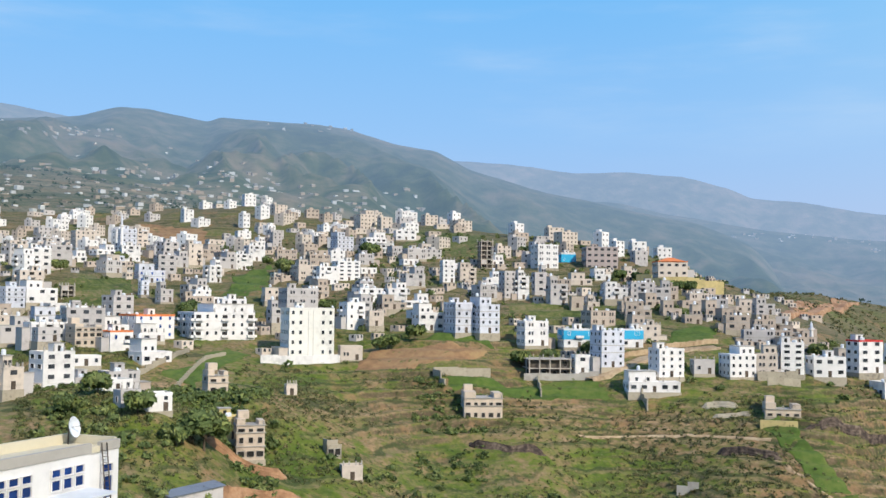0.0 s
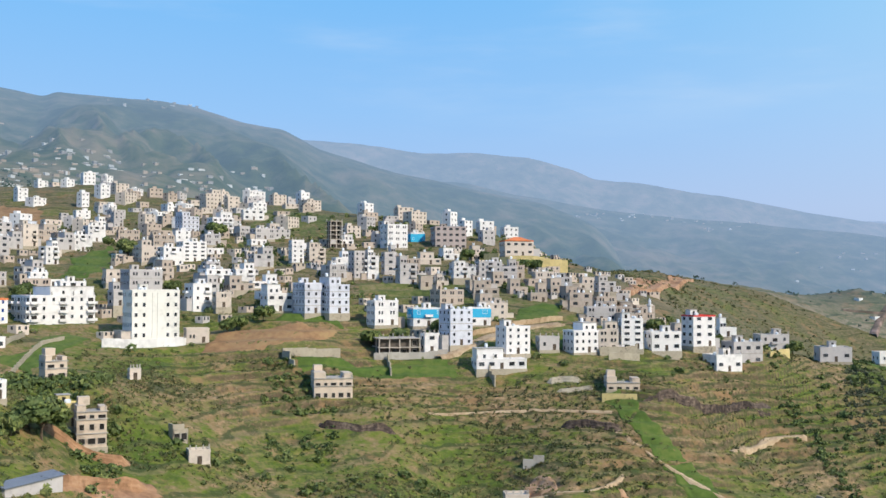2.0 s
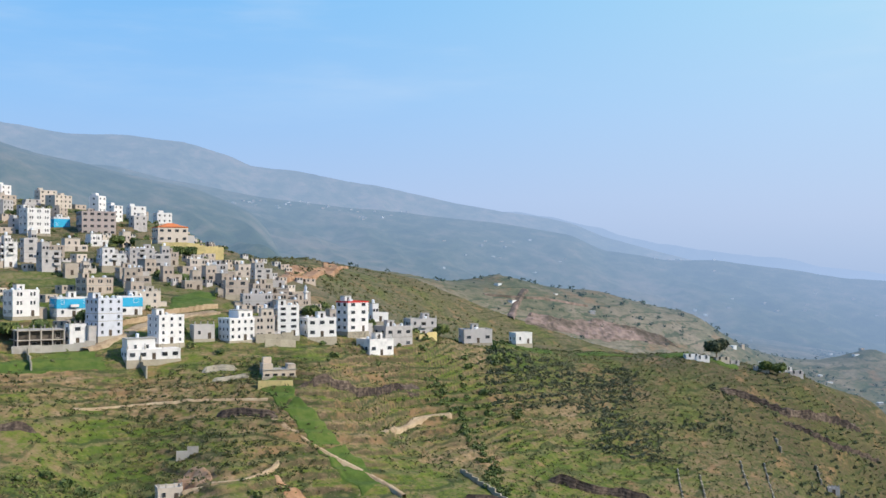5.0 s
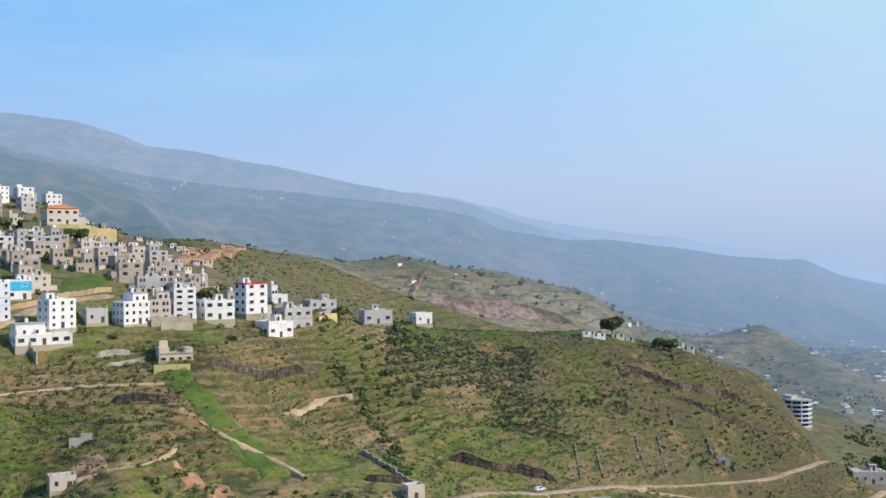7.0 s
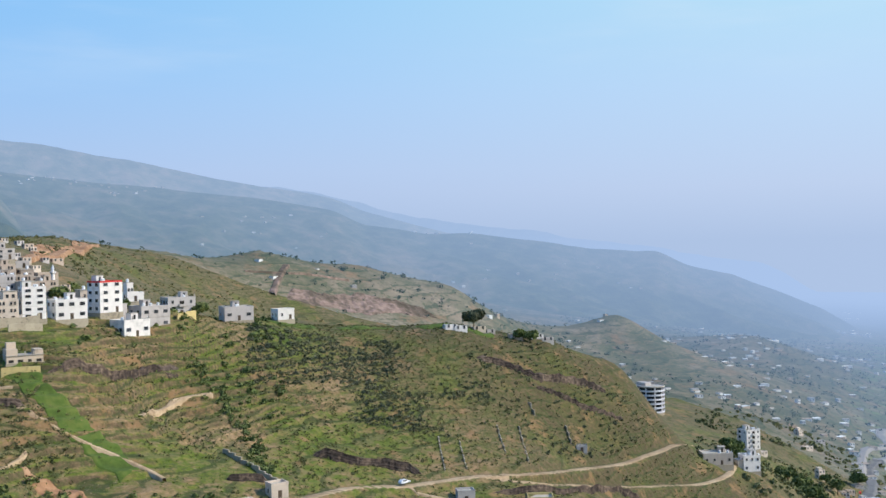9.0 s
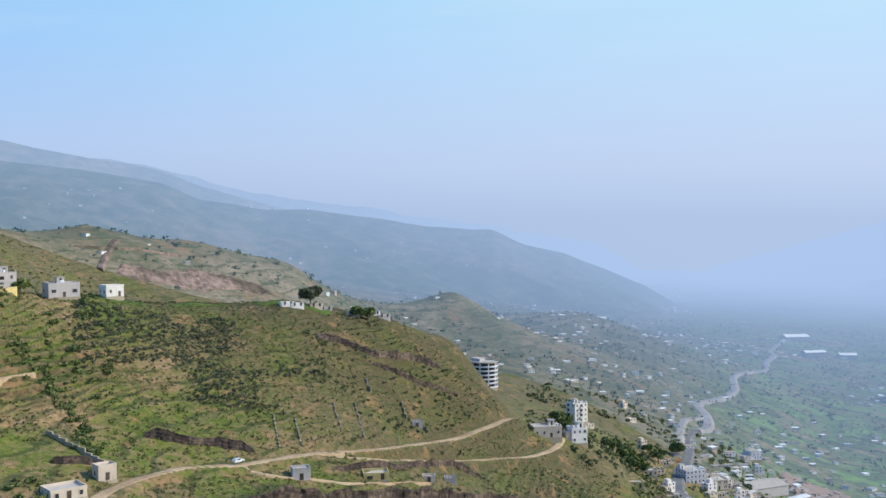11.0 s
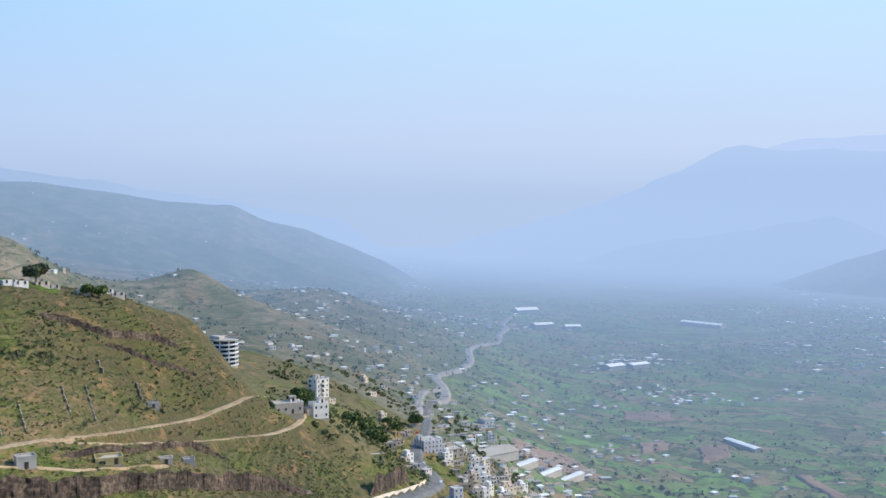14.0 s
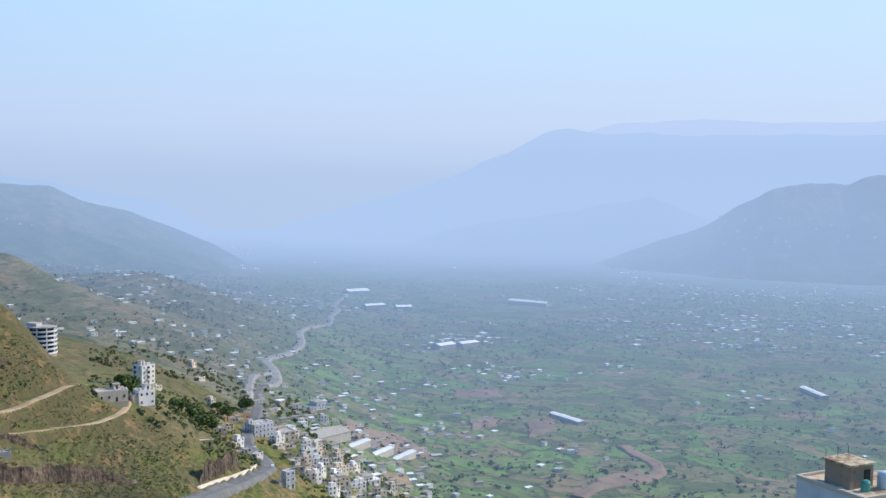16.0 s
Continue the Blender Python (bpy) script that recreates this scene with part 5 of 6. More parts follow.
def hamlet(index, count, b0, b1, e0, e1):
    """Houses on the face of a far ridge, within a band of sight."""
    b, e, gx, gy, gz = RIDGES[index]
    places = []
    for _ in range(count):
        bearing, want = FAR_RNG.uniform(b1, b0), FAR_RNG.uniform(e0, e1)
        j = int(np.argmin(np.abs(b - bearing)))
        i = int(np.argmin(np.abs(e[:46, j] - want)))
        w, d, h, n, colour = FAR_RNG.choice(KINDS)
        places.append(((w * 0.75, d * 0.6, h * 0.5, n, FAR_RNG.choice((0, 1, 3, 3))), float(gx[i, j]), float(gy[i, j]), float(gz[i, j]) + 0.5, bearing + FAR_RNG.uniform(10, 50)))
    joined_houses("distant_houses", places, FAR_MATS, "white hamlet houses on the hazy mountain flank", False)


for args in ((0, 26, 23, 18.5, 0.146, 0.157), (0, 14, 19.5, 17, 0.148, 0.154), (0, 10, 10.5, 5, 0.160, 0.169), (0, 34, 20, 9, 0.105, 0.142), (0, 230, 24, 9, 0.085, 0.120), (0, 50, 8, 1, 0.085, 0.112),
             (2, 30, -2.6, -7.5, 0.099, 0.112), (2, 22, -15, -20.5, 0.058, 0.068), (2, 14, -21, -25, 0.05, 0.06), (2, 22, -26, -42, 0.0, 0.035), (2, 16, -40, -52, -0.045, -0.015), (8, 20, -86, -94, -0.06, -0.03)):
    hamlet(*args)


def shed(x0, y0, x1, y1, width, tall, mat, label, name="warehouse"):
    """A long low hall with a shallow pitched sheet roof: walls and roof."""
    a, b = Vector((x0, y0, 0)), Vector((x1, y1, 0))
    ln = (b - a).length
    mid = (a + b) / 2
    root = new(name)
    bm = bmesh.new()
    prof = [(-width / 2 - 0.4, tall - 0.15), (0, tall + width * 0.12), (width / 2 + 0.4, tall - 0.15), (width / 2 + 0.4, tall - 0.3), (0, tall + width * 0.12 - 0.2), (-width / 2 - 0.4, tall - 0.3)]
    ends = [[bm.verts.new((sx * (ln / 2 + 0.4), y, z)) for y, z in prof] for sx in (-1, 1)]
    for i in range(6):
        bm.faces.new((ends[0][i], ends[1][i], ends[1][(i + 1) % 6], ends[0][(i + 1) % 6]))
    bm.faces.new(ends[0][::-1])
    bm.faces.new(ends[1])
    me = bpy.data.meshes.new("roof")
    bm.to_mesh(me)
    bm.free()
    me.materials.append(mat)
    part("roof", me, root)
    wall = M_FARGREY if math.hypot(x0, y0) > FAR_EDGE else M_WALL["grey"]
    part("wall", boxes("wall", [(-ln / 2, ln / 2, -width / 2, width / 2, -3, tall - 0.32)], wall), root)
    root.matrix_basis = pose(mid.x, mid.y, height(mid.x, mid.y), 0, 0, math.degrees(math.atan2(b.y - a.y, b.x - a.x)))
    return tagged(root, label, "warehouse", "large halls of the valley")


for x0, y0, x1, y1 in ((728, 321, 762, 315), (764, 315, 798, 309), (800, 309, 835, 303)):
    shed(x0, y0, x1, y1, 7, 3.0, M_TANK_W, "long white-roofed hall stepping down beside the road settlement")
shed(688, 331, 718, 318, 22, 4, M_CONCRETE, "broad grey flat-roofed works hall")
shed(-59, 223, -51, 238, 6, 1.0, M_BLUESHEET, "low shed with a grey-blue corrugated sheet roof", "shed")
shed(2147, 561, 2118, 472, 22, 7, M_FARSHED, "very long white sheet-roofed hall in the valley")
shed(2110, 924, 2150, 891, 34, 7, M_FARSHED, "broad white sheet-roofed hall in the valley")
shed(1860, 776, 1893, 751, 22, 7, M_FARSHED, "white sheet-roofed hall in the valley")
shed(1906, 729, 1923, 704, 22, 7, M_FARSHED, "white sheet-roofed hall in the valley")
shed(1477, 500, 1505, 485, 20, 6, M_FARSHED, "white sheet-roofed hall in the valley")
shed(1520, 478, 1551, 461, 18, 6, M_FARSHED, "white sheet-roofed hall in the valley")
shed(1118, 243, 1086, 204, 9, 4, M_FARSHED, "white sheet-roofed hall among the fields")
shed(1363, -18, 1311, -43, 9, 4, M_FARSHED, "pale plastic greenhouse among the fields", "greenhouse")

# ---- tracks, roads, fields ----


def ribbon(name, pts, width, mat, label, category, lift=0.25, kind="structure"):
    """A road laid on the ground along a line of plan places, with a crown and sloping shoulders."""
    dense = smooth_line(pts, 2.5)
    xs, ys, off = [], [], np.array([-0.72, -0.5, -0.25, 0, 0.25, 0.5, 0.72]) * width
    for i, p in enumerate(dense):
        d = dense[min(i + 1, len(dense) - 1)] - dense[max(i - 1, 0)]
        d.normalize()
        wob = 1 + 0.12 * math.sin(i * 0.7) * math.sin(i * 0.23)
        xs.append(p.x - d.y * off * wob)
        ys.append(p.y + d.x * off * wob)
    x, y = np.array(xs), np.array(ys)
    z = heights(x.ravel(), y.ravel()).reshape(x.shape)
    mid = z[:, 1:6].mean(axis=1)
    box = np.hanning(17)
    mid = np.convolve(np.pad(mid, 8, mode="edge"), box / box.sum(), "valid")
    for j in range(1, 6):
        z[:, j] = np.maximum(mid + lift, z[:, j] + 0.1)
    z[:, 0] = np.minimum(z[:, 0], mid) - 0.6
    z[:, 6] = np.minimum(z[:, 6], mid) - 0.6
    return tagged(grid_mesh(name, x, y, z, mat), label, category, kind=kind)


ribbon("road", TRACKS[0], 3.8, M_DIRT, "ochre dirt track climbing across the hillside", "dirt road", 0.14)
ribbon("road", TRACKS[1], 3.4, M_DIRT, "ochre dirt track with a hairpin bend", "dirt road", 0.14)
ribbon("path", [(205, 269), (212, 261), (227, 257), (241, 251), (273, 249)], 1.3, M_DIRT, "narrow footpath along the terrace", "path", 0.3)
MAIN_ROAD = [(330, 214), (377, 227), (419, 238), (464, 251), (484, 258), (503, 266), (521, 277), (540, 292), (558, 307), (576, 319), (612, 338), (648, 353), (710, 384), (767, 417), (833, 445)]
ribbon("road", MAIN_ROAD, 7.0, M_TARMAC, "grey asphalt main road winding down the valley side", "road", 0.5)
ribbon("kerb", [(377 - 1.2, 227 + 4.6), (419 - 1.1, 238 + 4.6), (462.5, 255.6), (481, 262.4), (500, 270)], 0.8, M_WALL["cream"], "low pale kerb along the asphalt road", "kerb", 1.1)
ribbon("road", [(833, 445), (880, 458), (953, 496), (1003, 533), (1060, 552), (1145, 573), (1230, 602), (1344, 660), (1440, 688), (1560, 715), (1690, 768), (1790, 800), (1848, 835), (2050, 900)], 9, M_FARROAD, "pale main road running out along the valley", "road", 1.5)
ribbon("road", [(705, 392), (739, 408), (812, 447), (870, 474), (925, 488)], 6, M_FARROAD, "pale side road in the settlement", "road", 1.2)
ribbon("road", [(167, 518), (190, 557), (223, 622), (275, 729), (324, 830)], 6, M_REDEARTH, "red earth road over the saddle", "dirt road", 0.8)
ribbon("road", [(52, 376), (56, 378), (67, 384), (85, 401), (106, 408)], 5, M_DIRT, "ochre unpaved street between the houses", "dirt road")
ribbon("path", [(44, 340), (64, 342), (88, 335), (102, 328)], 0.7, M_DIRT, "pale stony path along the terrace", "path", 0.35)
ribbon("path", [(66, 290), (82, 287), (96, 298)], 0.8, M_DIRT, "pale stony path on the slope", "path", 0.35)
ribbon("path", [(139, 321), (160, 340), (175, 342)], 1.6, M_DIRT, "ochre footpath on the slope", "path", 0.3)
ribbon("path", [(100, 318), (112, 304), (124, 292), (128, 280)], 1.2, M_DIRT, "worn footpath down the gully", "path", 0.3)
ribbon("road", [(825, 158), (857, 146), (880, 125), (896, 114), (915, 108), (929, 106), (950, 112), (970, 124), (991, 137), (1015, 150)], 11, M_FARSOIL, "brown dry stream bed bending through the fields", "stream bed", 1.8)


def patch(corners, mat, label, category="field", lift=0.3):
    """A worked field between four corners, draped on the land."""
    s = np.linspace(0, 1, 22)
    u, v = np.meshgrid(s, s)
    c = np.array(corners, float)
    x = (1 - u) * (1 - v) * c[0, 0] + u * (1 - v) * c[1, 0] + u * v * c[2, 0] + (1 - u) * v * c[3, 0]
    y = (1 - u) * (1 - v) * c[0, 1] + u * (1 - v) * c[1, 1] + u * v * c[2, 1] + (1 - u) * v * c[3, 1]
    x, y = x + 4.5 * fbm(x, y, 12, 3, 31), y + 4.5 * fbm(x, y, 12, 3, 32)
    rim = np.minimum.reduce([u, 1 - u, v, 1 - v])
    z = heights(x.ravel(), y.ravel()).reshape(x.shape) + np.where(rim < 0.01, -0.5, lift) + 0.12 * np.sin(y * 2.2) * (rim > 0.02)
    return tagged(grid_mesh("field", x, y, z, mat), label, category, "field plots", "structure")


for quad, sort, words in TOWN_FIELDS:
    patch(quad, {"soil": M_SOIL, "crop": M_CROP, "weeds": M_WEEDS}[sort], words)
patch([(170, 527), (311, 806), (288, 766), (200, 615)], M_REDEARTH, "bare red earth bank beside the road", lift=0.5)
patch([(-55, 225), (-29, 259), (-34, 264), (-53, 240)], M_REDEARTH, "cut bank of orange earth")
patch([(92, 290), (106, 284), (110, 272), (98, 270)], M_REDEARTH, "bare orange earth cut into the slope")
patch([(66, 300), (74, 300), (76, 290), (67, 289)], M_REDEARTH, "bare earth behind the hut")

patch([(773, 344), (874, 296), (923, 349), (885, 388)], M_FARSOIL, "bare brown slope above the white halls", lift=1.2)
patch([(873, 154), (926, 123), (906, 111), (849, 140)], M_FARSOIL, "bare brown field inside the track's bend", lift=1.5)
patch([(1040, 315), (1078, 298), (1037, 283), (996, 298)], M_FARSOIL, "fallow brown field in the valley", lift=1.5)
patch([(1062, 260), (1102, 241), (1043, 222), (1005, 240)], M_FARSOIL, "fallow brown field in the valley", lift=1.5)
patch([(1203, 386), (1234, 338), (1186, 318), (1156, 368)], M_FARSOIL, "wide fallow brown field in the valley", lift=1.5)


def wall_run(pts, tall, mat, label, thick=0.5):
    """A free-standing or retaining wall that steps along the ground."""
    root_pts = [Vector((x, y, 0)) for x, y in pts]
    items = []
    for a, b in zip(root_pts, root_pts[1:]):
        n = max(1, int((b - a).length / 3.0))
        for i in range(n):
            items.append((a.lerp(b, i / n), a.lerp(b, (i + 1) / n)))
    root = new("garden_wall")
    for p, q in items:
        d = q - p
        z = min(height(p.x, p.y), height(q.x, q.y))
        top = max(height(p.x, p.y), height(q.x, q.y))
        ob = part("wall_section", boxes("wall_section", [(0, d.length, -thick / 2, thick / 2, -1.5, top - z + tall)], mat), root)
        ob.matrix_basis = pose(p.x, p.y, z, 0, 0, math.degrees(math.atan2(d.y, d.x)))
    return tagged(root, label, "wall", "walls of the hillside")


wall_run([(-64, 372), (-38, 384)], 3.0, M_WALL["white"], "white plastered compound wall before the apartment block")
wall_run([(-38, 384), (-34, 392)], 2.6, M_WALL["white"], "white plastered compound side wall")
wall_run([(-3, 366), (17, 374)], 2.6, M_STONE, "pale stone garden wall at the field's edge")
wall_run([(-3, 366), (1, 357)], 2.6, M_STONE, "grey stone wall running down the slope")
wall_run([(29, 375), (42, 378), (56, 378)], 2.4, M_CONCRETE, "grey block wall before the unfinished building")
wall_run([(34, 375), (34, 362)], 2.2, M_STONE, "stone wall down the slope")
wall_run([(68, 364), (69, 355)], 2.0, M_STONE, "stone wall down the slope")
wall_run([(111, 533), (142, 533)], 6.5, M_YELLOWSTONE, "tall yellow stone retaining wall below the villa")
wall_run([(100, 545), (111, 533)], 6.0, M_YELLOWSTONE, "yellow stone retaining wall")
wall_run([(128, 373), (111, 372)], 3.2, M_STONE, "pale stone retaining wall below the row of houses")
wall_run([(124, 366), (112, 364)], 2.4, M_STONE, "pale stone terrace wall")
wall_run([(101, 336), (112, 333)], 2.0, M_YELLOWSTONE, "ochre stone terrace wall")
wall_run([(69, 311), (75, 309)], 1.8, M_CONCRETE, "low concrete wall on the slope")
wall_run([(-97, 330), (-93, 339), (-90, 349), (-89, 371)], 1.4, M_STONE, "pale dry stone wall")
wall_run([(-81, 321), (-81, 339), (-81, 361), (-77, 375)], 1.4, M_STONE, "pale dry stone wall")
wall_run([(186, 392), (197, 398)], 2.0, M_YELLOWSTONE, "ochre stone wall below the last houses")
wall_run([(160, 272), (158, 290), (157, 300)], 1.2, M_STONE, "dry stone wall running straight uphill")


wall_run([(323, 311), (317, 302)], 0.15, M_STONE, "low dry stone wall running up the spur", 0.4)
wall_run([(293, 308), (276, 285)], 0.15, M_STONE, "low dry stone wall running up the spur", 0.4)
wall_run([(253, 298), (241, 280)], 0.15, M_STONE, "low dry stone wall running up the spur", 0.4)
wall_run([(247, 303), (231, 280)], 0.15, M_STONE, "low dry stone wall running up the spur", 0.4)
wall_run([(280, 307), (268, 289)], 0.15, M_STONE, "low dry stone wall running up the spur", 0.4)
wall_run([(312, 322), (309, 315)], 0.15, M_STONE, "low dry stone wall running up the spur", 0.4)


# ---- rock ----
def scar(corners, mat, label, seed):
    """A quarried slope: broken ribs and ledges of bare rock with a ragged outline, sunk into the hill at its edges."""
    u, v = np.meshgrid(np.linspace(0, 1, 150), np.linspace(0, 1, 40))
    edge = fbm(u * 100, u * 0, 16, 4, seed)
    vv = 0.5 + (v - 0.5) * (0.72 + 0.5 * edge + 0.25 * np.sin(math.pi * u)) + 0.12 * fbm(u * 100, u * 0 + 50, 30, 3, seed + 1)
    c = np.array(corners, float)
    x, y = ((1 - u) * (1 - vv) * c[0, i] + u * (1 - vv) * c[1, i] + u * vv * c[2, i] + (1 - u) * vv * c[3, i] for i in (0, 1))
    rim = np.clip(np.minimum.reduce([u * 3.5, (1 - u) * 3.5, v, 1 - v]) / 0.12, 0, 1)
    rough = 1.6 * np.abs(fbm(u * 175, v * 22, 9, 4, seed + 2)) + 1.2 * np.floor(4 * v + fbm(u * 175, v * 0, 20, 3, seed + 3)) / 4
    z = heights(x.ravel(), y.ravel()).reshape(x.shape) - 1.2 + rim * (1.5 + 1.4 * rough)
    ob = grid_mesh("quarry_face", x, y, z, mat)
    ob.data.polygons.foreach_set("use_smooth", np.zeros(len(ob.data.polygons), bool))
    return tagged(ob, label, "quarry", kind="structure")


def outcrop(pts, tall, mat, label, seed, back=2.2, ragged=0.5, lean=0.5):
    """A band of broken rock: an uneven face with ribs and ledges that leans back into the slope."""
    line = []
    for a, b in zip(pts, pts[1:]):
        a, b = Vector(a), Vector(b)
        n = max(2, int((b - a).length / 0.7))
        line += [a.lerp(b, i / n) for i in range(n)]
    n = len(line)
    p = np.array([(v.x, v.y) for v in line])
    out = -p / np.linalg.norm(p, axis=1)[:, None]
    g = heights(p[:, 0], p[:, 1])
    ends = np.clip(np.minimum(np.arange(n), n - 1 - np.arange(n)) / (0.12 * n), 0, 1)
    rows = 13
    x, y, z = np.zeros((rows, n)), np.zeros((rows, n)), np.zeros((rows, n))
    along = np.arange(n) * 0.7
    rag = 1 + ragged * fbm(along, along * 0 + seed, 14, 3, seed)
    for i in range(rows):
        f = i / (rows - 3)
        if i < rows - 2:
            ledge = np.floor(f * 4 + 0.5 * fbm(along, along * 0 + 9, 9, 2, seed + 1)) / 4
            deep = lean * tall * (0.4 * f + 0.6 * ledge) - 0.30 * tall * fbm(along, along * 0 + f * tall * 0.35, 2.4, 3, seed + 2)
            h = -1.2 + (tall * rag * ends + 1.2) * f
            x[i], y[i], z[i] = p[:, 0] - out[:, 0] * deep, p[:, 1] - out[:, 1] * deep, g + h
        else:
            deep = tall * (0.9 if i == rows - 2 else back)
            x[i], y[i] = p[:, 0] - out[:, 0] * deep, p[:, 1] - out[:, 1] * deep
            gg = heights(x[i], y[i])
            z[i] = np.maximum(gg - 0.4, g + tall * rag * ends * 0.9) if i == rows - 2 else gg - 0.6
    ob = grid_mesh("rock_outcrop", x, y, z, mat)
    ob.data.polygons.foreach_set("use_smooth", np.zeros(len(ob.data.polygons), bool))
    return tagged(ob, label, "rock", "rock bands")


outcrop([(176, 238), (207, 232), (238, 231), (273, 230), (327, 242), (344, 236)], 5.0, M_ROCK, "dark brown broken cliff below the track", 41)
outcrop([(385, 236), (415, 245), (448, 256), (462, 260)], 7, M_ROCK, "reddish brown rock cutting above the road", 42)
outcrop([(187, 296), (197, 290), (210, 286), (221, 279)], 3.2, M_ROCK, "dark rock ledge on the slope", 43)
outcrop([(145, 276), (158, 273)], 2.2, M_ROCK, "dark rock ledge on the slope", 44)
outcrop([(234, 261), (268, 260), (310, 270), (328, 267)], 2.6, M_ROCK, "low dark rock ledge under the track", 45)
outcrop([(112, 330), (133, 335), (157, 352), (168, 352)], 3.0, M_ROCK, "pinkish brown rocks on the slope", 46)
outcrop([(84, 326), (93, 322), (103, 317)], 2.6, M_ROCK, "brown rocks on the slope", 47)
outcrop([(300, 345), (313, 340), (330, 332), (350, 332), (376, 332)], 3.4, M_ROCK, "weathered rock band on the spur", 48)
outcrop([(320, 330), (345, 320), (372, 318)], 2.2, M_ROCK, "weathered rock band on the spur", 52)
outcrop([(8, 324), (21, 319), (33, 319)], 2.4, M_ROCK, "brown rocks on the slope", 49)
scar([(468, 791), (645, 766), (633, 811), (504, 826)], M_PALEROCK, "bare pink quarried scar on the hill behind", 58)
ribbon("path", [(523, 865), (505, 846), (489, 828), (473, 808)], 5, M_PALEROCK, "pale eroded gully down the hill", "path", 1.2)
ribbon("path", [(469, 849), (504, 846), (545, 851), (582, 848)], 3, M_PALEROCK, "pale track round the hill", "path", 1.2)
outcrop([(-60, 262), (-50, 266), (-38, 270)], 2.8, M_REDEARTH, "orange earth bank below the houses", 51)
outcrop([(-51, 233), (-45, 245), (-39, 253), (-32, 259)], 3.4, M_REDEARTH, "bright orange earth bank low in the ravine", 59)
outcrop([(-28, 240), (0, 246), (30, 250)], 2.8, M_ROCK, "grey brown rocks in the ravine", 53)

# green gullies and strips
patch([(102, 343), (108, 344), (113, 325), (105, 323)], M_CROP, "lush green grass in the gully")
patch([(105, 323), (113, 325), (121, 309), (112, 306)], M_CROP, "lush green grass in the gully")
patch([(112, 306), (121, 309), (126, 290), (116, 286)], M_CROP, "lush green grass in the gully")
patch([(262, 392), (290, 384), (292, 392), (264, 400)], M_CROP, "green terrace strip on the spur's top")
patch([(296, 376), (330, 360), (334, 368), (298, 385)], M_CROP, "green terrace strip on the spur's top")
patch([(232, 405), (254, 396), (258, 404), (236, 414)], M_CROP, "green terrace strip behind the last house")

wall_run([(66, 392), (86, 406), (108, 414)], 1.8, M_DIRT, "ochre bank wall along the unpaved street")
outcrop([(86, 352), (92, 352), (99, 350)], 2.6, M_STONE, "heap of pale broken rock beside the houses", 54)
outcrop([(88, 346), (95, 345), (102, 344)], 1.6, M_STONE, "heap of pale broken rock beside the houses", 55)


def round_block(x, y, z, radius, floors, label):
    """An apartment block with a rounded front: glazed storeys set back between white slab rings, and a stair core behind."""
    root = new("apartment_block")
    band = lathe("balcony_ring", [(radius - 1.2, 0), (radius, 0), (radius, 1.25), (radius - 0.2, 1.25), (radius - 0.2, 0.25), (radius - 1.2, 0.25)], M_WALL["blue"], 28)
    storey = lathe("glazed_storey", [(radius - 1.3, 0), (radius - 1.3, 3.1)], M_GLASS, 28)
    pier = boxes("pier", [(-0.35, 0.35, -0.3, 0.3, 0.0, 3.1)], M_WALL["white"])
    for f in range(floors):
        part("glazed_storey", storey, root, at=pose(0, 0, f * 3.1))
        part("balcony_ring", band, root, at=pose(0, 0, f * 3.1))
        for q in range(0, 360, 40):
            part("pier", pier, root, at=pose(math.cos(radians(q)) * (radius - 1.0), math.sin(radians(q)) * (radius - 1.0), f * 3.1, 0, 0, q + 90))
    part("roof", lathe("roof", [(radius, 0), (radius, 0.9), (radius - 0.3, 0.9), (radius - 0.3, 0.3)], M_CONCRETE, 28), root, at=pose(0, 0, floors * 3.1))
    part("footing", lathe("footing", [(radius - 0.5, -8), (radius - 0.5, 0)], M_STONE, 28), root)
    part("stair_core", boxes("stair_core", [(-3, 3, 2, radius, floors * 3.1 + 0.3, floors * 3.1 + 2.6)], M_WALL["grey"]), root)
    root.matrix_basis = pose(x, y, z)
    TAKEN.append((x, y, radius))
    return tagged(root, label, "apartment block")


round_block(612, 502, 131.8, 10.5, 6, "grey and white apartment block with a rounded banded front")


def minaret(x, y, tall, label):
    """A slim tower: shaft, gallery and pointed cap."""
    root = new("minaret")
    part("shaft", lathe("shaft", [(1.1, -4), (1.1, 0.5), (0.9, 0.6), (0.8, tall * 0.7)], M_WALL["white"], 10), root)
    part("gallery", lathe("gallery", [(0.8, 0), (1.35, 0.35), (1.35, 1.1), (1.2, 1.1), (1.2, 0.45), (0.6, 0.4)], M_WALL["white"], 10), root, at=pose(0, 0, tall * 0.7))
    part("lantern", lathe("lantern", [(0.6, 0), (0.6, tall * 0.14), (0.75, tall * 0.15), (0.45, tall * 0.22), (0.05, tall * 0.29)], M_WALL["blue"], 10), root, at=pose(0, 0, tall * 0.71))
    root.matrix_basis = pose(x, y, height(x, y))
    return tagged(root, label, "minaret", "minarets")


minaret(-181, 590, 24, "slim white minaret above the houses")
minaret(159, 455, 13, "small white minaret among the stone houses")


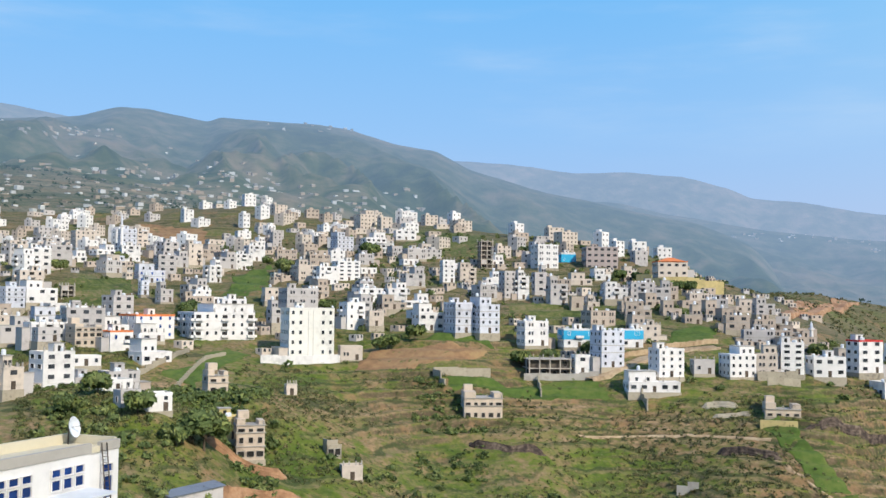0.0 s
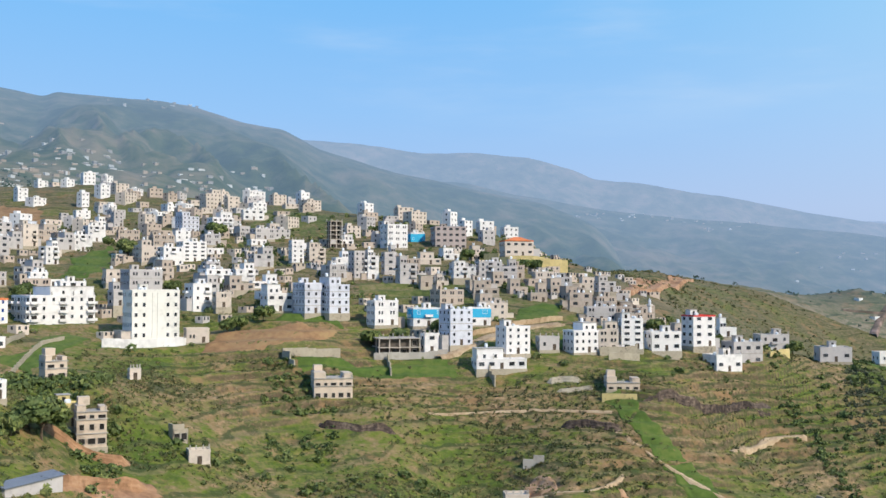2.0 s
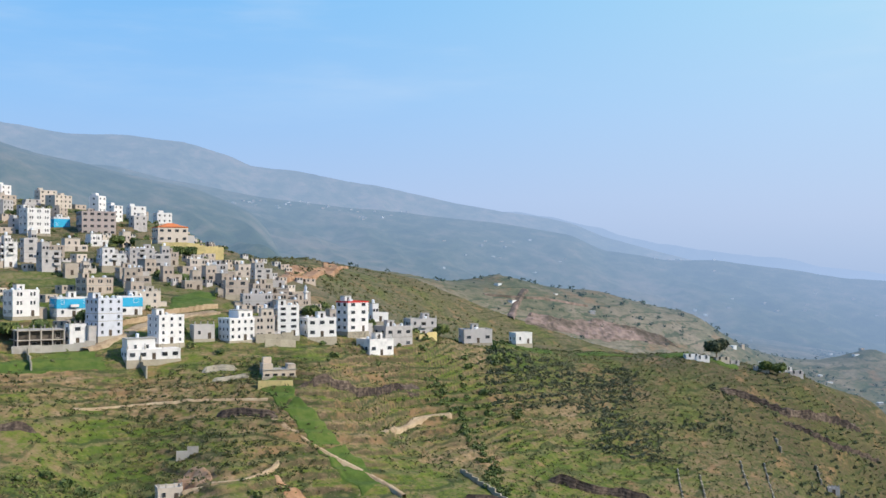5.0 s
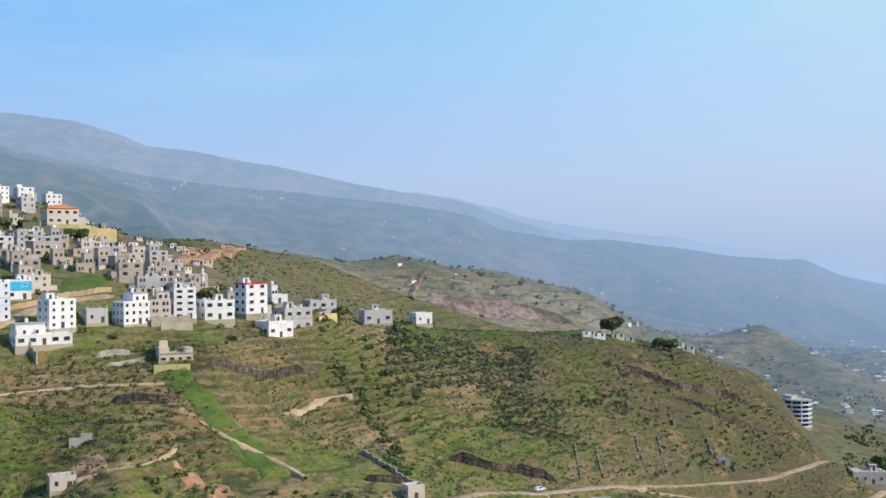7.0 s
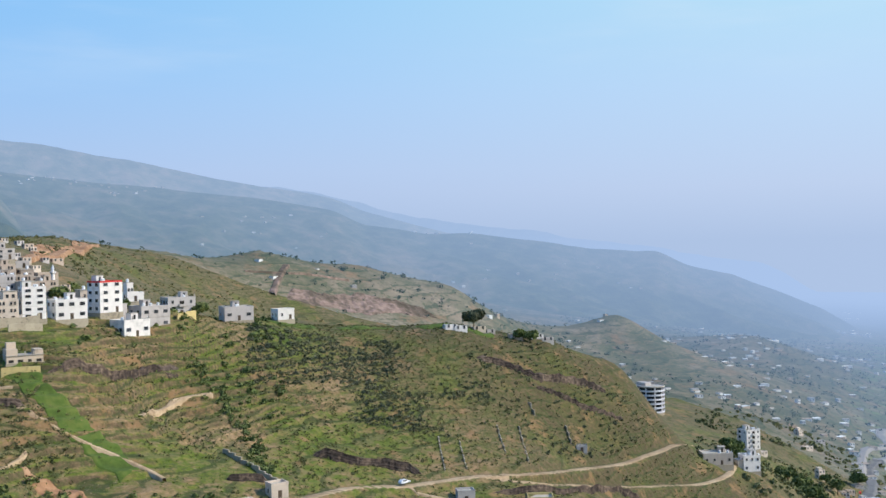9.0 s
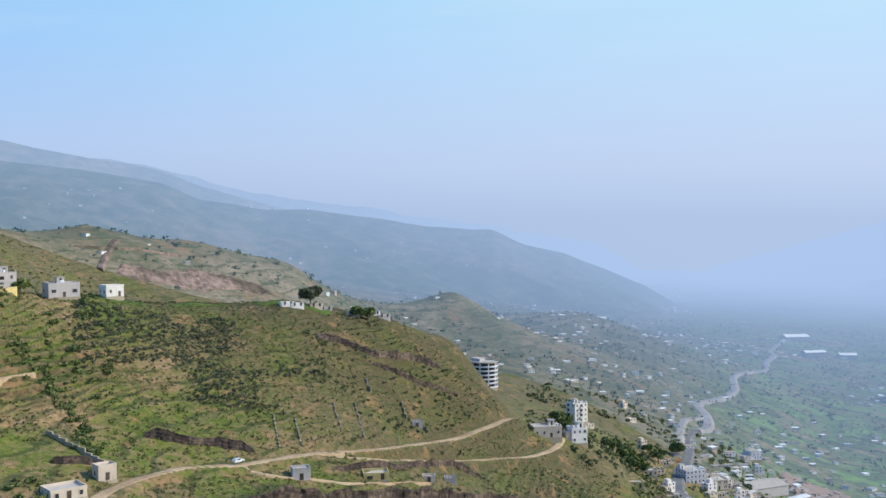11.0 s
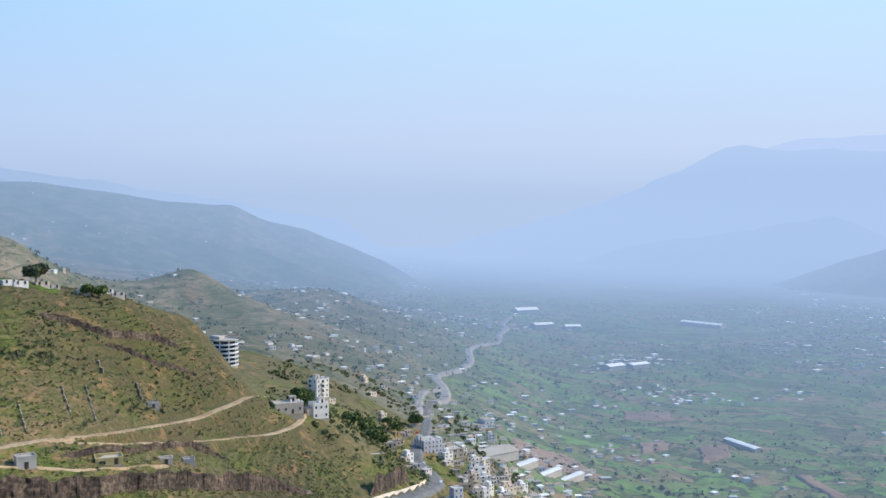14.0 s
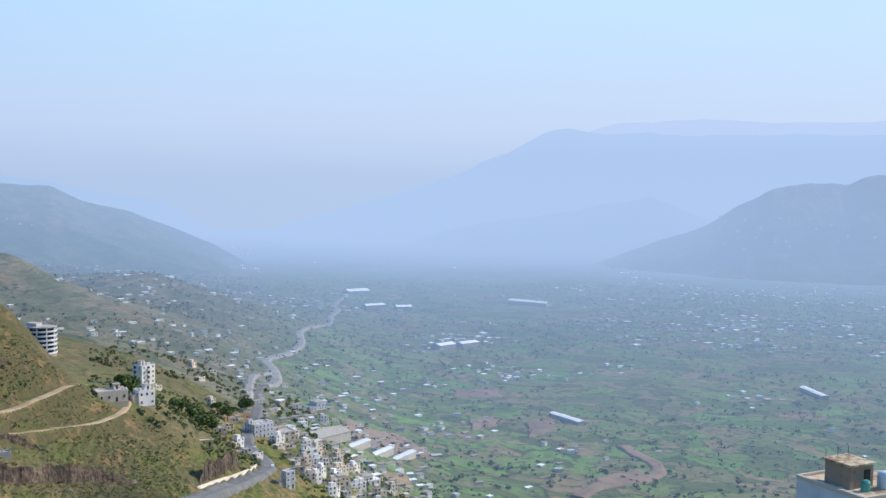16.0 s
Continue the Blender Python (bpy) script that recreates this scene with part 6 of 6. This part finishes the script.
def car(x, y, turn, paint, label):
    """A small car: body, glazed cabin, four wheels."""
    root = new("car")
    bm = bmesh.new()
    prof = [(-2.0, 0.35), (2.0, 0.35), (2.05, 0.75), (1.2, 0.9), (0.55, 1.4), (-1.3, 1.42), (-1.95, 0.95)]
    sides = [[bm.verts.new((px, sy * 0.82 * (0.86 if pz > 1 else 1), pz)) for px, pz in prof] for sy in (-1, 1)]
    for i in range(len(prof)):
        j = (i + 1) % len(prof)
        bm.faces.new((sides[0][i], sides[0][j], sides[1][j], sides[1][i]))
    bm.faces.new(sides[0][::-1])
    bm.faces.new(sides[1])
    bmesh.ops.recalc_face_normals(bm, faces=bm.faces)
    me = bpy.data.meshes.new("body")
    bm.to_mesh(me)
    bm.free()
    me.materials.append(paint)
    part("body", me, root)
    for sy in (-1, 1):
        part("side_window", boxes("side_window", [(-1.2, 0.5, sy * 0.765 - 0.02, sy * 0.765 + 0.02, 0.98, 1.32)], M_GLASS), root)
    part("windscreen", boxes("windscreen", [(-0.02, 0.02, -0.62, 0.62, 0, 0.55)], M_GLASS), root, at=pose(1.14, 0, 0.94, 0, -52, 0))
    wheel = lathe("wheel", [(0.1, -0.1), (0.31, -0.1), (0.33, -0.05), (0.33, 0.05), (0.31, 0.1), (0.1, 0.1)], M_DARK, 12)
    hub = lathe("hub", [(0.16, -0.11), (0.18, 0.0), (0.16, 0.11)], M_TANK_W, 10)
    for wx in (-1.25, 1.25):
        for wy in (-0.78, 0.78):
            w = part("wheel", wheel, root, at=pose(wx, wy, 0.33, 90, 0, 0))
            part("hub", hub, w, at=pose(0, 0, 0))
    root.matrix_basis = pose(x, y, height(x, y) + 0.75, 0, 0, turn)
    return tagged(root, label, "car", "cars on the roads")


car(505, 264, 28, M_TANK_W, "white car on the asphalt road")
car(206, 270.5, 5, M_TANK_W, "white car on the dirt track")
car(560, 305, 45, M_TANK_W, "white car on the asphalt road")
car(640, 354, 30, M_RED, "red car on the asphalt road")

# ---- plants ----
def clumps(name, x, y, z, size, leaves, mat, seed, flat=0.75):
    """Many shrubs in one mesh: each a loose tuft of small leaf faces round a centre, thicker at the outside."""
    rng = np.random.RandomState(seed)
    n = len(x)
    c = np.repeat(np.stack([x, y, z + size * flat * 0.45], -1), leaves, 0)
    s = np.repeat(size, leaves)[:, None]
    d = rng.normal(size=(n * leaves, 3))
    d /= np.linalg.norm(d, axis=1)[:, None]
    lump = 0.75 + 0.5 * rng.rand(n * leaves, 1) ** 0.6
    at = c + d * s * lump * np.array([0.55, 0.55, 0.5 * flat])
    a = rng.normal(size=(n * leaves, 3))
    a /= np.linalg.norm(a, axis=1)[:, None]
    b = np.cross(a, d + 0.3 * rng.normal(size=d.shape))
    b /= np.linalg.norm(b, axis=1)[:, None] + 1e-9
    k = s * (0.20 + 0.16 * rng.rand(n * leaves, 1))
    verts = np.stack([at - a * k - b * k * 0.5, at + a * k - b * k * 0.4, at + b * k * 0.9], 1).reshape(-1, 3)
    me = bpy.data.meshes.new(name)
    m = n * leaves
    me.vertices.add(3 * m)
    me.vertices.foreach_set("co", verts.ravel())
    me.loops.add(3 * m)
    me.loops.foreach_set("vertex_index", np.arange(3 * m, dtype=np.int32))
    me.polygons.add(m)
    me.polygons.foreach_set("loop_start", np.arange(0, 3 * m, 3, dtype=np.int32))
    me.polygons.foreach_set("loop_total", np.full(m, 3, np.int32))
    me.update(calc_edges=True)
    me.materials.append(mat)
    return new(name, me)


def sown(count, b0, b1, r0, r1, seed, grain=40.0, level=0.0, clear=1.0):
    """Plan places for plants, gathered in drifts and kept off houses and tracks."""
    rng = np.random.RandomState(seed)
    b = np.radians(rng.uniform(b1, b0, count * 3))
    r = np.sqrt(rng.uniform(r0 * r0, r1 * r1, count * 3))
    x, y = -np.sin(b) * r, np.cos(b) * r
    keep = fbm(x, y, grain, 3, seed) + 0.35 * rng.rand(len(x)) > level
    for tx, ty, tr in TAKEN:
        keep &= (x - tx) ** 2 + (y - ty) ** 2 > (0.75 * tr + clear) ** 2
    return x[keep][:count], y[keep][:count], rng


for pts in ([(140, 246), (169, 264), (189, 271), (205, 270), (242, 274), (269, 275), (292, 281), (315, 287), (354, 299), (384, 308), (420, 324)],
            [(261, 268), (293, 271), (320, 277), (346, 283), (381, 288), (415, 298), (438, 309)], MAIN_ROAD):
    for (ax, ay), (bx, by) in zip(pts, pts[1:]):
        steps = max(1, int(math.hypot(bx - ax, by - ay) / 4))
        keep_clear([(ax + (bx - ax) * i / steps, ay + (by - ay) * i / steps) for i in range(steps)], 4.0)


def scrub(name, count, b0, b1, r0, r1, lo, hi, leaves, mat, label, seed, grain=40.0, level=0.05, category="shrubs"):
    x, y, rng = sown(count, b0, b1, r0, r1, seed, grain, level)
    size = lo + (hi - lo) * rng.rand(len(x)) ** 2.2
    return tagged(clumps(name, x, y, heights(x, y), size, leaves, mat, seed), label, category, kind="stuff")


scrub("scrub", 13000, 22, -20, 225, 372, 0.3, 1.25, 15, M_LEAF, "low dark green scrub over the hillside", 61)
scrub("scrub", 17000, -20, -58, 240, 520, 0.3, 1.1, 14, M_LEAF, "low dark green scrub over the spur", 62)
scrub("dry_grass", 15000, 22, -60, 225, 500, 0.3, 0.75, 8, M_GRASS, "tufts of yellow green grass on the slopes", 63, 25.0, -0.1, "grass")
scrub("bushes", 2100, -29, -42, 390, 460, 0.5, 1.6, 22, M_LEAF3, "dark green bushes and small trees on the spur", 64, 24.0, 0.14)
scrub("bushes", 500, -41, -50, 415, 505, 0.5, 1.5, 26, M_LEAF3, "dark bushes along the rock band", 65, 20.0, 0.05)
x, y = [], []
row_rng = random.Random(97)
for (ax, ay), (bx, by) in (((177, 361), (179, 341)), ((179, 341), (172, 308)), ((172, 308), (160, 278))):
    for i in range(46):
        f = row_rng.random()
        x.append(ax + (bx - ax) * f + row_rng.gauss(0, 1.6))
        y.append(ay + (by - ay) * f + row_rng.gauss(0, 1.6))
x, y = np.array(x), np.array(y)
tagged(clumps("bushes", x, y, heights(x, y), np.full(len(x), 1.5), 36, M_LEAF2, 98), "line of green bushes down a gully", "shrubs", kind="stuff")
scrub("bushes", 260, 1.5, -2.5, 300, 362, 0.6, 2.0, 40, M_LEAF2, "dark green bushes in the gully", 66, 18.0, -0.1)
scrub("bushes", 620, 21, 9, 215, 330, 0.8, 2.8, 50, M_LEAF2, "dense green trees and bushes in the ravine", 67, 30.0, -0.1)
scrub("bushes", 260, 10, -28, 235, 300, 1.0, 2.6, 45, M_LEAF2, "dark bushes low on the slope", 68, 30.0, 0.1)
scrub("bushes", 900, 24, -16, 372, 720, 1.0, 3.2, 34, M_LEAF2, "garden trees and bushes between the houses", 69, 45.0, 0.0)
scrub("bushes", 260, -20, -31, 372, 520, 1.0, 3.0, 45, M_LEAF2, "garden bushes behind the last houses", 70, 30.0, 0.05)
scrub("bushes", 260, -56.5, -62.5, 560, 740, 1.0, 2.8, 30, M_LEAF4, "dense dark trees below the roadside houses", 77, 50.0, -0.05)
scrub("bushes", 900, -53, -70, 520, 930, 1.0, 3.6, 40, M_LEAF4, "green trees and bushes round the road settlement", 71, 60.0, 0.05)
scrub("bushes", 400, -70, -98, 520, 690, 1.0, 3.4, 30, M_LEAF4, "hedges and trees among the near fields", 72, 60.0, 0.05)
scrub("hedge", 900, -66, -98, 690, 945, 1.2, 3.8, 24, M_FARLEAF, "green hedges and trees between the valley plots", 76, 60.0, 0.05, "hedge")
scrub("scrub", 2200, -16, -45, 560, 935, 0.8, 2.6, 16, M_LEAF, "scrub on the hill behind", 73, 60.0, 0.0)
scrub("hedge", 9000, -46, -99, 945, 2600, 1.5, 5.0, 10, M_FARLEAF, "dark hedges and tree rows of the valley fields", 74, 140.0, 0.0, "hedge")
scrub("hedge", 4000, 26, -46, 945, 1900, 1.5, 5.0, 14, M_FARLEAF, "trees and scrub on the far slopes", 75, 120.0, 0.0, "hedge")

TREE_RNG = random.Random(83)


def tree_proto(tall, spread, seed, leaves=900, leaf=M_LEAF2):
    """A tree: a tapered forked trunk and a crown of many small leaf faces in uneven lobes."""
    root = new("tree")
    bm = bmesh.new()
    rng = random.Random(seed)

    def limb(a, b, ra, rb):
        d = (b - a).normalized()
        s = d.orthogonal().normalized()
        t = d.cross(s)
        one = [bm.verts.new(a + (s * math.cos(q) + t * math.sin(q)) * ra) for q in (0, 1.26, 2.51, 3.77, 5.03)]
        two = [bm.verts.new(b + (s * math.cos(q) + t * math.sin(q)) * rb) for q in (0, 1.26, 2.51, 3.77, 5.03)]
        for i in range(5):
            bm.faces.new((one[i], one[(i + 1) % 5], two[(i + 1) % 5], two[i]))
        bm.faces.new(two)
    fork = Vector((0, 0, tall * 0.35))
    limb(Vector((0, 0, -0.6)), fork, tall * 0.045, tall * 0.03)
    lobes = []
    for i in range(7):
        q = i * 0.9 + rng.random()
        tip = Vector((math.cos(q) * spread * 0.55 * rng.uniform(0.5, 1), math.sin(q) * spread * 0.55 * rng.uniform(0.5, 1), tall * rng.uniform(0.55, 0.85)))
        limb(fork - Vector((0, 0, 0.1)), tip, tall * 0.02, tall * 0.006)
        lobes.append(tip)
    me = bpy.data.meshes.new("trunk")
    bm.to_mesh(me)
    bm.free()
    me.materials.append(M_BARK)
    part("trunk", me, root)
    gx, gy, gz, gs = zip(*[(t.x, t.y, t.z - spread * 0.12, spread * rng.uniform(0.5, 0.8)) for t in lobes])
    crown = clumps("crown", np.array(gx), np.array(gy), np.array(gz), np.array(gs), leaves // 7, leaf, seed, 0.8)
    crown.parent = root
    return root


TREES = [tree_proto(8.6, 7.0, 1, 1500), tree_proto(5.0, 4.5, 2), tree_proto(9.0, 5.0, 3), tree_proto(4.0, 4.0, 4), tree_proto(8.4, 5.8, 6, 2200, M_LEAF3)]
used = set()


def tree(kind, x, y, label):
    m = pose(x, y, height(x, y), 0, 0, TREE_RNG.uniform(0, 360))
    if kind in used:
        ob = copy_thing(TREES[kind], m)
    else:
        ob = TREES[kind]
        ob.matrix_basis = m
        used.add(kind)
    return tagged(ob, label, "tree", "single trees")


tree(4, 326, 372, "dark round-crowned tree standing alone on the ridge")
for px, py in ((345, 361), (349, 358)):
    tree(3, px, py, "small dark tree beside the ridge houses")
for b, r in ((3.4, 400), (2.9, 404), (1.5, 408), (-1, 430), (-7.9, 404), (-8.6, 408), (-5.9, 398), (-4.2, 392), (13.5, 440), (11, 450), (6.2, 470), (-12.5, 540), (-13.2, 545), (-9.5, 560), (-10.5, 562),
             (18, 280), (16, 262), (14, 255), (19.5, 265), (12.6, 262), (-22.5, 430), (-26.5, 452), (-19.5, 430), (8.5, 560), (9.5, 600), (4.0, 620), (-3.0, 600), (15, 560), (17, 600), (20, 520)):
    x, y = polar(b, r)
    tree(TREE_RNG.choice((0, 1, 1, 3)), x, y, "green broad-leaved garden tree among the houses")
for b, r in ((-54.6, 585), (-54.9, 600), (-55.2, 592), (-57.6, 620), (-58.2, 630), (-58.7, 618), (-57.2, 640), (-59.2, 640), (-60.0, 700), (-59.4, 720), (-61, 760)):
    x, y = polar(b, r)
    tree(TREE_RNG.choice((0, 1, 2)), x, y, "tall dark tree beside the roadside houses")

# ---- the white and blue building close by ----
def near_building():
    root = new("building")
    # origin at the roof's outer corner; x runs back along the front wall, y into the roof
    ln, dp = 24.0, 4.2
    part("wall", boxes("wall", [(-ln, 0, 0.0, dp, -16, -1.0)], M_WALL["white"]), root, "white plastered wall")
    part("coping", boxes("coping", [(-ln, -2.9, -0.06, 0.22, -1.0, -0.35), (-2.0, 0.06, -0.06, 0.22, -1.0, -0.35)], M_CONCRETE), root, "grey coping band")
    part("parapet", boxes("parapet", [(-0.22, 0.05, 0.22, dp, -1.0, -0.25), (-ln, 0.05, dp - 0.22, dp + 0.05, -1.0, -0.2)], M_YELLOWCREAM), root)
    part("roof", boxes("roof", [(-ln + 0.1, -0.23, 0.23, dp - 0.23, -1.0, -0.85)], M_YELLOWCREAM), root, "cream painted roof deck")
    part("roof_hatch", boxes("roof_hatch", [(-2.9, -2.0, 0.0, 0.25, -1.1, -0.62)], M_YELLOWCREAM), root)
    for gx in (-6.3, -11.1, -16.5):
        for i in range(3):
            for z, hgt in ((-2.05, 0.45), (-2.9, 0.62)):
                part("window", NEARWIN, root, at=pose(gx + i * 1.1, 0, z) @ Matrix.Diagonal((0.85, 1, hgt, 1)))
    for j in range(2):
        part("window", NEARWIN, root, at=pose(-1.25, 0, -2.4 - j * 1.75) @ Matrix.Diagonal((1.0, 1, 0.5 if j == 0 else 1.45, 1)))
    part("canopy", boxes("canopy", [(-6.9, -3.0, -2.4, -0.05, -3.3, -3.18)], M_TANK_W), root, "pale corrugated canopy sheet", at=pose(0, 0, 0, 3, 0, 0))
    part("pipe", lathe("pipe", [(0.12, -1), (0.12, 1.6), (0.15, 1.62), (0.15, 1.75)], M_TANK_W, 10), root, "white vent pipe", at=pose(-12.0, dp - 1.2, 0))
    dish = part("satellite_dish", lathe("satellite_dish", [(0.05, 0), (0.35, 0.05), (0.65, 0.16), (0.9, 0.34), (0.92, 0.36), (0.86, 0.36), (0.6, 0.2), (0.05, 0.06)], M_TANK_W, 20), root, "large white satellite dish", at=pose(-0.9, dp - 0.9, 0.3, 78, 0, 10) @ Matrix.Diagonal((0.8, 0.8, 0.8, 1)))
    part("feed_arm", boxes("feed_arm", [(-0.02, 0.02, -0.02, 0.02, 0.1, 0.85), (-0.06, 0.06, -0.06, 0.06, 0.85, 1.0)], M_METAL), dish)
    part("dish_stand", lathe("dish_stand", [(0.06, -1.0), (0.05, 0.5)], M_METAL, 8), root, at=pose(-0.9, dp - 0.7, -0.2))
    return root


M_YELLOWCREAM = plaster("cream_roof_paint", (0.66, 0.58, 0.42), 0.8)
NEARWIN = window_mesh(M_WALL["white"], M_BLUEGLASS, 0.95, 1.0)
near = near_building()
near.matrix_basis = pose(*polar(16.9, 76), EYE - 0.1244 * 76 + 0.35, 0, 0, 70)
tagged(near, "white building with blue glazed windows, cream roof and satellite dish", "building")


M_HUT = plaster("dark_stone", (0.34, 0.26, 0.19), 0.5, 1.5)
M_STAINED = material("stained_roof_slab", [(0.0, (0.16, 0.10, 0.065)), (0.4, (0.36, 0.25, 0.16)), (0.7, (0.56, 0.43, 0.29)), (1.0, (0.66, 0.56, 0.42))], 1.6, 6, 0.9, bump=0.05)


def ladder():
    """A steel ladder of two rails and thirteen rungs."""
    root = new("ladder")
    for x in (-0.27, 0.27):
        part("rail", boxes("rail", [(x - 0.03, x + 0.03, -0.03, 0.03, 0, 5.6)], M_METAL), root)
    rung = boxes("rung", [(-0.24, 0.24, -0.02, 0.02, 0, 0.04)], M_METAL)
    for i in range(13):
        part("rung", rung, root, at=pose(0, 0, 0.25 + i * 0.4))
    return root


climb = ladder()
climb.matrix_basis = near.matrix_basis @ pose(-2.3, -1.2, -5.9, -11, 6, 0)
tagged(climb, "dark steel ladder leaning against the white wall", "ladder")


def roof_house():
    """The top of a dark-walled house below the viewpoint, with stair hut, tanks and arched window."""
    root = new("house")
    part("wall", boxes("wall", [(-3.2, 6.5, -5.2, 4.3, -14, -0.9)], M_WALL["blue"]), root, "pale grey plastered wall")
    part("parapet", boxes("parapet", [(-3.3, 6.6, -5.3, -5.0, -0.9, -0.45), (-3.3, -3.0, -5.0, 4.3, -0.9, -0.45), (-3.0, 6.6, 4.0, 4.3, -0.9, -0.45)], M_WALL["cream"]), root)
    part("roof", boxes("roof", [(-2.99, 6.5, -4.99, 3.99, -0.9, -0.75)], M_STAINED), root)
    part("stair_hut", boxes("stair_hut", [(-1.7, 1.7, -1.9, 1.7, -0.75, 1.75)], M_HUT), root, "rough dark brown stone stair hut")
    part("hut_roof", boxes("hut_roof", [(-1.95, 1.95, -2.15, 1.95, 1.75, 1.95)], M_STAINED), root, "rust-stained cream slab roof")
    part("door", boxes("door", [(0.3, 1.2, -1.96, -1.895, -0.74, 1.2)], M_DARK), root)
    part("window", window_mesh(M_TANK_W, M_GLASS, 1.2, 1.3), root, at=pose(-3.2, -1.2, -3.2, 0, 0, -90))
    for x in (-1.7, 0.1, 1.7):
        part("column", lathe("column", [(0.03, 0), (0.03, 1.0)], M_METAL, 6), root, at=pose(x, 1.6, 1.95))
    part("water_tank", TANK, root, "white water tank", at=pose(2.3, -2.9, -0.75) @ Matrix.Diagonal((1.25, 1.25, 1.3, 1)))
    part("water_tank", lathe("water_tank", [(0.5, 0), (0.55, 0.1), (0.55, 0.95), (0.4, 1.15), (0.15, 1.25)], M_TANK_G, 14), root, "green water tank", at=pose(-0.5, -2.9, -0.75) @ Matrix.Diagonal((0.85, 0.85, 1, 1)))
    return root


low = roof_house()
low.matrix_basis = pose(*polar(-93.1, 122), EYE - 0.2605 * 121.5 - 0.5, 0, 0, -93.1 + 48)
tagged(low, "grey house with brown stone stair hut and roof tanks", "house")
